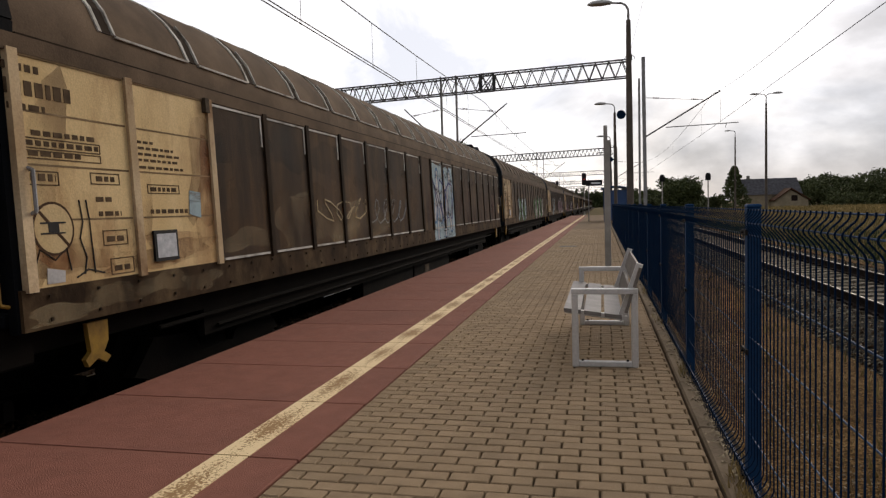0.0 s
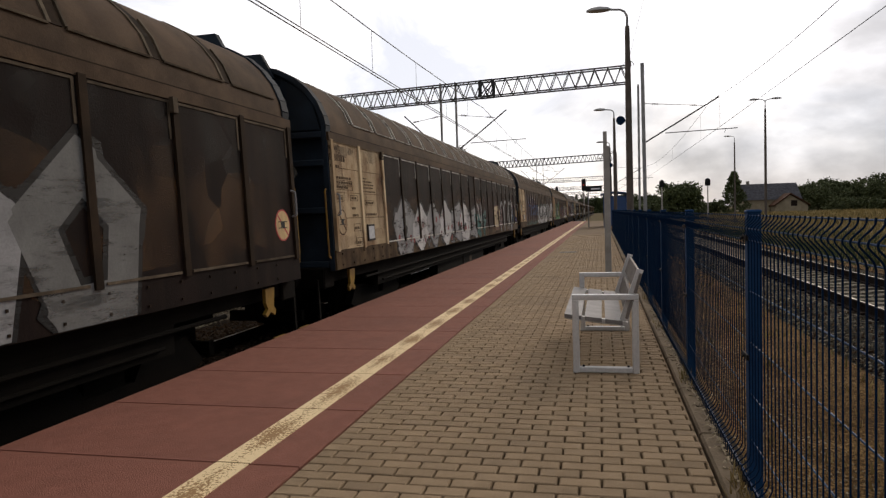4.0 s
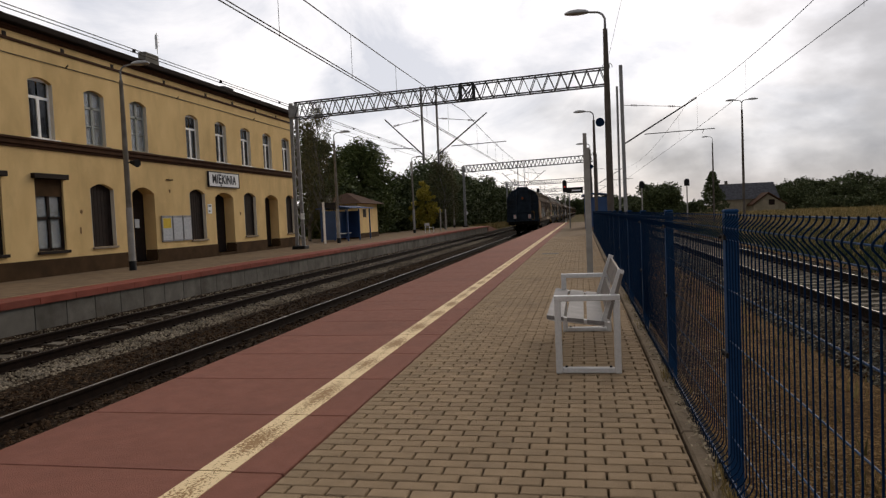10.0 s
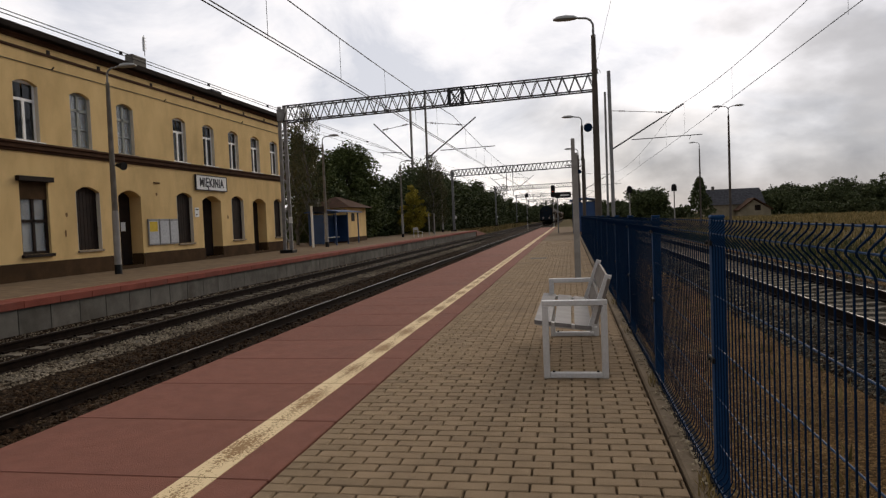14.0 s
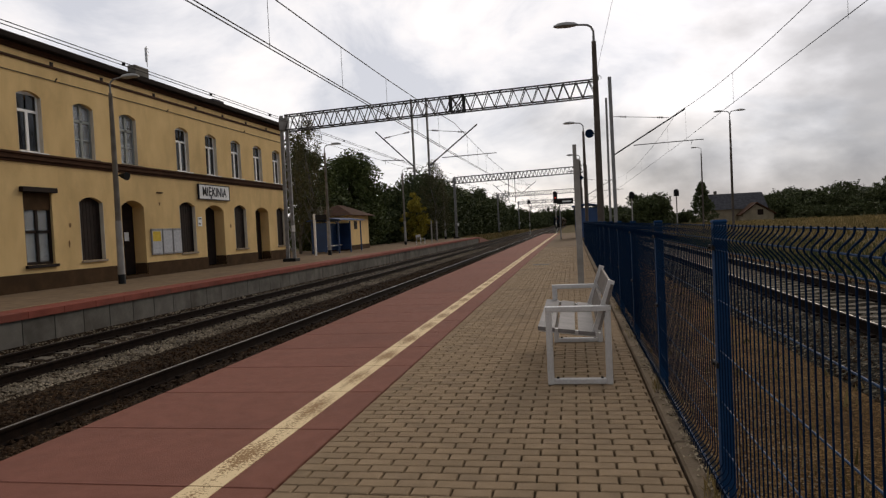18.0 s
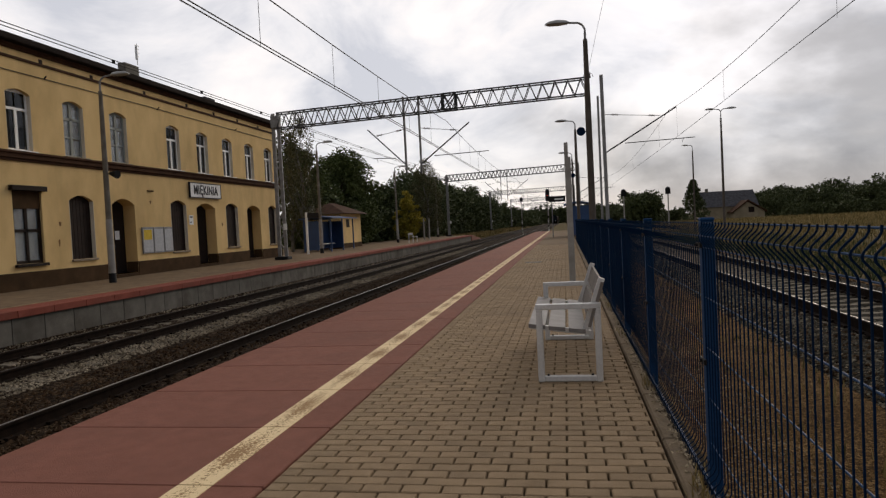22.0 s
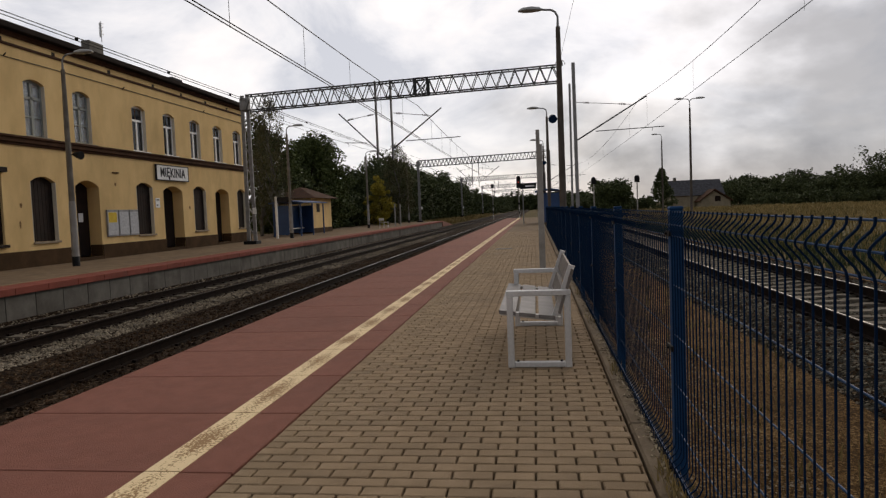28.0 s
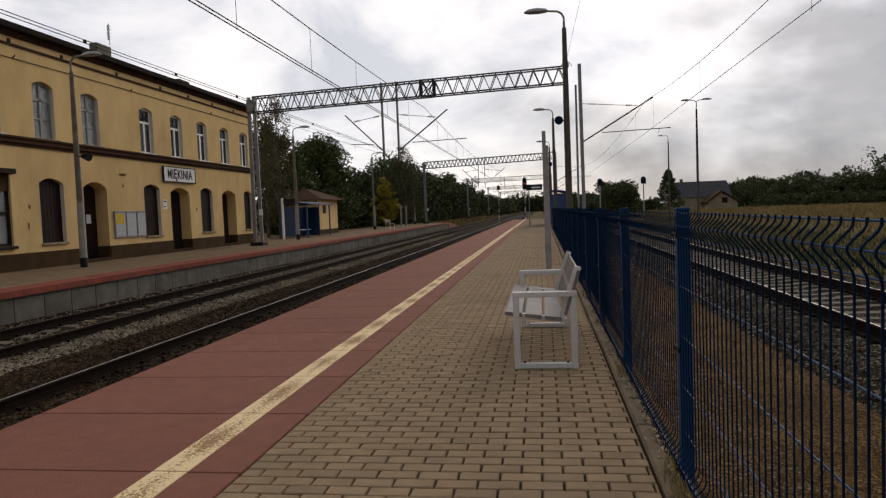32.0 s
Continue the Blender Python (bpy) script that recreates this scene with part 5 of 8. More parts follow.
rf = Mesh().extrude([(0.20, 7.20), (0.20, 7.44), (0.05, 7.48), (-5.7, 8.90), (-11.7, 7.44), (-11.7, 7.20)], "y", Y0 - 0.4, Y1 + 0.4)
roof = part("roof", rf, M_ROOF, st, "low-pitched dark roof")
gt = Mesh().extrude([(0.20 + 0.06 * math.cos(a), 7.27 + 0.06 * math.sin(a)) for a in [math.pi + i * math.pi / 6 for i in range(7)]], "y", Y0 - 0.4, Y1 + 0.4)
part("gutter", gt, M_ROOF, roof)
for y in (18.9, 21.2, 24.2, 27.2, 29.5, 31.8, 34.1, 36.0, 16.7, 14.4):
    part("vent", Mesh().box(0.0, 0.02, y - 0.07, y + 0.07, 6.86, 6.99, 0.004), M_SHUTTER, st)
ch = Mesh().box(-1.60, -1.25, 25.0, 25.9, 7.4, 8.40, 0.02)
chim = part("chimney", ch, M_CONC, roof, "grey rendered chimney")
ant = Mesh().tube((-1.3, 25.9, 8.5), (-1.3, 25.9, 9.35), 0.016, 0.016, 6)
ant.tube((-1.3, 25.86, 8.7), (-1.3, 25.86, 9.25), 0.05, 0.05, 6)
for i in range(4):
    ant.tube((-1.3, 25.80, 8.85 + i * 0.14), (-1.3, 26.05, 8.85 + i * 0.14), 0.012, 0.012, 5)
part("antenna", ant, M_SIGNW, roof, "tv antenna")
part("roof_hatch", Mesh().box(-0.7, -0.3, 29.4, 30.3, 7.4, 7.74, 0.02), M_ROOFG, roof)
cb = Mesh()
cb.path([(0.02, Y0, 6.42), (0.02, 12, 6.38), (0.02, 24, 6.44), (0.02, Y1, 6.40)], 0.012, 5)
for y in (19.0, 25.0, 31.5):
    cb.tube((0.0, y, 6.41), (0.10, y, 6.50), 0.02, 0.02, 6)
part("wall_cable", cb, M_BLACK, st)
part("paper_notice", Mesh().box(-0.455, -0.45, 22.55, 22.80, 1.36, 1.68), M_SIGNW, st, "white paper notice on the first door")
for y, z, dy, dz in ((19.27, 1.93, 0.05, 0.09), (19.19, 1.34, 0.035, 0.14), (29.69, 1.84, 0.06, 0.10), (24.15, 2.73, 0.05, 0.08)):
    scar = Mesh()
    scar.extrude([(dy * c * (1 + 0.25 * math.sin(3 * a)) + y, dz * q * (1 + 0.2 * math.cos(2 * a)) + z) for a, c, q in [(i * math.pi / 5, math.cos(i * math.pi / 5), math.sin(i * math.pi / 5)) for i in range(10)]], "x", 0.001, 0.006)
    part("plaster_scar", scar, M_SCAR, st, "small brown scar in the plaster")
part("wall_iron", Mesh().box(0.0, 0.05, 23.98, 24.36, 3.15, 3.19, 0.006), M_BROWN, st, "short rusty iron in the wall")
NEWW = {0, 1, 2, 3, 4, 7, 8, 9, 10, 11}
for i, (a, b, z0, z1, rise) in enumerate(UP):
    w = part("window", Mesh().box(-0.01, 0.13, a - 0.07, b + 0.07, z0 - 0.09, z0, 0.008), M_WHITE if i in NEWW else M_SILL, st, "window with white frame" if i in NEWW else "old window with grey wooden frame")
    fm = M_WHITE if i in NEWW else M_OLDWIN
    c = (a + b) / 2
    f = Mesh()
    xd = -0.125
    part("reveal", Mesh().box(xd, -0.004, a - 0.001, a + 0.014, z0, z1 - rise), M_REVEAL, w, "pale plastered reveal")
    part("reveal", Mesh().box(xd, -0.004, b - 0.014, b + 0.001, z0, z1 - rise), M_REVEAL, w, "pale plastered reveal")
    f.box(xd - 0.05, xd, a, a + 0.085, z0, z1)
    f.box(xd - 0.05, xd, b - 0.085, b, z0, z1)
    f.box(xd - 0.05, xd, a + 0.06, b - 0.06, z0, z0 + 0.07)
    f.box(xd - 0.05, xd, a + 0.06, b - 0.06, z1 - 0.10, z1)
    f.box(xd - 0.06, xd + 0.012, c - 0.05, c + 0.05, z0 + 0.07, z0 + 1.20 if i in NEWW else z1 - 0.10)
    f.box(xd - 0.06, xd + 0.012, a + 0.06, b - 0.06, z0 + 1.20, z0 + 1.28)
    if i not in NEWW:
        f.box(xd - 0.05, xd + 0.005, a + 0.06, b - 0.06, z0 + 0.62, z0 + 0.66)
    part("window_frame", f, fm, w)
    for ya, yb in ((a + 0.06, c - 0.035), (c + 0.035, b - 0.06)):
        for za, zb in ((z0 + 0.07, z0 + 1.20), (z0 + 1.28, z1 - 0.10)):
            p = part("pane", Mesh().box(xd - 0.03, xd - 0.024, ya, yb, za, zb), M_GLASS if i in NEWW else M_GLASS_O, w)
            p.visible_shadow = False
    if i % 3 == 2 or i not in NEWW:
        part("curtain", Mesh().box(xd - 0.12, xd - 0.10, a, c + 0.02 if i not in NEWW else c - 0.1, z0 + (0.0 if i % 2 else 0.35), z1), M_CURTAIN, w)
for a, b, z0, z1, rise in BLIND:
    w = part("window", Mesh().box(-0.01, 0.07, a - 0.03, b + 0.03, z0 - 0.07, z0, 0.008), M_SILL, st, "ground-floor window closed by dark boards")
    for ya in (a - 0.001, b - 0.014):
        part("reveal", Mesh().box(-0.135, 0.006, ya, ya + 0.015, z0, z1 - rise), M_REVEAL, w, "chipped pale plaster edge")
    n = 7
    for k in range(n):
        s = Mesh().box(-0.17 - 0.01 * (k % 2), -0.14, a + (b - a) * k / n + 0.004, a + (b - a) * (k + 1) / n - 0.004, z0, z1, 0.004)
        part("shutter_board", s, M_SHUTTER, w)
for a, b, z0, z1, rise in DOORS:
    d = part("door", Mesh().box(-0.54, -0.48, a, b, z0, z1), M_SHUTTER, st, "dark brown double door in a deep arch")
    for k in (0, 1):
        y = a + (b - a) * (0.06 + 0.46 * k)
        part("leaf", Mesh().box(-0.48, -0.46, y, y + (b - a) * 0.42, z0 + 0.05, z0 + 2.0, 0.01), M_SHUTTER, d)
    part("handle", Mesh().tube((-0.45, (a + b) / 2 - 0.06, z0 + 1.0), (-0.40, (a + b) / 2 - 0.06, z0 + 1.0), 0.015, 0.015, 6), M_GALV, d)
    part("step", Mesh().box(-0.54, 0.03, a + 0.002, b - 0.002, 0.0, z0, 0.01), M_PLINTH, d)
    part("plinth_return", Mesh().box(-0.46, -0.002, b - 0.016, b + 0.001, z0, 0.52), M_PLINTH, d, "dark brown plinth in the doorway")
part("notice", Mesh().box(-0.458, -0.45, 22.25, 22.43, 1.35, 1.62), M_SIGNW, st, "small white notice on the door")
for a, b, z0, z1, rise in SHUT:
    w = part("window", Mesh().box(-0.01, 0.10, a - 0.06, b + 0.06, z0 - 0.09, z0, 0.008), M_SHUTTER, st, "window with brown frame and a roller shutter box")
    part("shutter_box", Mesh().box(-0.10, 0.14, a - 0.12, b + 0.12, z1 - 0.10, z1 + 0.05, 0.01), M_SHUTTER, w)
    part("roller_shutter", Mesh().box(-0.10, -0.06, a, b, z1 - 0.62, z1 - 0.1), M_PLINTH, w)
    f = Mesh()
    c = (a + b) / 2
    f.box(-0.16, -0.08, a, a + 0.10, z0, z1)
    f.box(-0.16, -0.08, b - 0.10, b, z0, z1)
    f.box(-0.16, -0.08, c - 0.05, c + 0.05, z0, z1)
    f.box(-0.16, -0.08, a + 0.1, b - 0.1, z0, z0 + 0.09)
    f.box(-0.16, -0.08, a + 0.1, b - 0.1, z0 + 0.95, z0 + 1.03)
    part("window_frame", f, M_SHUTTER, w)
    for ya, yb in ((a + 0.1, c - 0.05), (c + 0.05, b - 0.1)):
        p = part("pane", Mesh().box(-0.13, -0.124, ya, yb, z0 + 0.09, z1 - 0.1), M_GLASS_O, w)
        p.visible_shadow = False
        part("curtain", Mesh().box(-0.19, -0.17, ya, yb, z0 + 0.09, z0 + 0.95), M_CURTAIN, w)
for k, (ya, yb) in enumerate(((23.45, 24.12), (24.16, 24.82), (24.86, 25.45))):
    nb = thing("notice_board", pose(WALL_X, 0, 0), "glazed grey notice case with timetables on the wall", "notice board", "wall notice cases")
    part("case", Mesh().box(0.002, 0.06, ya, yb, 0.78, 1.78, 0.008), M_GALV, nb)
    part("poster", Mesh().box(0.06, 0.064, ya + 0.04, yb - 0.04, 0.84, 1.70), M_PAPER, nb)
    if k == 0:
        part("timetable", Mesh().box(0.065, 0.068, ya + 0.06, yb - 0.1, 1.30, 1.68), M_YELLOWPAPER, nb, "yellow departures sheet")
sgn = thing("station_name_sign", pose(WALL_X, 0, 0), "white station name sign with dark letters on the wall", "sign")
part("board", Mesh().box(0.03, 0.08, 26.95, 29.56, 3.03, 3.64, 0.01), M_SIGNW, sgn)
fr = Mesh()
for a, b, c, d in ((26.92, 26.96, 3.0, 3.67), (29.55, 29.59, 3.0, 3.67), (26.96, 29.55, 3.0, 3.035), (26.96, 29.55, 3.635, 3.67)):
    fr.box(0.02, 0.095, a, b, c, d)
part("frame", fr, M_SIGNB, sgn, "dark frame")


def lettering(text, size, m, material, parent, depth=0.004, squeeze=1.0, bold=0.0):
    cu = bpy.data.curves.new("lettering", "FONT")
    cu.body, cu.size, cu.extrude, cu.offset = text, size, depth, bold
    cu.align_x, cu.align_y = "CENTER", "CENTER"
    cu.resolution_u = 3
    cu.space_character = 1.08
    tmp = bpy.data.objects.new("lettering", cu)
    scene.collection.objects.link(tmp)
    bpy.context.view_layer.update()
    me = bpy.data.meshes.new_from_object(tmp.evaluated_get(bpy.context.evaluated_depsgraph_get()))
    bpy.data.objects.remove(tmp)
    for v in me.vertices:
        v.co.x *= squeeze
    me.materials.clear()
    me.materials.append(material)
    return part("lettering", me, material, parent, at=m)


FACE_X = Matrix(((0, 0, 1, 0), (1, 0, 0, 0), (0, 1, 0, 0), (0, 0, 0, 1)))
lettering("MIĘKINIA", 0.53, Matrix.Translation((0.085, 28.25, 3.33)) @ FACE_X, M_SIGNB, sgn, squeeze=0.86, bold=0.013)
num = thing("wall_plate", pose(WALL_X, 27.0, 2.05), "small white plate beside the station door", "plate")
part("plate", Mesh().box(0.002, 0.02, -0.16, 0.16, -0.20, 0.20, 0.004), M_SIGNW, num)
part("lettering", Mesh().box(0.02, 0.023, -0.11, 0.11, 0.10, 0.15).box(0.02, 0.023, -0.11, 0.02, -0.12, -0.07), M_SIGNB, num)

# low yellow outbuilding
ob = thing("outbuilding", pose(-18.4, 47.0, 0), "small yellow outbuilding with a hipped roof", "building")
part("wall", Mesh().box(0, 2.7, 0, 4.8, 0, 2.5), M_PLASTER, ob)
part("plinth", Mesh().box(-0.03, 2.73, -0.03, 4.83, 0, 0.35), M_PLINTH, ob)
rv = [(-0.5, -0.5, 2.5), (3.2, -0.5, 2.5), (3.2, 5.3, 2.5), (-0.5, 5.3, 2.5), (1.35, 1.7, 3.35), (1.35, 3.1, 3.35)]
hr = Mesh()
hr.convex(rv, [(0, 1, 4), (1, 2, 5, 4), (2, 3, 5), (3, 0, 4, 5), (0, 3, 2, 1)])
part("roof", hr, M_BROWN, ob, "brown hipped roof")
part("vent_box", Mesh().box(-0.1, 0.8, -0.65, -0.05, 2.45, 3.2, 0.02), M_CONC, ob)
part("window", Mesh().box(2.69, 2.72, 1.2, 1.9, 1.5, 2.1), M_SHUTTER, ob)

# ---- house, trees, grass ----
hs = thing("farmhouse", pose(31, 165, -0.6), "distant house with a dark pitched roof beyond the field", "house")
part("wall", Mesh().box(0, 11.5, 0, 9, 0, 3.0), M_HOUSEW, hs)
part("roof", Mesh().extrude([(-0.5, 2.9), (9.5, 2.9), (4.5, 6.6)], "x", -0.5, 12.0), M_ROOFG, hs, "dark grey pitched roof")
part("gable", Mesh().extrude([(5.7, 0.0), (12.0, 0.0), (12.0, 1.6), (8.6, 3.7), (5.7, 1.6)], "y", -4.5, 0.0), M_HOUSEW, hs, "ochre gabled wing")
part("wing_roof", Mesh().extrude([(5.2, 1.4), (8.6, 3.9), (12.4, 1.4), (12.4, 1.65), (8.6, 4.2), (5.2, 1.65)], "y", -5.0, 1.0), M_BROWN, hs)
part("window", Mesh().box(8.7, 9.9, -4.54, -4.5, 1.4, 2.6), M_SHUTTER, hs)
part("chimney", Mesh().box(1.5, 2.1, 4.2, 4.8, 6.0, 7.3), M_CONC_D, hs)


def leaves(m, rnd, c, r, n, size, droop=0.0):
    """n small leaf blades in an uneven ball of radii r round c."""
    for _ in range(n):
        while True:
            u = Vector((rnd.uniform(-1, 1), rnd.uniform(-1, 1), rnd.uniform(-1, 1)))
            if 0.25 < u.length < 1:
                break
        p = Vector((c[0] + u.x * r[0], c[1] + u.y * r[1], c[2] + u.z * r[2]))
        s = size * rnd.uniform(0.6, 1.4)
        d = Vector((rnd.gauss(0, 1), rnd.gauss(0, 1), rnd.gauss(0, 0.7) - droop)).normalized()
        e = d.orthogonal().normalized()
        e = (e * math.cos(a := rnd.uniform(0, 6.28)) + d.cross(e) * math.sin(a)) * (s * 0.45)
        d = d * s
        m.add([tuple(p - d * 0.5), tuple(p + e * 0.6), tuple(p + d * 0.6), tuple(p - e * 0.6)], [(0, 1, 2, 3)])


def tree(name, x, y, z, h, spread, label, leaf, seed, n=4200, size=0.22, trunk=0.16, low=0.18, bark=None, droop=0.0, clumps=46):
    rnd = random.Random(seed)
    t = thing(name, pose(x, y, z), label, "tree" if h > 3 else "bush")
    tr = Mesh()
    pts = [Vector((0, 0, -0.2))]
    for i in range(1, 7):
        pts.append(Vector((rnd.gauss(0, 0.06) * i, rnd.gauss(0, 0.06) * i, h * 0.9 * i / 6)))
    for i in range(6):
        tr.tube(pts[i], pts[i + 1], trunk * (1 - i / 6.5), trunk * (1 - (i + 1) / 6.5), 8)
    cr = Mesh()
    for k in range(clumps):
        f = low + (1 - low) * (k + rnd.random()) / clumps
        a = k * 2.4 + rnd.uniform(-0.5, 0.5)
        env = math.sin(math.pi * min(1, 0.18 + 0.80 * (f - low) / (1 - low))) ** 0.7
        rr = spread * env * rnd.uniform(0.35, 1.0)
        end = Vector((rr * math.cos(a), rr * math.sin(a), h * f + rnd.uniform(-0.3, 0.3)))
        base = Vector((0, 0, h * max(0.05, f - 0.16 - 0.1 * rnd.random())))
        if k % 2 == 0:
            tr.tube(base, end, trunk * 0.32 * (1.1 - f), 0.015, 5)
        cs = spread * rnd.uniform(0.16, 0.34)
        leaves(cr, rnd, end, (cs, cs, cs * (0.75 + droop)), n // clumps, size, droop)
    part("trunk", tr, bark or M_BARK, t)
    part("crown", cr, leaf, t)
    return t


tree("birch_tree", -16.7, 42.5, 0, 8.5, 1.35, "tall birch with thin drooping olive foliage", M_LEAFO, 21, 6500, 0.11, 0.13, 0.2, M_BIRCH, 1.6, 60)
tree("birch_tree", -18.6, 45.0, 0, 8.0, 1.5, "tall birch with thin drooping olive foliage", M_LEAFO, 22, 6000, 0.14, 0.13, 0.2, M_BIRCH, 1.2, 60)
tree("tree", -20.5, 62, -0.2, 8.4, 3.8, "large dark green broadleaf tree behind the platform", M_LEAF, 23, 24000, 0.24, 0.25, 0.08, clumps=90)
tree("tree", -21.8, 68, -0.2, 7.9, 3.2, "dark green broadleaf tree behind the platform", M_LEAF, 24, 20000, 0.24, 0.22, 0.06, clumps=80)
tree("tree", -22.0, 55, -0.2, 8.2, 3.5, "dark green broadleaf tree behind the outbuilding", M_LEAF, 25, 20000, 0.24, 0.22, 0.06, clumps=80)
tree("tree", -20.0, 76, -0.2, 5.6, 3.0, "dark green tree in the row behind the platform", M_LEAFD, 26, 18000, 0.28, 0.22, 0.05, clumps=70)
tree("bush", -16.1, 70.0, -0.4, 5.0, 1.45, "yellowing shrub behind the platform", M_LEAFY, 27, 12000, 0.16, 0.07, 0.1, clumps=60)
tree("tree", -14.4, 72, -0.2, 8.1, 2.0, "sparse olive birch behind the platform", M_LEAFO, 28, 9000, 0.13, 0.12, 0.15, M_BIRCH, 0.5, 70)
tree("tree", -17.8, 84, -0.3, 7.4, 2.8, "olive-green tree in the row beside the line", M_LEAFD, 29, 16000, 0.28, 0.2, 0.05, clumps=70)
fir = thing("fir_tree", pose(25.2, 143, -0.6), "dark conical fir beside the distant house", "tree")
part("trunk", Mesh().tube((0, 0, -0.2), (0, 0, 8.0), 0.18, 0.03, 8), M_BARK, fir)
rf_, fm_ = random.Random(30), Mesh()
for k in range(170):
    f = (k + 0.5) / 170
    zz, rr, aa = 0.4 + 7.9 * f, 3.3 * (1 - f) ** 0.75 * rf_.uniform(0.45, 1.05), k * 2.4
    leaves(fm_, rf_, (rr * math.cos(aa), rr * math.sin(aa), zz - 0.25 * rr), (0.5, 0.5, 0.35), 50, 0.30, 0.3)
part("crown", fm_, M_LEAFD, fir)


def woods(name, label, path, seed, h, depth, n, leaf, size):
    """A belt of far trees along a line of points, as one mass of foliage."""
    rnd = random.Random(seed)
    m = Mesh()
    seg = list(zip(path, path[1:]))
    total = sum((Vector(b) - Vector(a)).length for a, b in seg)
    for a, b in seg:
        L = (Vector(b) - Vector(a)).length
        k = int(n * L / total)
        for _ in range(k):
            f = rnd.random()
            x = a[0] + (b[0] - a[0]) * f - rnd.random() * depth[0]
            y = a[1] + (b[1] - a[1]) * f + rnd.random() * depth[1]
            hh = h * (0.55 + 0.6 * noise.noise(Vector((x * 0.11, y * 0.11, seed)))) + h * 0.25
            r = rnd.uniform(0.7, 1.6) * h / 9
            z = rnd.random() ** 0.7 * hh
            leaves(m, rnd, (x, y, z - 0.4), (r, r, r), 26, size)
    solid(name, m, leaf, label, "trees", kind="stuff")


woods("woodland_left", "dark mixed woodland along the line", [(-16.5, 86), (-15.5, 110), (-14.0, 146)], 41, 8.4, (12, 10), 4800, M_LEAFD, 0.42)
woods("woodland_far", "lower dark trees further along the line", [(-14.2, 150), (-12.5, 220), (-10.5, 330)], 40, 6.0, (12, 10), 2600, M_LEAFD, 0.6)
woods("woodland_end", "hazy trees where the line disappears", [(-13, 420), (45, 420)], 42, 10, (10, 30), 900, M_LEAFD, 1.3)
woods("bushes_mid", "dark bushes beyond the siding", [(11.5, 118), (16.6, 119)], 43, 6.3, (2, 6), 420, M_LEAFD, 0.40)
woods("bushes_far", "dark bushes beyond the field", [(10, 150), (26, 152)], 48, 3.6, (4, 8), 800, M_LEAFF, 0.45)
woods("woodland_right", "belt of trees beyond the dry field", [(43, 215), (54, 172), (66, 158), (95, 150)], 44, 7.0, (-14, 14), 4200, M_LEAFF, 0.50)
woods("tall_trees", "taller dark trees at the edge of the wood", [(68, 156), (104, 149)], 46, 8.7, (-6, 10), 1100, M_LEAFF, 0.50)
woods("field_bushes", "low bushes at the edge of the field", [(44, 150), (62, 128), (80, 118)], 49, 2.6, (-8, 8), 700, M_LEAFF, 0.5)
woods("hedge_left", "dark shrubs behind the side platform", [(-17.0, 49), (-18.5, 60), (-17.6, 72), (-17.0, 86)], 45, 4.4, (4, 3), 1500, M_LEAFD, 0.36)


def grass(name, n, box, h, zf, label, seed, leaf=None):
    rnd = random.Random(seed)
    m = Mesh()
    x0, x1, y0, y1 = box
    for _ in range(n):
        x, y = rnd.uniform(x0, x1), y0 + (y1 - y0) * rnd.random() ** 1.3
        for _ in range(5):
            a, hh, w = rnd.uniform(0, 6.28), h * rnd.uniform(0.4, 1.2), 0.012 + 0.0006 * y
            dx, dy = math.cos(a) * w, math.sin(a) * w
            lx, ly = rnd.gauss(0, hh * 0.35), rnd.gauss(0, hh * 0.35)
            px, py_ = x + rnd.gauss(0, 0.12), y + rnd.gauss(0, 0.12)
            m.add([(px - dx, py_ - dy, zf - 0.02), (px + dx, py_ + dy, zf - 0.02), (px + lx, py_ + ly, zf + hh)], [(0, 1, 2)])
    solid(name, m, leaf or M_LEAFG, label, "grass", kind="stuff")


grass("dry_grass", 9000, (8.0, 60, 14, 150), 0.55, -0.57, "tall dry grass beyond the siding", 51)
grass("trackside_grass", 2200, (-16.5, -11.2, 80, 190), 0.5, -0.55, "dry grass beside the main line", 52)
grass("siding_weeds", 160, (0.8, 2.7, 2.0, 30), 0.14, -0.60, "low weeds on the gravel beside the fence", 53)

grass("green_verge", 3000, (7.2, 13.5, 8, 70), 0.32, -0.58, "low green grass beyond the siding", 54, M_LEAFF)

# ---- freight train ----
WL = 22.05         # body length
PITCH_W = 23.25    # over buffers
RIBS = [0.10, 1.24, 2.43, 3.58, 4.75, 5.91, 7.05, 8.22, 9.42, 10.58, 11.47, 12.63, 13.83, 15.00, 16.14, 17.30, 18.47, 19.62, 20.81, 21.95]


def sx(z):
    """Half width of the body side at height z over the rail."""
    return 1.47 - 0.075 * (z - 1.1) / 2.0


ROOFP = [(1.40, 3.08), (1.39, 3.20), (1.36, 3.33), (1.27, 3.53), (1.13, 3.71), (0.95, 3.87), (0.70, 4.00), (0.36, 4.085), (0.0, 4.115)]
ROOFP = ROOFP + [(-x, z) for x, z in reversed(ROOFP[:-1])]


def side_box(m, y0, y1, z0, z1, t0, t1, s=1):
    """A plate lying on the sloping body side, from depth t0 to t1 out of it."""
    vs = []
    for t in (t0, t1):
        for y, z in ((y0, z0), (y1, z0), (y1, z1), (y0, z1)):
            vs.append((s * (sx(z) + t), y, z))
    m.convex(vs, [(0, 1, 2, 3), (4, 5, 6, 7), (0, 1, 5, 4), (1, 2, 6, 5), (2, 3, 7, 6), (3, 0, 4, 7)])


def coat(t):
    """Paint layers lie close on the sheet, the later ones over the earlier."""
    return 0.0288 + max(0.0, t - 0.029) * 0.3


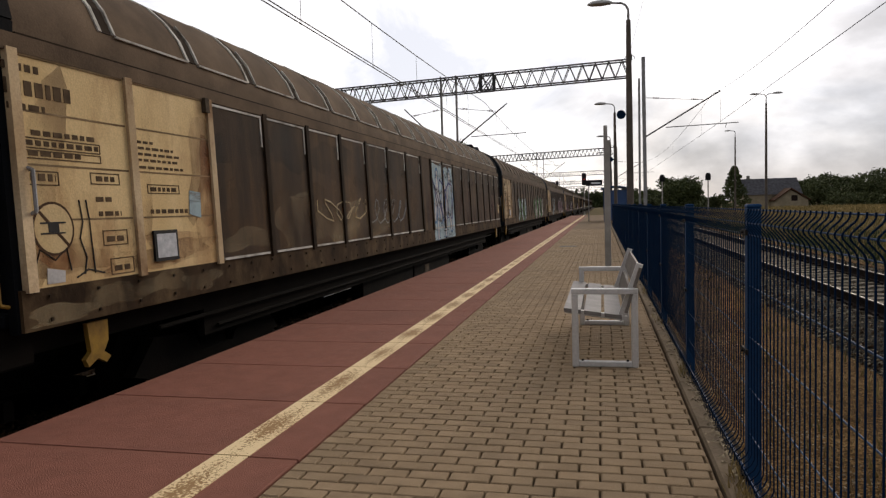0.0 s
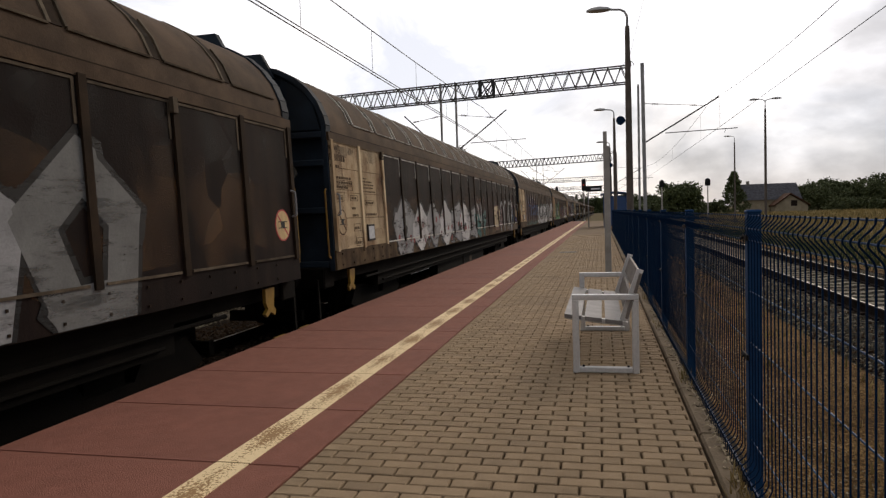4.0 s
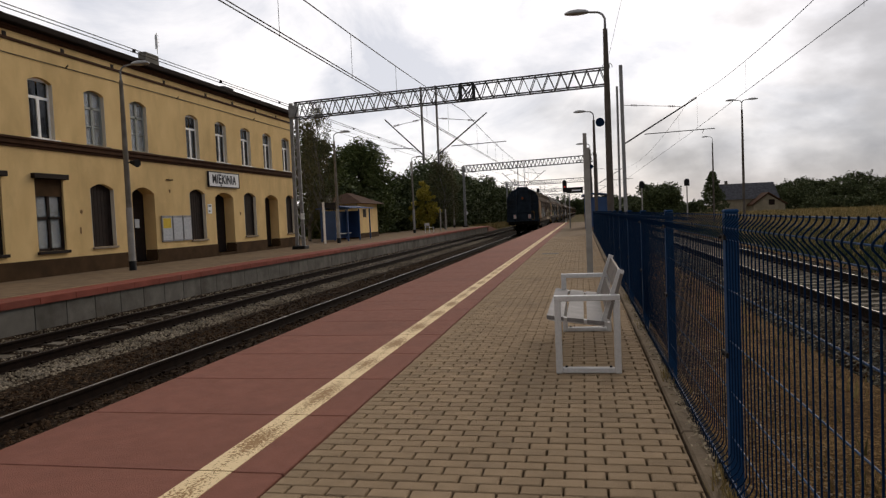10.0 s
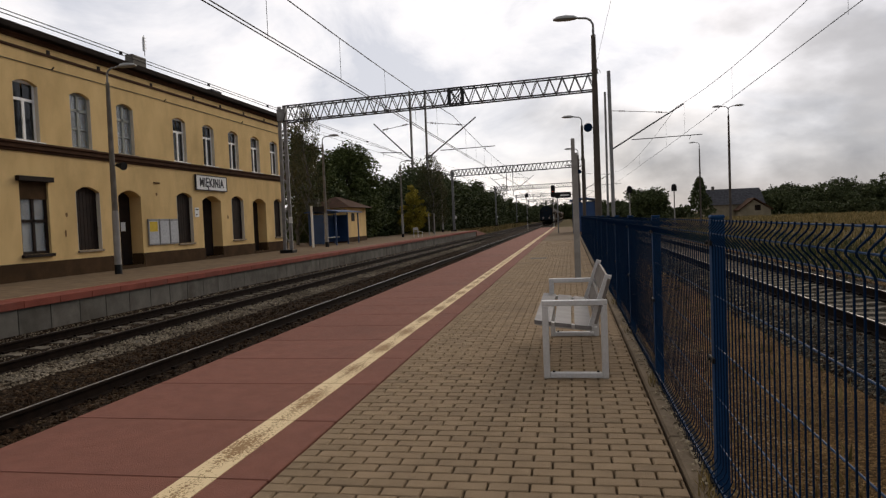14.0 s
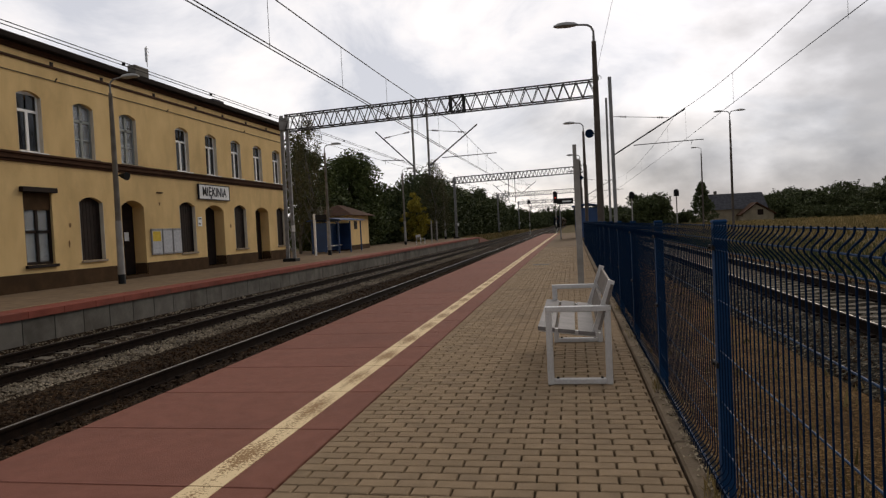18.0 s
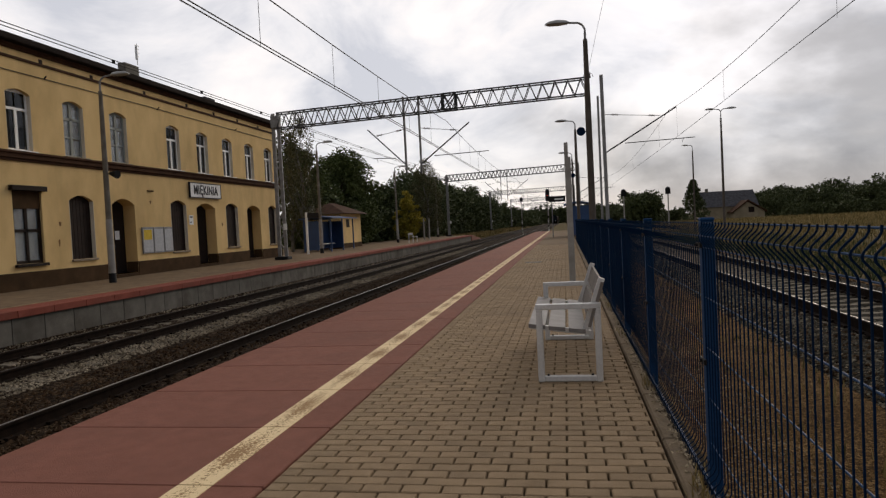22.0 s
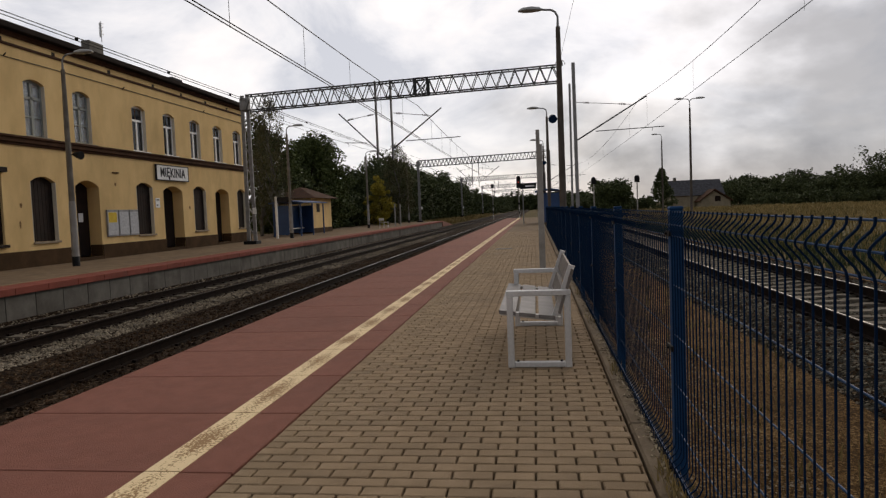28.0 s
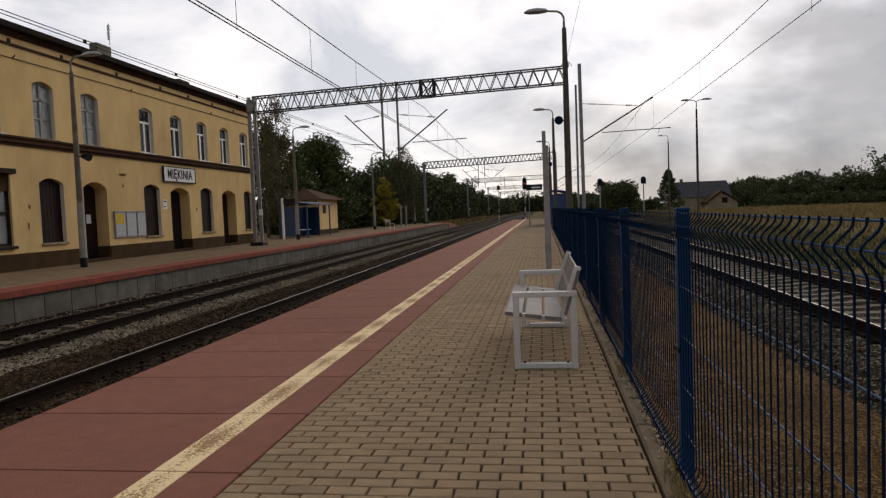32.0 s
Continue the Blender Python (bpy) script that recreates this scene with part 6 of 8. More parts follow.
def side_poly(m, pts, t0, t1):
    """A flat shape of (y, z) pairs on the body side."""
    n = len(pts)
    t1 = coat(t1)
    cy, cz = sum(p[0] for p in pts) / n, sum(p[1] for p in pts) / n
    vs = [(sx(z) + t1, y, z) for y, z in pts] + [(sx(z) + t0, y, z) for y, z in pts] + [(sx(cz) + t1, cy, cz)]
    fs = [(i, (i + 1) % n, 2 * n) for i in range(n)] + [((i + 1) % n, i, n + i, n + (i + 1) % n) for i in range(n)]
    m.add(vs, fs)


def colour_mat(name, c, vary=0.3, soft=False):
    """Old spray paint: uneven, rubbed through to the sheet in places; soft is a thin mist of it."""
    d = tuple(v * (1 - vary) for v in c)
    m = mat(name, d, c, 3, 0.7, 0.05, stain=tuple(0.45 * v + 0.02 for v in c), stain_amt=0.6, stain_scale=1.2)
    n, l = m.node_tree.nodes, m.node_tree.links
    tc = n.new("ShaderNodeTexCoord")
    mp = n.new("ShaderNodeMapping")
    mp.inputs["Scale"].default_value = (1, 1, 0.6) if soft else (1, 0.5, 2.6)
    ns = n.new("ShaderNodeTexNoise")
    ns.inputs["Scale"].default_value, ns.inputs["Detail"].default_value, ns.inputs["Roughness"].default_value = (1.3, 5, 0.6) if soft else (2.2, 10, 0.72)
    rp_ = n.new("ShaderNodeValToRGB")
    lo, hi = (0.40, 0.68) if soft else (0.36, 0.50)
    top = 0.5 if soft else 0.95
    rp_.color_ramp.elements[0].position, rp_.color_ramp.elements[0].color = lo, (0.0 if soft else 0.25,) * 3 + (1,)
    rp_.color_ramp.elements[1].position, rp_.color_ramp.elements[1].color = hi, (top, top, top, 1)
    tr = n.new("ShaderNodeBsdfTransparent")
    mx = n.new("ShaderNodeMixShader")
    l.new(tc.outputs["Object"], mp.inputs["Vector"])
    l.new(mp.outputs["Vector"], ns.inputs["Vector"])
    l.new(ns.outputs["Fac"], rp_.inputs["Fac"])
    l.new(rp_.outputs["Color"], mx.inputs["Fac"])
    l.new(tr.outputs[0], mx.inputs[1])
    l.new(n["Principled BSDF"].outputs[0], mx.inputs[2])
    l.new(mx.outputs[0], n["Material Output"].inputs["Surface"])
    return m


PAINTS = dict(
    white=(0.60, 0.59, 0.575), grey=(0.22, 0.22, 0.21), silver=(0.34, 0.34, 0.34), black=(0.012, 0.012, 0.013), teal=(0.018, 0.15, 0.14), blue=(0.05, 0.20, 0.38),
    navy=(0.035, 0.04, 0.20), ice=(0.44, 0.56, 0.60), purple=(0.17, 0.07, 0.22), pink=(0.38, 0.17, 0.27), green=(0.05, 0.24, 0.06), lime=(0.36, 0.36, 0.05), red=(0.28, 0.025, 0.03),
    orange=(0.36, 0.12, 0.025), cream=(0.56, 0.45, 0.28), ochre=(0.20, 0.105, 0.035), sage=(0.20, 0.25, 0.22), maroon=(0.12, 0.03, 0.028), brick=(0.19, 0.050, 0.045), rust=(0.17, 0.070, 0.026), soot=(0.022, 0.016, 0.012))
SPRAY = {k: colour_mat("spray_" + k, c) for k, c in PAINTS.items()}
MIST = {k: colour_mat("mist_" + k, PAINTS[k], soft=True) for k in ("ochre", "cream", "navy", "purple", "silver", "grey", "sage", "green", "maroon", "blue", "white", "black", "orange", "rust", "soot", "teal")}


def blob(rnd, cy, cz, w, h, n=22, rough=0.13):
    """A rounded, lopsided outline like one swollen letter."""
    e = rnd.uniform(2.4, 4.5)
    ph = [rnd.uniform(0, 6.28) for _ in range(3)]
    pts = []
    for i in range(n):
        a = 2 * math.pi * i / n
        c, s = math.cos(a), math.sin(a)
        r = (abs(c) ** e + abs(s) ** e) ** (-1 / e)
        r *= 1 + rough * (math.sin(2 * a + ph[0]) * 0.5 + math.sin(3 * a + ph[1]) * 0.8 + 0.5 * math.sin(5 * a + ph[2]))
        pts.append((cy + w / 2 * r * c + 0.16 * h * s * 0.5, cz + h / 2 * r * s))
    return pts


def grow(pts, d):
    n = len(pts)
    cy, cz = sum(p[0] for p in pts) / n, sum(p[1] for p in pts) / n
    out = []
    for y, z in pts:
        L = math.hypot(y - cy, z - cz) or 1
        out.append((y + (y - cy) / L * d, z + (z - cz) / L * d))
    return out


def letter_parts(wagon, under, inner, cut, edge):
    for f, m in inner.items():
        fill = part("graffiti_fill", m, SPRAY[f], wagon, f"{f} sprayed lettering shape")
        if edge:
            part("graffiti_outline", under, SPRAY[edge], fill)
            if cut.v:
                part("graffiti_stroke", cut, SPRAY[edge], fill)


def piece(wagon, seed, y0, y1, z0, z1, fills, edge, count, back=None, hole=True, rough=0.13):
    """A spray-painted piece: swollen letter shapes with an outline, counters and strokes."""
    rnd = random.Random(seed)
    near = seed < 900
    under, inner, cut = Mesh(), {}, Mesh()
    if back:
        bk = Mesh()
        pts = []
        n = 40
        for i in range(n):
            a = 2 * math.pi * i / n
            r = 1 + 0.10 * math.sin(5 * a + seed) + 0.07 * math.sin(9 * a)
            c, s = math.cos(a), math.sin(a)
            q = (abs(c) ** 5 + abs(s) ** 5) ** (-0.2)
            pts.append(((y0 + y1) / 2 + (y1 - y0) * 0.55 * q * r * c, (z0 + z1) / 2 + (z1 - z0) * 0.54 * q * r * s))
        pts = [(y, min(max(z, 1.13), 3.05)) for y, z in pts]
        side_poly(bk, pts, 0.012, 0.0355)
        part("graffiti_cloud", bk, SPRAY[back], wagon)
    step = (y1 - y0) / count
    for i in range(count):
        cy = y0 + (i + 0.5) * step
        h = (z1 - z0) * rnd.uniform(0.82, 1.0)
        pts = blob(rnd, cy, (z0 + z1) / 2 + rnd.uniform(-0.05, 0.05), step * rnd.uniform(0.85, 1.08), h, rough=rough)
        f = fills[i % len(fills)]
        if near:
            under, inner, cut = Mesh(), {}, Mesh()
        side_poly(under, grow(pts, 0.05), 0.012, 0.037 + 0.0006 * i)
        side_poly(inner.setdefault(f, Mesh()), pts, 0.012, 0.0415 + 0.0006 * i)
        if hole:
            for _ in range(rnd.choice((1, 2))):
                hy, hz = cy + rnd.uniform(-0.18, 0.18) * step, (z0 + z1) / 2 + rnd.uniform(-0.22, 0.22) * h
                side_poly(cut, blob(rnd, hy, hz, step * rnd.uniform(0.16, 0.34), h * rnd.uniform(0.10, 0.24), 12), 0.012, 0.046 + 0.0006 * i)
        if near:
            letter_parts(wagon, under, inner, cut, edge)
    if not near:
        letter_parts(wagon, under, inner, cut, edge)


def tag(wagon, seed, y0, y1, z0, z1, col, count=5, w=0.035):
    """Thin sprayed scribbles."""
    rnd = random.Random(seed)
    m = Mesh()
    for i in range(count):
        cy = y0 + (y1 - y0) * (i + 0.5) / count
        p = (cy + rnd.uniform(-0.1, 0.1), rnd.uniform(z0, z1))
        for _ in range(4):
            q = (cy + rnd.uniform(-0.55, 0.55) * (y1 - y0) / count, rnd.uniform(z0, z1))
            d = math.hypot(q[0] - p[0], q[1] - p[1]) or 1
            ny, nz = -(q[1] - p[1]) / d * w / 2, (q[0] - p[0]) / d * w / 2
            pts = [(p[0] - ny, p[1] - nz), (q[0] - ny, q[1] - nz), (q[0] + ny, q[1] + nz), (p[0] + ny, p[1] + nz)]
            area = sum(pts[k][0] * pts[(k + 1) % 4][1] - pts[(k + 1) % 4][0] * pts[k][1] for k in range(4))
            side_poly(m, pts if area > 0 else pts[::-1], 0.012, 0.050)
            p = q
    part("graffiti_tag", m, SPRAY[col], wagon)


STROKES = [
    [((.08, 0), (.3, 1)), ((.3, 1), (.55, .2)), ((.55, .2), (.95, .85))],
    [((.1, .1), (.5, 1)), ((.5, 1), (.95, .3)), ((.95, .3), (.3, .02))],
    [((.05, .75), (.95, .95)), ((.95, .95), (.15, .45)), ((.15, .45), (.9, .0))],
    [((.25, 0), (.08, .65)), ((.08, .65), (.5, 1)), ((.5, 1), (.92, .65)), ((.92, .65), (.75, 0)), ((.75, 0), (.25, 0))],
    [((.0, .25), (.5, .98)), ((.5, .98), (1.0, .25)), ((.5, .9), (.45, -.05))],
    [((.08, .5), (.5, 1)), ((.5, 1), (.95, .55)), ((.95, .55), (.5, 0)), ((.5, 0), (.08, .5))],
    [((.12, 1), (.3, .08)), ((.3, .08), (.85, .2)), ((.85, .2), (.72, 1.05))],
]


def stroke(p, q, w, ext):
    d = math.hypot(q[0] - p[0], q[1] - p[1]) or 1
    uy, uz = (q[0] - p[0]) / d, (q[1] - p[1]) / d
    p, q = (p[0] - uy * ext, p[1] - uz * ext), (q[0] + uy * ext, q[1] + uz * ext)
    pts = [(p[0] + uz * w * 0.5, p[1] - uy * w * 0.5), (q[0] + uz * w * 0.42, q[1] - uy * w * 0.42), (q[0] + uy * w * 0.25, q[1] + uz * w * 0.25),
           (q[0] - uz * w * 0.5, q[1] + uy * w * 0.5), (p[0] - uz * w * 0.42, p[1] + uy * w * 0.42), (p[0] - uy * w * 0.2, p[1] - uz * w * 0.2)]
    return [(y, min(max(z, 1.13), 2.97)) for y, z in pts]


def letters(wagon, seed, y0, y1, z0, z1, fills, edge, count, thick=0.3, rim=0.06):
    """Angular sprayed letter forms, each built of thick strokes with an outline."""
    rnd = random.Random(seed)
    step = (y1 - y0) / count
    for i in range(count):
        form = rnd.choice(STROKES)
        a, h = y0 + i * step, (z1 - z0) * rnd.uniform(0.85, 1.05)
        zb, lean, w = z0 + rnd.uniform(-0.06, 0.06), rnd.uniform(-0.12, 0.2), step * thick * rnd.uniform(0.85, 1.15)
        fill, under = Mesh(), Mesh()
        at = lambda p: (a + step * (0.04 + 0.92 * p[0]) + lean * h * p[1] * 0.5, zb + h * p[1])
        for k, (p, q) in enumerate(form):
            p, q = at((p[0] + rnd.uniform(-.05, .05), p[1] + rnd.uniform(-.05, .05))), at((q[0] + rnd.uniform(-.05, .05), q[1] + rnd.uniform(-.05, .05)))
            side_poly(under, stroke(p, q, w + 2 * rim, rim + w * 0.2), 0.012, 0.037 + 0.0004 * (i % 3) + 0.0003 * k)
            side_poly(fill, stroke(p, q, w, w * 0.2), 0.012, 0.0405 + 0.0012 * (i % 3) + 0.0003 * k)
        c = fills[i % len(fills)]
        body = part("graffiti_letter", fill, SPRAY[c], wagon, f"{c} sprayed lettering shape")
        if edge:
            part("graffiti_outline", under, SPRAY[edge], body)


def mist(wagon, seed, y0, y1, z0, z1, col, count=5):
    """Thin overspray that lets the sheet show through."""
    rnd = random.Random(seed)
    step = (y1 - y0) / count
    for i in range(count):
        m = Mesh()
        pts = blob(rnd, y0 + (i + 0.5) * step, (z0 + z1) / 2 + rnd.uniform(-0.08, 0.08), step * rnd.uniform(0.9, 1.25), (z1 - z0) * rnd.uniform(0.7, 1.05), 20, 0.25)
        side_poly(m, [(y, min(max(z, 1.14), 2.97)) for y, z in pts], 0.012, 0.0325 + 0.0005 * (i % 2) + 0.0011 * (seed % 5))
        part("overspray", m, MIST[col], wagon, f"thin {col} overspray")


def repaint(wagon, old, fresh):
    """Gives one wagon's sheets another coat."""
    for ob_ in list(wagon.children_recursive):
        if ob_.type == "MESH" and ob_.data.materials and ob_.data.materials[0] == old:
            ob_.data = ob_.data.copy()
            ob_.data.materials[0] = fresh


def panels_fill(wagon, idx, z0, z1, cols, seed):
    """Paint that covers whole panels between the ribs."""
    rnd = random.Random(seed)
    for n, i in enumerate(idx):
        c = cols[n % len(cols)]
        m = Mesh()
        top = z1 + rnd.uniform(-0.08, 0.08)
        a, b = RIBS[i] + 0.07, RIBS[i + 1] - 0.07
        pts = [(a, z0), (b, z0)] + [(b + (a - b) * k / 7, top + rnd.uniform(-0.06, 0.06)) for k in range(8)]
        side_poly(m, pts, 0.012, 0.0335)
        part("graffiti_fill", m, SPRAY[c], wagon, f"{c} paint sprayed over the side panels")


def sprayed(wagon, text, y, z, size, squeeze, col, out=0.056):
    """Readable sprayed letters, flat on the body side."""
    m = Matrix.Translation((sx(z) + coat(out), y, z)) @ Matrix.Rotation(-0.0375, 4, "Y") @ FACE_X
    lettering(text, size, m, SPRAY[col], wagon, depth=0.003, squeeze=squeeze, bold=0.035 if size > 0.8 else 0.008)


def wagon_base():
    w = thing("covered_wagon", pose(TRACK_1, 0, RAIL_Z), "grimy brown sliding-wall freight wagon covered in graffiti", "freight wagon", "train of covered wagons")
    # body core and roof
    core = Mesh().extrude([(1.45, 1.12), (1.375, 3.10), (-1.375, 3.10), (-1.45, 1.12)], "y", 0.16, WL - 0.16)
    part("body", core, M_WAGON, w, "soot-brown steel body")
    part("roof", Mesh().extrude(ROOFP, "y", 0.165, WL - 0.165), M_WROOF, w, "arched grime-grey roof", smooth=True)
    # side panels, seen side
    for i in range(len(RIBS) - 1):
        a, b = RIBS[i] + 0.045, RIBS[i + 1] - 0.045
        m = Mesh()
        side_box(m, a, b, 1.40, 2.98, -0.01, 0.028)
        part("side_panel", m, M_CREAM if i < 2 else M_WAGON, w, "rust-streaked cream sheet panel" if i < 2 else "soot-brown sheet panel")
    for i in (0, 1):
        a, b = RIBS[i] + 0.06, RIBS[i + 1] - 0.06
        for z in (1.86, 2.24, 2.60):
            m = Mesh()
            side_box(m, a, b, z - 0.007, z + 0.007, 0.02, 0.0305)
            part("panel_seam", m, M_CREAM_S, w)
        m = Mesh()
        side_box(m, a, b, 2.965, 2.985, 0.02, 0.036)
        part("panel_seam", m, M_CREAM_S, w)
    m = Mesh()
    side_box(m, 0.02, WL - 0.02, 1.12, 1.40, -0.01, 0.027)
    part("side_sill", m, M_WSILL, w, "dusty lower sill")
    m = Mesh()
    side_box(m, 0.02, WL - 0.02, 2.98, 3.10, -0.01, 0.040)
    part("top_rail", m, M_WROOF, w)
    for i, y in enumerate(RIBS):
        m = Mesh()
        wd_ = 0.085 if i not in (9, 10) else 0.10
        side_box(m, y - wd_ / 2, y + wd_ / 2, 1.38, 3.0, -0.01, 0.054)
        part("side_rib", m, M_WRIB if i not in (0, 1, 2) else M_CREAM_R, w)
    for i in range(2, len(RIBS) - 1):
        if i == 9:
            continue
        m = Mesh()
        a, b = RIBS[i] + 0.07, RIBS[i + 1] - 0.07
        side_box(m, a, b, 2.945, 2.968, 0.02, 0.036)
        side_box(m, b - 0.03, b, 2.62, 2.945, 0.02, 0.036)
        part("panel_edging", m, M_WEDGE, w, "worn pale panel edges")
        m = Mesh()
        side_box(m, a + 0.02, b - 0.02, 1.405, 1.428, 0.02, 0.044)
        part("panel_edging", m, M_WEDGE, w)
    # roof channels with worn edges
    for i, y in enumerate(RIBS):
        if i in (0, len(RIBS) - 1):
            continue
        y -= 0.12
        rb, ed = Mesh(), Mesh()
        for (xa, za), (xb, zb) in zip(ROOFP[2:-3], ROOFP[3:-2]):
            rb.bar((xa, y, za - 0.002), (xb, y, zb - 0.002), 0.10, 0.016)
        part("roof_rib", rb, M_WRIB, w)
        for (xa, za), (xb, zb) in zip(ROOFP[2:7], ROOFP[3:8]):
            ed.bar((xa + 0.006, y - 0.075, za), (xb + 0.006, y - 0.075, zb), 0.036, 0.016)
        part("rib_edge", ed, M_WEDGE, w)
        ed = Mesh()
        for (xa, za), (xb, zb) in zip(ROOFP[2:4], ROOFP[3:5]):
            ed.bar((xa + 0.006, y + 0.085, za + 0.008), (xb + 0.006, y + 0.085, zb + 0.008), 0.024, 0.022)
        part("rib_edge", ed, M_WEDGE, w)
    ln_ = Mesh()
    for i, (a, b) in enumerate(zip(RIBS[1:-1], RIBS[2:])):
        ln_.bar((1.372, a - 0.03, 3.325), (1.372, b - 0.21, 3.325), 0.020, 0.018)
    part("roof_seam", ln_, M_WEDGE, w, "worn pale seam along the roof edge")
    part("roof_gutter", Mesh().bar((1.412, 0.16, 3.10), (1.412, WL - 0.16, 3.10), 0.03, 0.03), M_WRIB, w)
    # ends
    for e, s in ((0.0, 1), (WL, -1)):
        pr = [(sx(1.12) - 0.02, 1.12), (1.38, 3.08)] + ROOFP[1:-1] + [(-1.38, 3.08), (-sx(1.12) + 0.02, 1.12)]
        end = part("end_wall", Mesh().extrude([(x * 0.985, z - 0.02) for x, z in pr], "y", e + 0.09 * s, e + 0.155 * s), M_WEND, w, "dark blue-black end wall")
        rim = Mesh()
        for (xa, za), (xb, zb) in zip(pr, pr[1:]):
            rim.bar((xa * 0.99, e + 0.08 * s, za - 0.01), (xb * 0.99, e + 0.08 * s, zb - 0.01), 0.17, 0.07)
        part("end_rim", rim, M_WEND, end)
        for x0, x1, z in ((-1.34, -0.74, 3.06), (-1.36, -0.76, 2.60), (-1.38, -0.78, 1.98), (0.74, 1.34, 3.06), (0.76, 1.36, 2.66), (0.78, 1.38, 1.98), (-0.62, 0.62, 3.06), (-0.62, 0.62, 1.98), (-1.38, 1.38, 1.20)):
            part("end_stiffener", Mesh().box(x0, x1, e - 0.03 * s, e + 0.10 * s, z - 0.045, z + 0.045, 0.012), M_WEND, end)
        for x in (-1, 1):
            st_ = Mesh().bar((x * 0.70, e + 0.01 * s, 1.15), (x * 0.60, e + 0.01 * s, 3.86), 0.17, 0.20, up=(0, 1, 0))
            part("end_pillar", st_, M_WEND, end)
            part("slanted_strut", Mesh().bar((x * 0.62, e - 0.05 * s, 3.30), (x * 0.32, e - 0.05 * s, 3.90), 0.035, 0.035), M_WEND, end)
            part("slanted_strut", Mesh().bar((x * 0.78, e - 0.05 * s, 2.55), (x * 0.94, e - 0.05 * s, 2.10), 0.035, 0.035), M_WEND, end)
            part("corner_gusset", Mesh().extrude([(x * 0.80, 3.14), (x * 1.30, 3.14), (x * 1.20, 3.50), (x * 1.04, 3.70), (x * 0.80, 3.86)], "y", e + 0.05 * s, e + 0.10 * s), M_WEND, end)
        part("top_plate", Mesh().extrude([(-0.66, 3.90), (0.66, 3.90), (0.47, 4.25), (-0.47, 4.25)], "y", e - 0.05 * s, e + 0.04 * s), M_WEND, end)
        part("headstock", Mesh().box(-1.35, 1.35, e - 0.12 * s, e + 0.25 * s, 0.86, 1.16, 0.02), M_UNDER, w)
        for x in (-0.875, 0.875):
            bf = Mesh()
            bf.tube((x, e - 0.10 * s, 1.0), (x, e - 0.42 * s, 1.0), 0.11, 0.10, 12)
            bf.tube((x, e - 0.40 * s, 1.0), (x, e - 0.74 * s, 1.0), 0.065, 0.065, 10)
            bf.extrude([(x + 0.22 * math.cos(k * math.pi / 8), 1.0 + 0.18 * math.sin(k * math.pi / 8)) for k in range(16)], "y", e - 0.745 * s, e - 0.70 * s)
            part("buffer", bf, M_UNDER, w)
        part("coupling", Mesh().bar((0, e - 0.1 * s, 0.98), (0, e - 0.72 * s, 0.92), 0.09, 0.09).tube((0, e - 0.66 * s, 0.95), (0, e - 0.66 * s, 0.62), 0.05, 0.05, 6), M_UNDER, w)
        hr_ = Mesh()
        hr_.path([(0.72, e - 0.02 * s, 2.05), (0.95, e - 0.16 * s, 2.05), (0.98, e - 0.16 * s, 1.95), (1.0, e - 0.16 * s, 1.4), (0.98, e - 0.14 * s, 1.32), (0.8, e - 0.02 * s, 1.30)], 0.016, 6)
        part("handrail", hr_, M_YELLOW, w, "yellow bent handrail")
        hr2 = Mesh().path([(1.38, e - 0.02 * s, 2.28), (1.40, e - 0.10 * s, 2.26), (1.43, e - 0.10 * s, 1.32), (1.42, e - 0.02 * s, 1.30)], 0.014, 6)
        part("handrail", hr2, M_YELLOW, w, "yellow corner handrail")
        hr3 = Mesh().path([(1.46, e + 0.14 * s, 2.22), (1.52, e + 0.14 * s, 2.20), (1.53, e + 0.14 * s, 1.92), (1.47, e + 0.14 * s, 1.90)], 0.014, 6)
        part("handrail", hr3, M_GALV, w)
        stp = Mesh().bar((1.28, e - 0.20 * s, 1.0), (1.30, e - 0.20 * s, 0.32), 0.05, 0.02).box(1.02, 1.42, e - 0.38 * s, e - 0.06 * s, 0.29, 0.33)
        part("shunter_step", stp, M_UNDER, w)
        part("step_tread", Mesh().box(1.03, 1.41, e - 0.37 * s, e - 0.07 * s, 0.332, 0.345), M_YELLOW, w, "yellow step tread")
        hk = Mesh()
        hk.extrude([(e + 0.64 * s, 1.08), (e + 0.86 * s, 1.08), (e + 0.86 * s, 0.92), (e + 0.81 * s, 0.84), (e + 0.88 * s, 0.79), (e + 0.83 * s, 0.75), (e + 0.74 * s, 0.80), (e + 0.64 * s, 0.75), (e + 0.61 * s, 0.81), (e + 0.67 * s, 0.86)][::(1 if s > 0 else -1)], "x", 1.40, 1.44)
        part("lashing_hook", hk, M_YELLOW, w, "yellow lashing hook")
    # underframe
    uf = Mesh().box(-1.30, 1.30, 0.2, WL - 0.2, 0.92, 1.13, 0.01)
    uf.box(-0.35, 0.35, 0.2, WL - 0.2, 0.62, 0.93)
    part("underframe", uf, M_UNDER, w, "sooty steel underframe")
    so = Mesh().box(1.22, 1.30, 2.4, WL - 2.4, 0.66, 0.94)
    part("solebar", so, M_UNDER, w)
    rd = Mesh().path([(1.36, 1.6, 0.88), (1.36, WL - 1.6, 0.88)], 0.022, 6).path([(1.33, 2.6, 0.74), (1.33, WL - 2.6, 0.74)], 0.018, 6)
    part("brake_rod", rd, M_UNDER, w)
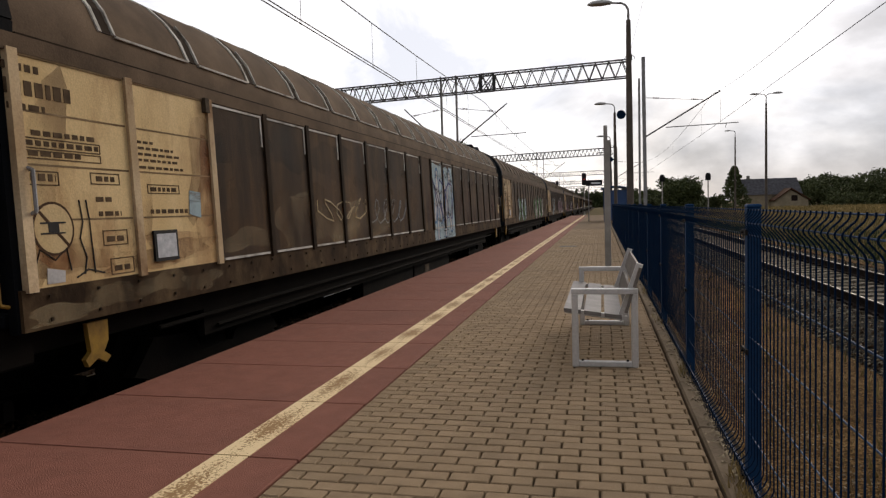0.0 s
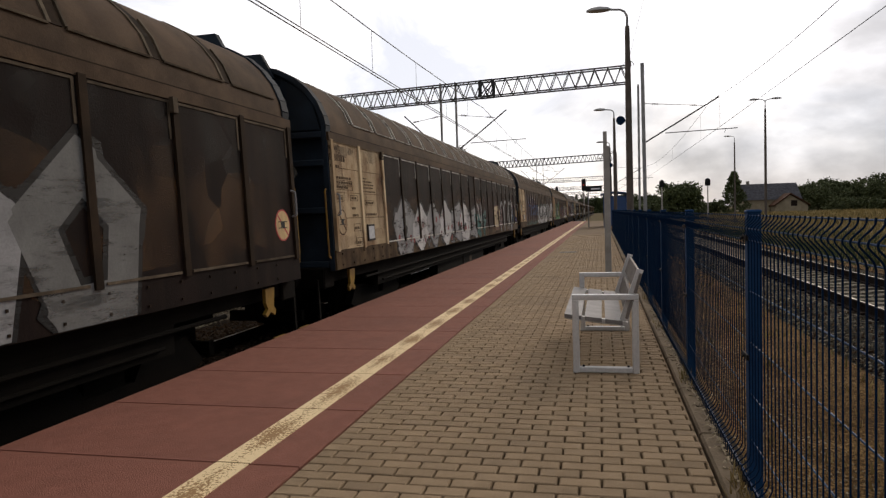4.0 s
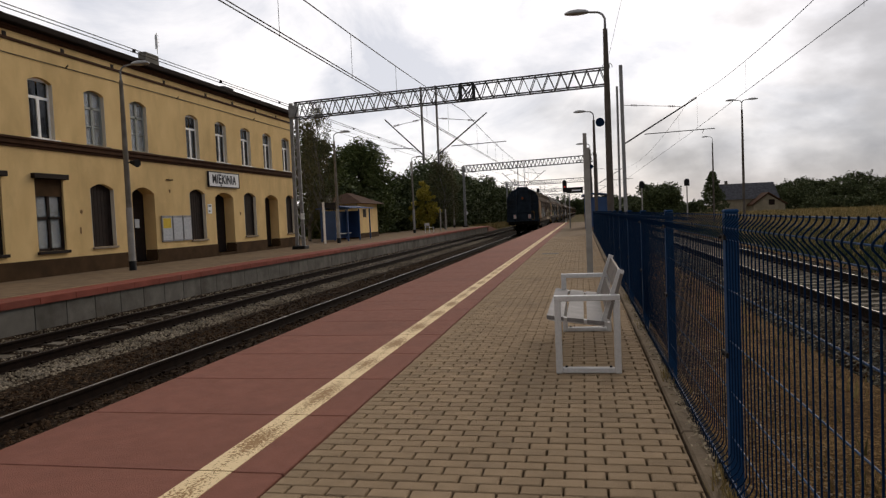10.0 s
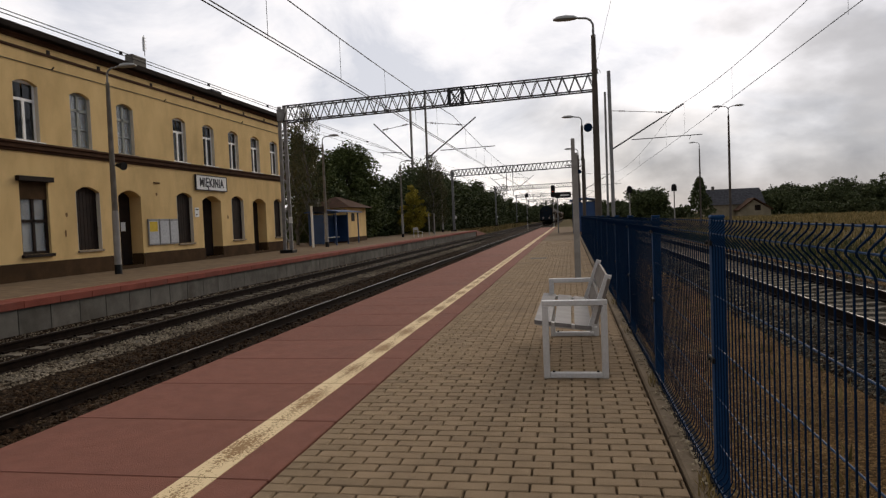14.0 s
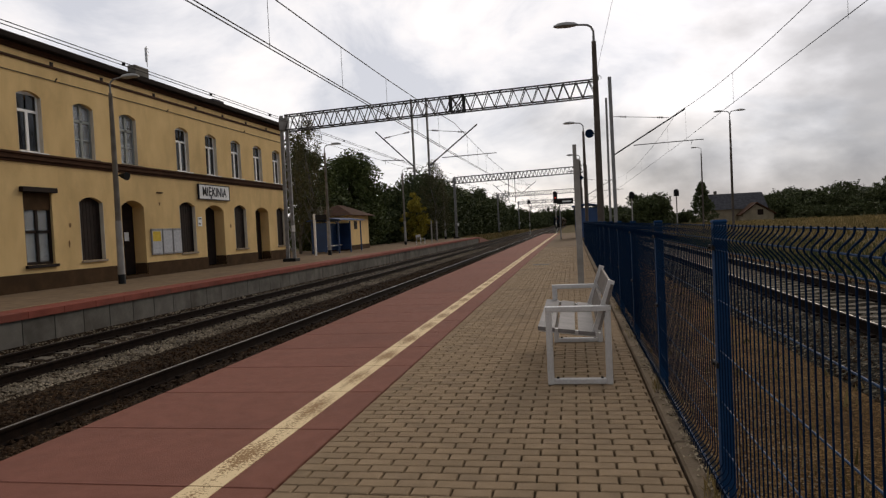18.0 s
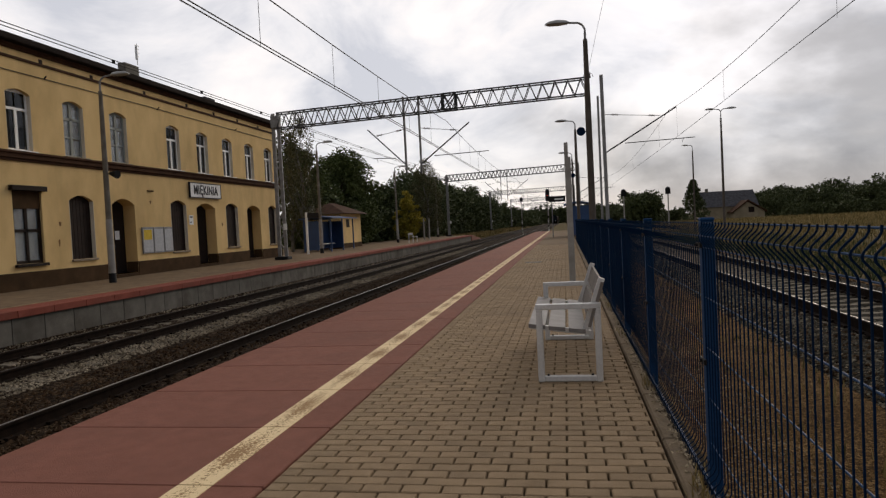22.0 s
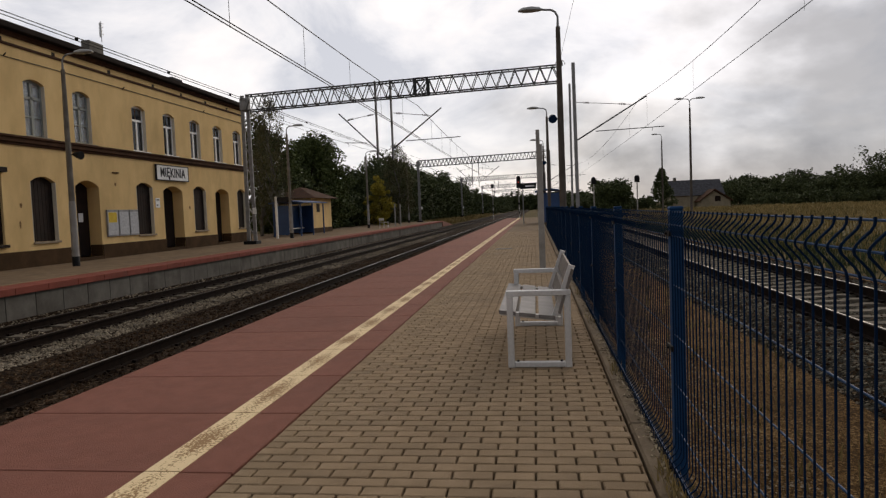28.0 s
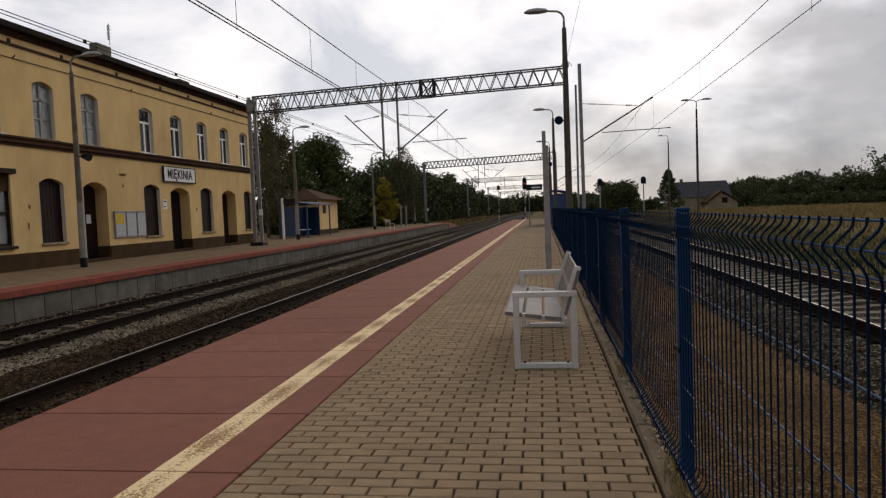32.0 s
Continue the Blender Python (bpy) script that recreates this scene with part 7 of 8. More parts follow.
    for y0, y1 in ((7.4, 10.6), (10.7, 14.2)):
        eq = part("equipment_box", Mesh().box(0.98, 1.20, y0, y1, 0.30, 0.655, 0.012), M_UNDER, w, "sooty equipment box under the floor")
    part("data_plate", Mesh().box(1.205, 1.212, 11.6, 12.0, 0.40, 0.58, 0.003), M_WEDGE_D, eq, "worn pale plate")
    # boxes and bars added as brake rigging to hide the bright ballast beyond
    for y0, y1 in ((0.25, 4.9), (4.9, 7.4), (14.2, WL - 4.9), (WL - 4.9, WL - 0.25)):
        part("brake_spine", Mesh().box(-0.16, 0.16, y0 + 0.05, y1 - 0.05, 0.34, 0.63, 0.01), M_UNDER, w, "solid box standing in for brake rigging, blocking the view through")
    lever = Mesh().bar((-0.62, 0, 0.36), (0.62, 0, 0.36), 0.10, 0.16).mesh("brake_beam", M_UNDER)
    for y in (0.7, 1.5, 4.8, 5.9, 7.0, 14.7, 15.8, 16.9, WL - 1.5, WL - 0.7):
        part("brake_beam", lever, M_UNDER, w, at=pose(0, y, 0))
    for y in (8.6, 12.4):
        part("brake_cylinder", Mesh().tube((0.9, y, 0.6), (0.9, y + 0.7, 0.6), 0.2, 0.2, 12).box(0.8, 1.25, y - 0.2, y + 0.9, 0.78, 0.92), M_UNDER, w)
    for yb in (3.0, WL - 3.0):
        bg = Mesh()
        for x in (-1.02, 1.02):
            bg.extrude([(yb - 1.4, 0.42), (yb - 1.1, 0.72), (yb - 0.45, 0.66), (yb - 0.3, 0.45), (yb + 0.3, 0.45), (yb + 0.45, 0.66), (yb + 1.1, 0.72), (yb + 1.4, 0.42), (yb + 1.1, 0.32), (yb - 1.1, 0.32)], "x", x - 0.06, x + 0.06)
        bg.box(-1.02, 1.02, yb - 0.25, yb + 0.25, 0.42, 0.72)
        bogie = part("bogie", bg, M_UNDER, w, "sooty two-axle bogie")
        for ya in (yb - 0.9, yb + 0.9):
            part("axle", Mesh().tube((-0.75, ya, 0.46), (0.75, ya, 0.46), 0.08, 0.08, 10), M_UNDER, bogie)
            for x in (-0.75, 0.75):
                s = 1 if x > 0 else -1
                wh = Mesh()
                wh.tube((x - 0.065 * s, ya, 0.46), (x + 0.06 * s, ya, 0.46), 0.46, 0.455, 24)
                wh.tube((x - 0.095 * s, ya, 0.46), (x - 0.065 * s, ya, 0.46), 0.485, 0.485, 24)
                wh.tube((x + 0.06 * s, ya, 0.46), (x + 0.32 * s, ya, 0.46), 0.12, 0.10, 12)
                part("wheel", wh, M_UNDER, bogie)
    # signs and stencils on the cream end panels
    def circle(cy, cz, r, n=22):
        return [(cy + r * math.cos(2 * math.pi * k / n), cz + r * math.sin(2 * math.pi * k / n)) for k in range(n)]

    for cy in (0.34, WL - 0.42):
        ring, disc, bar_, sl_ = Mesh(), Mesh(), Mesh(), Mesh()
        zc = 1.80
        side_poly(ring, circle(cy, zc, 0.19), 0.02, 0.040)
        rg = part("sign_ring", ring, M_REDP, w, "red ring of the warning roundel")
        side_poly(disc, circle(cy, zc, 0.172), 0.02, 0.044)
        part("sign_disc", disc, M_CREAM, rg)
        side_box(bar_, cy - 0.12, cy + 0.11, zc + 0.035, zc + 0.047, 0.02, 0.0365)
        side_box(bar_, cy - 0.05, cy + 0.045, zc - 0.025, zc + 0.036, 0.02, 0.036)
        side_box(bar_, cy - 0.12, cy + 0.10, zc - 0.037, zc - 0.026, 0.02, 0.0365)
        part("sign_mark", bar_, M_BLACK, rg)
        side_poly(sl_, [(cy - 0.128, zc + 0.112), (cy - 0.112, zc + 0.128), (cy + 0.128, zc - 0.112), (cy + 0.112, zc - 0.128)][::-1], 0.02, 0.050)
        part("sign_slash", sl_, M_REDP, rg)
    lb = Mesh()
    side_box(lb, 1.41, 1.74, 1.48, 1.745, 0.02, 0.050)
    part("label_holder", lb, M_BLACK, w, "black label holder")
    lp = Mesh()
    side_box(lp, 1.44, 1.71, 1.51, 1.715, 0.02, 0.054)
    part("label_sheet", lp, M_PAPER, w)
    tx = Mesh()
    rnd = random.Random(77)
    for z, a, b, hgt in ((2.86, 0.03, 0.33, 0.07), (2.70, 0.04, 0.62, 0.14), (2.60, 0.05, 0.36, 0.06), (2.44, 0.22, 0.83, 0.05), (2.37, 0.16, 0.86, 0.05), (2.30, 0.18, 0.66, 0.05),
                         (2.13, 0.18, 0.40, 0.07), (2.145, 0.80, 1.0, 0.055), (1.99, 0.78, 0.97, 0.05), (1.88, 0.80, 1.05, 0.05), (1.68, 0.86, 1.06, 0.06), (1.45, 0.92, 1.10, 0.06),
                         (2.48, 1.32, 1.52, 0.03), (2.43, 1.32, 1.80, 0.03), (2.38, 1.32, 1.90, 0.03), (2.33, 1.32, 1.85, 0.03), (2.27, 1.32, 1.93, 0.03), (2.08, 1.44, 1.80, 0.05), (1.89, 1.42, 1.95, 0.05)):
        y = a
        while y < b:
            d = rnd.uniform(0.035, 0.09)
            side_box(tx, y, min(b, y + d), z, z + hgt * 0.72, 0.02, 0.0315)
            y += d + 0.026
    tagged(part("stencil", tx, M_INK, w, "faded stencilled data, unreadable"), kind="stuff")
    bx_ = Mesh()
    for ya, yb, za, zb in ((0.15, 0.87, 2.28, 2.34), (0.15, 0.87, 2.35, 2.425), (0.15, 0.43, 2.10, 2.20), (0.74, 1.06, 2.12, 2.21), (0.82, 1.10, 1.65, 1.77), (0.88, 1.15, 1.42, 1.55), (1.40, 1.85, 2.06, 2.14)):
        for a_, b_, c_, d_ in ((ya, yb, za, za + 0.008), (ya, yb, zb - 0.008, zb), (ya, ya + 0.008, za + 0.008, zb - 0.008), (yb - 0.008, yb, za + 0.008, zb - 0.008)):
            side_box(bx_, a_, b_, c_, d_, 0.02, 0.0312)
    tagged(part("stencil", bx_, M_INK, w, "faded outlines of data boxes"), kind="stuff")
    rv_ = Mesh()
    for i in range(46):
        y = 0.25 + i * 0.47
        for z in (1.18, 1.34):
            side_box(rv_, y - 0.011, y + 0.011, z - 0.011, z + 0.011, 0.03, 0.040)
    tagged(part("bolt", rv_, M_WRIB, w, "rows of dark bolt heads along the sill"), kind="stuff")
    for y in (2.36, WL - 2.46):
        rb_ = Mesh()
        side_box(rb_, y - 0.035, y + 0.035, 2.86, 3.0, 0.02, 0.075)
        part("door_roller", rb_, M_WEDGE_D, w, "worn roller bracket of the sliding wall")
    return w


def ribbon(wagon, pts, width, col, out=0.047):
    """One bent sprayed stroke through the given (y, z) points."""
    pts = [p for i, p in enumerate(pts) if i == 0 or math.hypot(p[0] - pts[i - 1][0], p[1] - pts[i - 1][1]) > 0.004]
    vs, n = [], len(pts)
    for i, (y, z) in enumerate(pts):
        a, b = pts[max(i - 1, 0)], pts[min(i + 1, n - 1)]
        d = math.hypot(b[0] - a[0], b[1] - a[1]) or 1
        uy, uz = (b[0] - a[0]) / d * width * 0.5, (b[1] - a[1]) / d * width * 0.5
        e = -0.6 if i == 0 else 0.6 if i == n - 1 else 0.0
        for t in (coat(out) + 0.002 * i / n, 0.02):
            for f in (1, -1):
                yy, zz = y + e * uy + f * uz, z + e * uz - f * uy
                vs.append((sx(zz) + t, yy, zz))
    fs = [(0, 2, 3, 1), (4 * n - 4, 4 * n - 3, 4 * n - 1, 4 * n - 2)]
    for i in range(0, 4 * n - 4, 4):
        fs += [(i, i + 4, i + 5, i + 1), (i + 2, i + 6, i + 4, i), (i + 1, i + 5, i + 7, i + 3)]
    m = Mesh()
    m.add(vs, fs)
    part("graffiti_stroke", m, SPRAY[col], wagon, f"broad {col} sprayed outline")


def arch(y0, y1, z0, z1, hook=False):
    """The outline of one tall rounded letter."""
    c, r = (y0 + y1) / 2, (y1 - y0) / 2
    pts = [(y0 + 0.05, z0), (y0, z0 + 0.35)]
    pts += [(c - r * math.cos(a * math.pi / 10), z1 - r * 0.9 + r * 0.9 * math.sin(a * math.pi / 10)) for a in range(11)]
    if hook:
        pts += [(y1 - 0.06, z1 - 0.62), (y1 - 0.22, z1 - 0.70), (c + 0.02, z1 - 0.68), (c + 0.10, z0)]
    else:
        pts += [(y1 - 0.02, z0 + 0.3), (y1 - 0.08, z0)]
    return pts


def dots(wagon, seed, y0, y1, z0, z1, col, n):
    rnd = random.Random(seed)
    m = Mesh()
    for i in range(n):
        d = rnd.uniform(0.09, 0.15)
        side_poly(m, blob(rnd, y0 + (y1 - y0) * (i + rnd.random()) / n, rnd.uniform(z0, z1), d, d, 10, 0.1), 0.012, 0.0465)
    part("graffiti_dots", m, SPRAY[col], wagon, f"{col} sprayed dots")


def patch(wagon, pts, col, out=0.043, thin=False):
    """One flat sprayed shape through the given (y, z) points; thin paint lets the sheet show."""
    pts = [(y, min(max(z, 1.13), 2.975)) for y, z in pts]
    area = sum(p[0] * q[1] - q[0] * p[1] for p, q in zip(pts, pts[1:] + pts[:1]))
    m = Mesh()
    side_poly(m, pts if area > 0 else pts[::-1], 0.012, out)
    part("graffiti_fill", m, (MIST if thin else SPRAY)[col], wagon, f"{col} sprayed lettering shape")


def scrawl(wagon, seed, y0, y1, z0, z1, col, width=0.05, turns=4, out=0.049):
    """One looping handwritten stroke inside the given bounds."""
    rnd = random.Random(seed)
    n = turns * 7
    ph, k = rnd.uniform(0, 6.28), rnd.uniform(0.8, 1.25)
    pts = []
    for i in range(n + 1):
        f = i / n
        a = ph + f * turns * 2 * math.pi
        r = rnd.uniform(0.75, 1.0)
        pts.append((y0 + (y1 - y0) * f + 0.55 * (y1 - y0) / turns * math.cos(a * k) * r, (z0 + z1) / 2 + (z1 - z0) / 2 * math.sin(a) * r))
    ribbon(wagon, [(min(max(y, y0), y1), z) for y, z in pts], width, col, out)


def spikes(wagon, idx, z0, z1, cols, seed):
    """Drips with ragged, pointed tops, one in each panel."""
    rnd = random.Random(seed)
    for n, i in enumerate(idx):
        a, b = RIBS[i] + 0.08, RIBS[i + 1] - 0.08
        c, top = a + (b - a) * rnd.uniform(0.4, 0.65), z1 + rnd.uniform(-0.06, 0.08)
        patch(wagon, [(a, z0), (b, z0), (b, top - 0.30 * (z1 - z0)), (b - 0.08, top - 0.22 * (z1 - z0)), (c + 0.14, top - 0.16 * (z1 - z0)), (c, top), (c - 0.12, top - 0.12 * (z1 - z0)), (a + 0.05, top - 0.28 * (z1 - z0))], cols[n % len(cols)])


def decorate(w, k):
    if k in (-3, -1, 1, 3, 4):
        repaint(w, M_CREAM, M_CREAM_R)
    if k in (2, 6, 7, 8):
        repaint(w, M_CREAM, M_CREAM_O)
    if k in (-3, -1, 0, 1, 2, 4, 6, 7):
        repaint(w, M_REDP, M_RINGD)
    if k in (-2, 4, 5, 7):
        repaint(w, M_WAGON, M_WAGON_D)
    if k in (0, 1):
        repaint(w, M_WEND, M_WEND_D)
    if k in (0, 2):
        repaint(w, M_WROOF, M_WROOF_L)
    if k in (5, 7):
        repaint(w, M_WSILL, M_WAGON_D)
    if k not in (0, 1, 4, 6, 7):
        repaint(w, M_WEDGE, M_WEDGE_D)
    # rust along the edges of the cream sheets, soot over the side
    if k > -4:
        mist(w, 500 + k, 0.15, 2.35, 1.42, 1.62, "rust", 3)
        mist(w, 520 + k, 1.02, 1.46, 1.45, 2.9, "rust", 1)
        mist(w, 540 + k, 2.05, 2.45, 1.5, 2.95, "rust", 1)
        mist(w, 560 + k, 0.1, 0.5, 1.45, 2.9, "rust", 1)
        if k:
            mist(w, 580 + k, 0.2, 2.3, 2.72, 2.97, "soot", 3)
        mist(w, 600 + k, 2.5, 10.5, 2.3, 2.97, "soot", 7)
        mist(w, 620 + k, 11.5, 21.8, 2.3, 2.97, "soot", 8)
    if k != 7:
        mist(w, 300 + k, 2.5, 10.4, 1.45, 2.3, "ochre", 7)
        mist(w, 330 + k, 11.0, 21.4, 1.45, 2.4, "ochre" if k % 2 else "maroon", 8)
    if k == 0:
        panels_fill(w, (10, 11), 1.14, 2.95, ["ice", "ice"], 1)
        letters(w, 5, 11.6, 13.7, 1.3, 2.85, ["white"], "blue", 3, 0.2, 0.05)
        scrawl(w, 6, 11.6, 13.6, 1.5, 2.6, "navy", 0.05, 3, 0.052)
        for i, z in ((2, 1.75), (3, 2.1), (4, 2.0), (5, 2.05), (6, 2.0)):
            mist(w, 7 + i, RIBS[i] + 0.15, RIBS[i + 1] - 0.1, 1.46, z, "cream", 1)
        scrawl(w, 8, 4.95, 6.9, 1.72, 2.06, "cream", 0.022, 4)
        scrawl(w, 9, 7.1, 9.3, 1.6, 2.1, "silver", 0.022, 5)
        for d in (0.0, 0.07):
            ribbon(w, [(0.60 + d, 2.0), (0.62 + d, 1.84), (0.58 + d * 1.6, 1.72), (0.63 + d, 1.58), (0.60 + d * 1.5, 1.46)], 0.009, "black")
        ribbon(w, [(0.52, 1.44), (0.64, 1.49), (0.80, 1.45)], 0.010, "black")
        ribbon(w, [(0.14, 1.52), (0.20, 1.66), (0.33, 1.58), (0.44, 1.66), (0.47, 1.5)], 0.008, "black")
        patch(w, [(0.24, 1.42), (0.40, 1.42), (0.41, 1.5), (0.25, 1.53)], "white")
        mist(w, 640, 0.06, 2.4, 1.15, 1.38, "cream", 4)
        mist(w, 641, 2.1, 2.42, 1.42, 2.7, "orange", 1)
        mist(w, 642, 0.2, 2.2, 1.42, 1.75, "orange", 2)
        patch(w, [(1.98, 1.88), (2.16, 1.84), (2.18, 2.08), (2.0, 2.1)], "ice")
    elif k == 1:
        for c, y in zip("ROSTE", (4.23, 5.37, 6.55, 7.80, 8.92)):
            sprayed(w, c, y + 0.06, 1.91, 1.42, 0.88, "navy", 0.0415)
            sprayed(w, c, y, 1.93, 1.28, 0.84, "brick", 0.046)
        mist(w, 14, 3.7, 9.4, 1.42, 2.4, "navy", 6)
        scrawl(w, 15, 2.50, 3.15, 2.80, 2.98, "white", 0.022, 4)
        scrawl(w, 16, 3.70, 4.70, 2.36, 2.92, "white", 0.065, 3)
        scrawl(w, 17, 4.70, 5.85, 2.32, 2.90, "white", 0.065, 3, 0.050)
        scrawl(w, 18, 7.20, 8.15, 2.28, 2.92, "white", 0.05, 3)
        scrawl(w, 19, 9.30, 10.40, 2.5, 2.94, "white", 0.05, 3)
        scrawl(w, 10, 2.75, 3.45, 1.44, 1.92, "sage", 0.035, 3)
        panels_fill(w, (9,), 1.15, 2.28, ["pink"], 24)
        letters(w, 13, 9.6, 14.2, 1.18, 2.3, ["pink", "white", "ice"], "white", 4, 0.4)
        panels_fill(w, (14, 15, 16), 1.42, 2.2, ["white", "cream"], 19)
        letters(w, 11, 14.6, 21.2, 1.25, 2.1, ["white", "teal", "cream"], "black", 6)
        letters(w, 12, 14.5, 21.2, 2.3, 2.9, ["lime", "blue", "white"], "navy", 6, 0.25, 0.04)
    elif k == 2:
        # green letters on the first panels
        patch(w, [(2.80, 1.40), (3.45, 1.40), (3.40, 2.0), (3.30, 2.45), (3.10, 2.5), (3.15, 2.0), (2.95, 1.75)], "green")
        ribbon(w, [(2.86, 2.46), (2.95, 1.95), (3.08, 1.72), (2.92, 1.45)], 0.05, "cream")
        ribbon(w, [(3.35, 2.44), (3.3, 1.95), (3.2, 1.5)], 0.03, "white")
        patch(w, [(3.70, 1.43), (4.62, 1.43), (4.60, 1.95), (4.52, 2.32), (4.20, 2.45), (3.90, 2.25), (3.72, 1.9)], "green")
        ribbon(w, [(4.12, 2.3), (4.08, 1.95), (4.02, 1.7)], 0.11, "sage", 0.048)
        ribbon(w, [(3.78, 2.62), (3.88, 2.42), (4.05, 2.6)], 0.04, "cream")
        patch(w, [(4.88, 1.43), (5.80, 1.43), (5.78, 2.3), (5.45, 2.5), (5.05, 2.3)], "teal")
        scrawl(w, 21, 4.95, 5.75, 1.55, 2.3, "white", 0.04, 3)
        patch(w, [(6.02, 1.43), (6.95, 1.43), (6.93, 2.1), (6.55, 2.6), (6.15, 2.2)], "green")
        patch(w, [(6.30, 1.5), (6.70, 1.5), (6.75, 2.0), (6.55, 2.35), (6.32, 2.05)], "cream", 0.047)
        ribbon(w, [(6.50, 2.5), (6.62, 2.75), (6.70, 2.4)], 0.04, "white")
        patch(w, [(7.16, 1.43), (8.05, 1.43), (8.12, 2.3), (7.95, 2.72), (7.25, 2.7), (7.18, 2.2)], "green")
        ribbon(w, [(7.22, 2.7), (7.75, 2.72), (8.0, 2.5)], 0.04, "white")
        mist(w, 95, 2.7, 8.4, 1.14, 1.44, "green", 5)
        patch(w, [(2.75, 1.16), (3.6, 1.2), (4.9, 1.16), (6.8, 1.18), (8.1, 1.16), (8.1, 1.40), (2.75, 1.40)], "green")
        patch(w, [(8.15, 1.16), (8.5, 1.16), (8.55, 1.42), (8.2, 1.42)], "white")
        scrawl(w, 22, 0.15, 0.95, 1.16, 1.34, "silver", 0.03, 3)
        scrawl(w, 23, 1.25, 1.70, 1.20, 1.36, "silver", 0.03, 2)
        mist(w, 20, 8.3, 15.2, 2.15, 2.6, "orange", 6)
        panels_fill(w, (8, 10, 11, 12), 1.44, 2.2, ["navy", "blue", "navy"], 25)
        letters(w, 122, 8.4, 14.6, 1.35, 2.35, ["orange", "orange", "ochre"], None, 5, 0.13)
        mist(w, 26, 9.0, 14.8, 1.14, 1.42, "navy", 6)
        lettering("CHS.", 0.30, Matrix.Translation((1.304, 10.2, 0.79)) @ FACE_X, SPRAY["silver"], w, depth=0.003, squeeze=0.9)
        mist(w, 29, 15.6, 21.2, 1.2, 2.35, "silver", 6)
        letters(w, 121, 15.8, 21.2, 1.25, 2.25, ["white", "white", "white", "pink"], "lime", 5, 0.4)
        letters(w, 30, 16.3, 20.8, 1.5, 2.0, ["red"], None, 4, 0.16)
    elif k == 3:
        mist(w, 34, 2.8, 9.2, 1.45, 2.6, "purple", 6)
        mist(w, 37, 3.0, 8.4, 1.3, 2.7, "navy", 5)
        mist(w, 57, 5.6, 9.6, 1.4, 2.4, "navy", 4)
        mist(w, 58, 7.0, 9.8, 2.0, 2.5, "ochre", 3)
        for i in range(5):
            scrawl(w, 60 + i, 4.3 + 1.15 * i, 5.3 + 1.15 * i, 1.6, 2.3, "blue", 0.045, 2)
        scrawl(w, 35, 3.0, 9.2, 1.17, 1.36, "teal", 0.04, 10)
        mist(w, 36, 9.6, 16.0, 1.2, 2.2, "white", 7)
        letters(w, 33, 9.4, 16.2, 1.22, 2.12, ["white"], "teal", 6, 0.40, 0.045)
        tag(w, 59, 9.8, 16.2, 1.3, 2.1, "black", 9, 0.045)
        letters(w, 31, 16.2, 19.2, 1.3, 2.45, ["silver", "white"], "black", 4, 0.42, 0.04)
        # whitewashed end panels with a soft upper edge, a tag and a dark shape
        patch(w, [(20.86, 1.43), (21.90, 1.43), (21.90, 2.46), (21.72, 2.52), (21.50, 2.44), (21.25, 2.42), (21.05, 2.40), (20.86, 2.42)], "white", 0.0385)
        patch(w, [(19.70, 1.43), (20.74, 1.43), (20.74, 2.44), (20.50, 2.46), (20.20, 2.40), (19.70, 2.5)], "white", 0.0385)
        mist(w, 94, 19.7, 21.9, 2.3, 2.8, "silver", 3)
        for y, z in ((20.92, 2.34), (21.17, 2.36), (21.42, 2.33)):
            mist(w, int(100 * y), y - 0.09, y + 0.09, z - 0.13, z + 0.13, "black", 1)
            patch(w, [(y - 0.06, z - 0.10), (y + 0.05, z - 0.11), (y + 0.06, z + 0.08), (y, z + 0.12), (y - 0.06, z + 0.08)], "grey", 0.044)
        ribbon(w, [(20.90, 2.28), (21.30, 2.30), (21.60, 2.27)], 0.02, "silver")
        for y in (20.93, 21.24):
            patch(w, [(y - 0.02, 2.25), (y + 0.02, 2.25), (y + 0.02, 2.32), (y - 0.02, 2.32)], "black", 0.046)
        patch(w, [(20.94, 1.62), (21.4, 1.68), (21.92, 1.75), (21.92, 1.43), (21.05, 1.43)], "teal", 0.044)
        patch(w, [(20.94, 1.60), (21.3, 1.64), (21.5, 1.66), (21.45, 1.43), (21.08, 1.43)], "black", 0.0455)
        patch(w, [(21.45, 1.58), (21.70, 1.66), (21.90, 1.62), (21.92, 1.44), (21.52, 1.44)], "ochre", 0.047)
        ribbon(w, [(21.2, 1.58), (21.32, 1.62), (21.46, 1.60)], 0.05, "blue", 0.050)
        patch(w, [(20.95, 1.15), (22.0, 1.15), (22.0, 1.39), (20.95, 1.39)], "ochre", 0.044)
        patch(w, [(20.95, 1.15), (21.35, 1.15), (21.30, 1.39), (20.95, 1.39)], "black", 0.046)
        patch(w, [(19.6, 1.15), (20.8, 1.15), (20.8, 1.37), (19.6, 1.37)], "white", 0.044)
        ribbon(w, [(20.88, 1.76), (20.90, 1.70), (20.90, 1.73)], 0.025, "purple", 0.050)
        ribbon(w, [(20.94, 1.92), (20.97, 1.74), (21.03, 1.73)], 0.025, "purple", 0.050)
        ribbon(w, [(21.02, 1.74), (21.05, 1.98), (21.10, 1.76), (21.14, 1.96)], 0.025, "purple", 0.050)
        ribbon(w, [(21.24 + 0.06 * math.cos(a), 1.88 + 0.09 * math.sin(a)) for a in [i * math.pi / 5 for i in range(11)]], 0.03, "purple", 0.050)
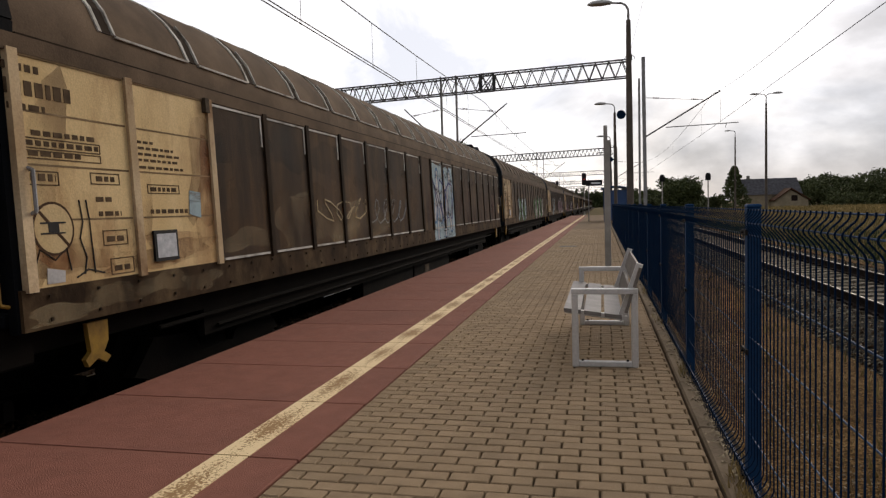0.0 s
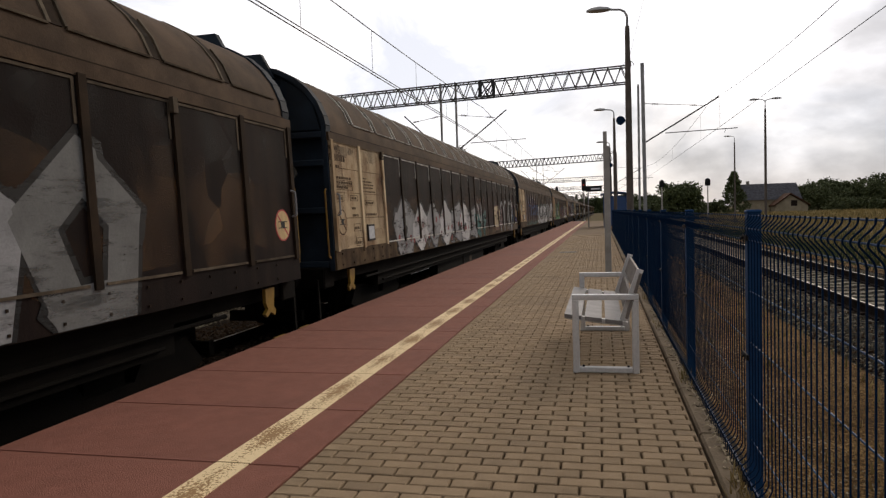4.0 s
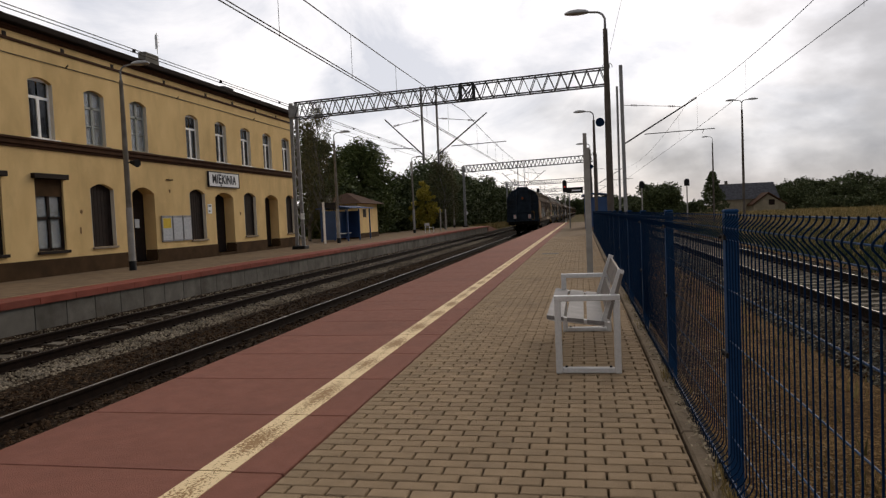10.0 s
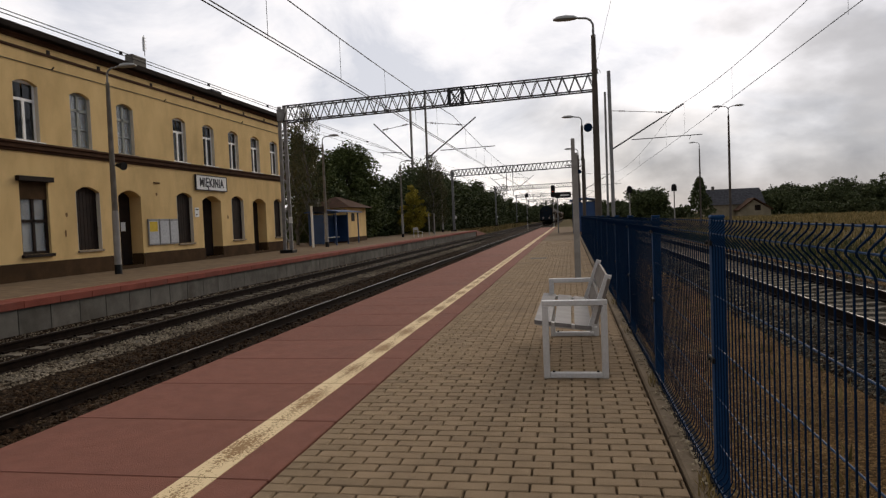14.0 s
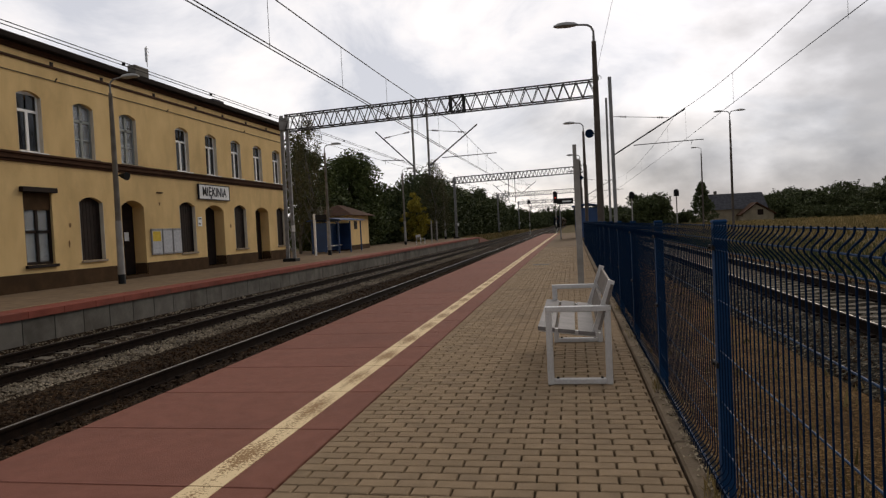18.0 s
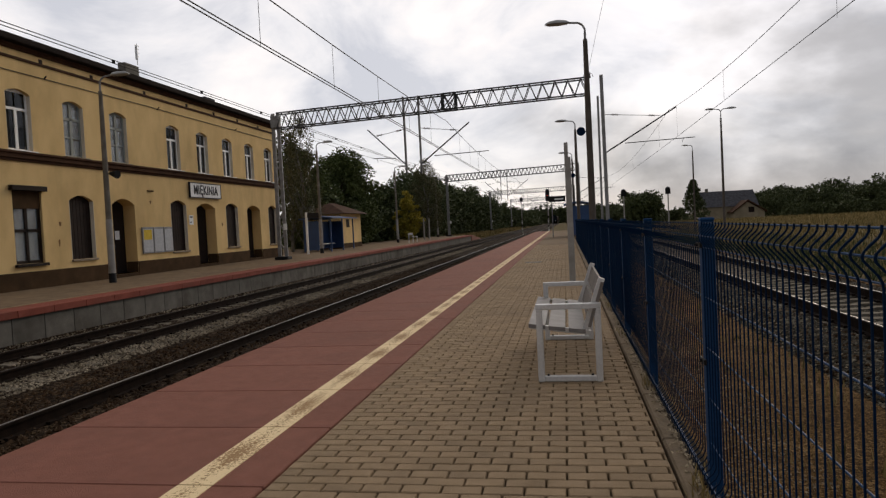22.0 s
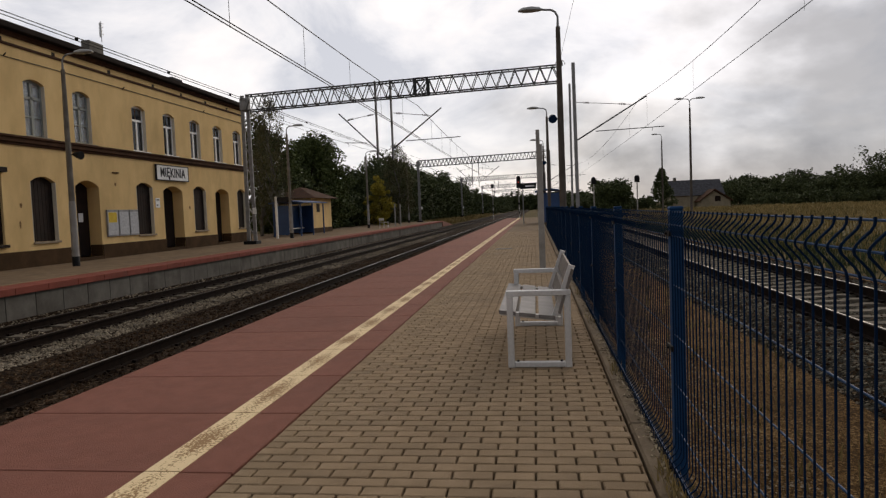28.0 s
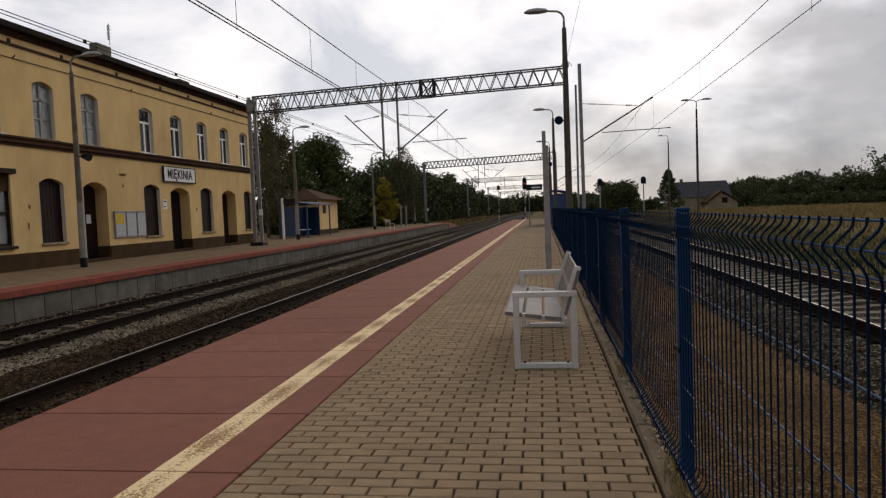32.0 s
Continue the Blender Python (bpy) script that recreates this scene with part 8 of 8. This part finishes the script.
        ribbon(w, [(21.33, 1.80), (21.38, 1.84), (21.36, 1.76), (21.42, 1.77)], 0.022, "purple", 0.050)
    elif k == 4:
        mist(w, 47, 8.5, 16.5, 2.05, 2.5, "ochre", 7)
        mist(w, 48, 19.7, 21.6, 1.85, 2.15, "orange", 3)
        panels_fill(w, (14,), 1.3, 2.1, ["maroon"], 43)
        panels_fill(w, (13,), 1.25, 2.1, ["ochre"], 44)
        piece(w, 45, 15.0, 16.6, 1.3, 2.2, ["cream"], "maroon", 1, rough=0.08)
        mist(w, 46, 18.6, 20.2, 1.2, 2.2, "sage", 3)
        mist(w, 49, 20.1, 21.0, 1.2, 2.1, "blue", 2)
        ribbon(w, arch(16.75, 17.7, 1.2, 2.25), 0.12, "silver")
        ribbon(w, arch(17.75, 18.70, 1.2, 2.30), 0.12, "silver")
        ribbon(w, [(19.22, 1.17), (19.15, 1.52), (19.08, 1.95), (19.13, 2.14), (19.27, 2.23), (19.61, 2.28), (19.86, 2.34), (20.06, 2.25), (20.18, 2.11), (20.20, 1.94), (20.12, 1.76), (19.95, 1.68), (19.66, 1.64)], 0.15, "silver")
        ribbon(w, [(19.78, 1.66), (19.80, 1.40), (19.84, 1.15)], 0.17, "silver", 0.045)
        patch(w, [(19.66, 1.15), (19.98, 1.15), (19.98, 1.30), (19.66, 1.28)], "silver", 0.044)
        patch(w, [(19.24, 1.45), (19.60, 1.58), (19.98, 1.76), (20.05, 2.0), (19.9, 2.18), (19.5, 2.18), (19.2, 2.05)], "sage", 0.038, True)
        patch(w, [(20.20, 1.47), (20.72, 1.50), (20.74, 1.8), (20.5, 2.2), (20.28, 2.1)], "blue", 0.038, True)
        mist(w, 62, 20.85, 21.4, 1.5, 2.0, "ochre", 2)
        scrawl(w, 55, 21.15, 21.55, 1.46, 1.74, "navy", 0.022, 5)
        piece(w, 50, 11.4, 13.4, 1.2, 1.95, ["teal"], None, 2, hole=False, rough=0.3)
        tag(w, 54, 11.2, 12.8, 1.4, 2.2, "white", 3, 0.06)
        letters(w, 41, 3.0, 11.5, 1.22, 1.95, ["silver", "white"], "black", 7, 0.42, 0.07)
        dots(w, 42, 3.2, 11.3, 1.28, 1.9, "red", 26)
        mist(w, 56, 3.0, 11.6, 1.14, 1.40, "silver", 7)
    elif k == 5:
        letters(w, 51, 12.0, 19.0, 1.25, 2.3, ["silver", "grey"], "black", 6)
        mist(w, 53, 3, 9.8, 1.4, 2.3, "grey", 5)
        scrawl(w, 52, 4, 11, 1.7, 2.6, "white", 0.04, 7)
    elif k == 6:
        panels_fill(w, (2, 3, 4, 5), 1.42, 2.88, ["silver", "white", "silver"], 61)
        panels_fill(w, (6, 7, 8), 1.42, 2.6, ["grey", "silver"], 62)
        panels_fill(w, (11, 13), 1.42, 2.85, ["cream", "cream"], 63)
        panels_fill(w, (15, 16, 17), 1.42, 2.7, ["grey", "silver"], 64)
        letters(w, 65, 2.6, 10, 1.45, 2.75, ["black"], None, 9, 0.14)
        letters(w, 66, 11, 20.5, 1.45, 2.6, ["black", "white"], None, 10, 0.13)
        mist(w, 67, 2.6, 8, 1.14, 1.40, "purple", 6)
    elif k == 7:
        scrawl(w, 76, 2.5, 3.6, 2.4, 2.95, "white", 0.03, 4)
        scrawl(w, 69, 3.7, 4.6, 1.9, 2.6, "white", 0.03, 3)
        spikes(w, (3, 4, 5, 6), 1.43, 2.0, ["ochre", "cream", "lime"], 74)
        mist(w, 71, 2.5, 7.2, 1.3, 2.05, "cream", 5)
        panels_fill(w, (7, 8), 1.40, 2.0, ["blue", "blue"], 68)
        letters(w, 73, 8.3, 10.4, 1.35, 1.95, ["blue"], "white", 3, 0.36, 0.03)
        spikes(w, (9, 10, 11, 12), 1.43, 2.5, ["silver", "grey"], 72)
        mist(w, 78, 12.2, 15.2, 1.14, 1.6, "maroon", 3)
        # two tall brushed letters and a colon
        patch(w, [(14.72, 2.97), (15.20, 2.97), (15.48, 2.37), (15.48, 2.12), (15.12, 2.18), (15.20, 2.28)], "sage")
        patch(w, [(15.43, 2.97), (15.75, 2.97), (15.74, 2.68), (15.83, 2.07), (15.48, 2.12), (15.48, 2.37)], "sage", 0.0435)
        patch(w, [(16.31, 2.97), (16.88, 2.97), (16.86, 2.82), (16.76, 2.66), (17.0, 2.48), (17.06, 2.04), (16.25, 2.15), (16.34, 2.25), (16.25, 2.56), (16.20, 2.89)], "sage")
        patch(w, [(16.38, 2.86), (16.53, 2.85), (16.50, 2.68), (16.45, 2.61)], "black", 0.046)
        patch(w, [(16.44, 2.53), (16.68, 2.50), (16.70, 2.36), (16.60, 2.26)], "black", 0.046)
        patch(w, [(17.37, 2.74), (17.48, 2.70), (17.52, 2.58), (17.37, 2.61)], "sage")
        patch(w, [(17.37, 2.52), (17.58, 2.47), (17.60, 2.29), (17.40, 2.31)], "sage")
        scrawl(w, 176, 15.22, 15.74, 1.88, 2.02, "silver", 0.028, 4)
        scrawl(w, 177, 15.16, 15.80, 1.52, 1.76, "silver", 0.03, 5)
        ribbon(w, [(15.4, 1.66), (15.7, 1.5), (15.88, 1.34)], 0.025, "silver")
        mist(w, 79, 15.6, 16.1, 1.5, 2.0, "silver", 1)
        mist(w, 81, 15.05, 15.6, 1.13, 1.40, "maroon", 1)
        patch(w, [(17.84, 2.06), (17.50, 1.74), (17.58, 1.55), (18.14, 1.45), (18.36, 1.50), (18.30, 1.72), (18.05, 1.78)], "silver")
        patch(w, [(17.80, 1.72), (17.95, 1.60), (17.92, 1.75)], "black", 0.046)
        ribbon(w, [(18.0, 1.80), (18.2, 2.04), (18.28, 1.74)], 0.07, "silver", 0.045)
        patch(w, [(18.72, 1.88), (19.18, 1.94), (19.46, 1.57), (19.28, 1.44), (18.66, 1.51)], "silver")
        ribbon(w, [(19.30, 1.92), (19.40, 1.70), (19.46, 1.60)], 0.05, "silver", 0.045)
        patch(w, [(19.94, 1.89), (20.12, 1.86), (20.45, 1.60), (20.40, 1.50), (20.10, 1.58)], "silver")
        patch(w, [(16.62, 1.80), (17.1, 1.62), (17.2, 1.52), (16.75, 1.50)], "silver")
        for i, y in enumerate((16.5, 17.5, 18.7, 19.8)):
            mist(w, 190 + i, y, y + 0.75, 1.15, 1.39, "white", 2)
            scrawl(w, 194 + i, y + 0.1, y + 0.6, 1.17, 1.37, "silver", 0.04, 2)
        scrawl(w, 178, 19.9, 20.2, 2.2, 2.45, "grey", 0.035, 2)
        scrawl(w, 179, 20.3, 20.75, 2.05, 2.45, "grey", 0.035, 2)
        mist(w, 80, 20.7, 21.9, 1.45, 2.3, "ochre", 1)
        patch(w, [(20.88, 1.43), (21.86, 1.43), (21.86, 2.1), (21.6, 2.25), (21.2, 2.1), (20.88, 1.7)], "ochre", 0.037)
        scrawl(w, 180, 20.95, 21.8, 1.48, 1.85, "black", 0.035, 3)
    elif k == 8:
        for i in (11, 12, 13, 14):
            a = RIBS[i]
            patch(w, [(a + 0.72, 1.43), (a + 1.02, 1.43), (a + 0.98, 2.02), (a + 0.80, 2.05)], "orange", 0.056, thin=True)
            patch(w, [(a + 0.09, 1.43), (a + 0.24, 1.43), (a + 0.20, 2.08), (a + 0.09, 1.98)], "rust", 0.056, thin=True)
            patch(w, [(a + 0.30, 1.16), (a + 1.15, 1.16), (a + 1.10, 1.36), (a + 0.45, 1.38)], "rust", 0.056, thin=True)
        # box under the floor with a pale scribble
        eb = part("equipment_box", Mesh().box(0.98, 1.20, 14.3, 17.0, 0.30, 0.76, 0.012), M_UNDER, w, "sooty equipment box under the floor")
        for line_ in (((15.14, 0.63), (15.26, 0.66), (15.18, 0.56), (15.30, 0.53)), ((15.42, 0.72), (15.45, 0.60), (15.58, 0.62)), ((15.36, 0.50), (15.55, 0.52), (15.70, 0.48)),
                      ((15.66, 0.70), (15.70, 0.50), (15.78, 0.62), (15.90, 0.71)), ((15.78, 0.60), (15.92, 0.46)), ((16.0, 0.70), (16.05, 0.48), (16.16, 0.70), (16.22, 0.47)),
                      ((16.32, 0.71), (16.34, 0.56), (16.46, 0.58), (16.52, 0.70)), ((16.20, 0.47), (16.36, 0.45))):
            part("graffiti_stroke", Mesh().path([(1.200, y, z) for y, z in line_], 0.012, 5), SPRAY["grey"], eb)
        # cream throw-up on the panels past the middle
        patch(w, [(12.72, 1.42), (13.74, 1.42), (13.70, 2.18), (13.40, 2.22), (13.0, 2.16), (12.75, 1.9)], "cream")
        patch(w, [(13.92, 1.41), (14.92, 1.41), (14.84, 1.72), (14.72, 2.26), (14.40, 2.28), (14.05, 2.25), (13.92, 2.30)], "cream")
        patch(w, [(13.92, 1.41), (14.05, 1.41), (14.02, 1.9), (13.92, 2.24)], "silver", 0.046)
        patch(w, [(14.40, 1.45), (14.80, 1.45), (14.70, 2.16), (14.46, 2.22)], "sage", 0.0445)
        patch(w, [(14.12, 1.44), (14.32, 1.44), (14.36, 2.1), (14.14, 2.0)], "ochre", 0.0442)
        patch(w, [(15.08, 1.41), (16.06, 1.41), (15.92, 2.10), (15.74, 2.22), (15.28, 2.18), (15.08, 2.11)], "cream")
        patch(w, [(15.40, 1.46), (15.72, 1.46), (15.66, 2.12), (15.44, 2.10)], "sage", 0.0445)
        patch(w, [(15.10, 1.42), (15.30, 1.42), (15.26, 2.1), (15.10, 2.04)], "silver", 0.0445)
        patch(w, [(16.22, 1.41), (17.22, 1.41), (17.10, 2.18), (16.76, 2.18), (16.56, 1.97), (16.32, 2.12), (16.22, 2.14)], "cream")
        patch(w, [(12.7, 1.15), (17.4, 1.15), (17.4, 1.38), (15.0, 1.40), (12.7, 1.39)], "cream", 0.042)
        mist(w, 89, 12.6, 17.2, 1.9, 2.5, "cream", 5)
        mist(w, 88, 17.3, 19.6, 1.3, 2.3, "silver", 3)
        patch(w, [(17.66, 2.14), (18.0, 2.19), (18.09, 1.81), (17.97, 1.44), (17.66, 1.44), (17.75, 1.71)], "lime")
        ribbon(w, [(18.36, 2.24), (18.75, 2.10), (18.60, 1.92), (18.66, 1.7), (18.60, 1.46)], 0.16, "lime", 0.045)
        ribbon(w, [(19.0, 1.9), (19.22, 1.66), (19.1, 1.46)], 0.12, "lime", 0.045)
        for a, b in (((17.60, 2.2), (17.72, 1.42)), ((18.12, 2.2), (18.10, 1.42)), ((18.90, 2.0), (18.78, 1.44)), ((17.75, 1.80), (18.05, 1.78))):
            ribbon(w, [a, b], 0.05, "black", 0.048)
        ribbon(w, [(17.44, 1.95), (17.56, 2.08), (17.5, 2.22), (17.8, 2.38), (17.95, 2.30), (18.3, 2.42)], 0.05, "silver", 0.049)
        ribbon(w, [(19.1, 2.2), (19.3, 2.36), (19.4, 2.1), (19.52, 2.0)], 0.06, "white", 0.049)
        patch(w, [(17.4, 1.15), (18.6, 1.15), (18.5, 1.38), (17.4, 1.38)], "grey", 0.043)
        scrawl(w, 181, 19.70, 20.50, 2.70, 2.97, "white", 0.035, 3)
        scrawl(w, 182, 19.66, 20.10, 2.30, 2.66, "white", 0.035, 2)
        scrawl(w, 183, 19.66, 20.75, 1.84, 2.08, "white", 0.035, 5)
        scrawl(w, 184, 19.70, 20.75, 1.50, 1.76, "white", 0.035, 4)
        scrawl(w, 185, 20.9, 21.5, 1.46, 1.74, "white", 0.035, 3)
        ribbon(w, [(19.5, 1.9), (19.52, 1.5), (19.3, 1.2)], 0.06, "silver", 0.048)
        scrawl(w, 186, 21.3, 21.75, 2.46, 2.72, "blue", 0.05, 2)
        # ragged pale drips on the first half
        spikes(w, (3, 4, 5, 6), 1.40, 2.42, ["silver", "sage", "silver"], 85)
        spikes(w, (2, 7), 1.40, 2.0, ["sage"], 86)
        panels_fill(w, (10, 11), 1.42, 1.98, ["cream"], 83)
        mist(w, 90, 2.4, 10.2, 1.13, 1.45, "silver", 8)
        mist(w, 92, 2.4, 3.6, 1.15, 1.9, "green", 1)
        patch(w, [(0.16, 1.45), (0.62, 1.45), (0.66, 1.9), (0.5, 2.1), (0.2, 2.08)], "white", 0.036)
        pl_ = Mesh()
        pl_.bar((1.408, 16.05, 3.14), (1.408, 16.45, 3.14), 0.02, 0.09)
        part("white_plate", pl_, M_WHITEP, w, "small white plate under the roof edge")
    else:
        r = random.Random(900 + k)
        cols = list(SPRAY)
        letters(w, 900 + k, r.uniform(3, 5), r.uniform(8, 10), 1.25, r.uniform(1.9, 2.4), r.sample(cols, 2), r.choice(("black", "white")), 5)
        letters(w, 950 + k, r.uniform(12, 13), r.uniform(18, 20), 1.25, r.uniform(1.9, 2.4), r.sample(cols, 2), r.choice(("black", "white")), 6)


first = wagon_base()
train = []
order = list(range(8, -13, -1))
clean = first
for k in order[:-1]:
    w = copy_thing(clean, pose(TRACK_1, 0, RAIL_Z))
    train.append((k, w))
train.append((order[-1], clean))
SMALL = ("brake_beam", "brake_spine", "panel_seam", "bolt", "stencil", "sign_", "handrail", "data_plate", "lashing_hook", "axle", "roof_rib", "shunter_step", "step_tread", "slanted_strut", "corner_gusset")
for k, w in train:
    if k < -3:
        for o in [c for c in w.children_recursive if c.name.startswith(SMALL)]:
            bpy.data.objects.remove(o)
    decorate(w, k)
LAST = train[0][1]
for x in (-0.72, 0.60):
    tb = part("tail_board", Mesh().box(x - 0.11, x + 0.11, -0.20, -0.18, 1.42, 1.76, 0.004), M_WHITEP, LAST, "red and white tail board")
    for s in (1, -1):
        zc = 1.59
        part("tail_triangle", Mesh().extrude([(x - 0.08, zc + s * 0.13), (x + 0.08, zc + s * 0.13), (x, zc)], "y", -0.206, -0.20), M_REDP, tb)
    part("tail_bracket", Mesh().bar((x, -0.19, 1.42), (x, -0.10, 1.2), 0.04, 0.02), M_UNDER, LAST)
tr_ = part("tail_emblem", Mesh().extrude([(-0.07, 3.16), (0.07, 3.16), (0.07, 3.34), (-0.07, 3.34)], "y", -0.06, -0.035), SPRAY["orange"], LAST, "small faded orange plate")


# ---- everything that moves ----
TAIL = [(0.0, -182.25), (2.0, -133.05), (3.0, -108.40), (7.6, 5.05), (8.0, 14.9), (9.0, 38.7), (10.0, 62.0), (11.0, 85.2), (12.0, 108.2), (14.0, 154.5), (20.0, 293.0), (32.0, 569.0)]


def motions():
    for k, w in train:
        walk(w, [(t, pose(TRACK_1, y + (8 - k) * PITCH_W, RAIL_Z)) for t, y in TAIL])


motions()
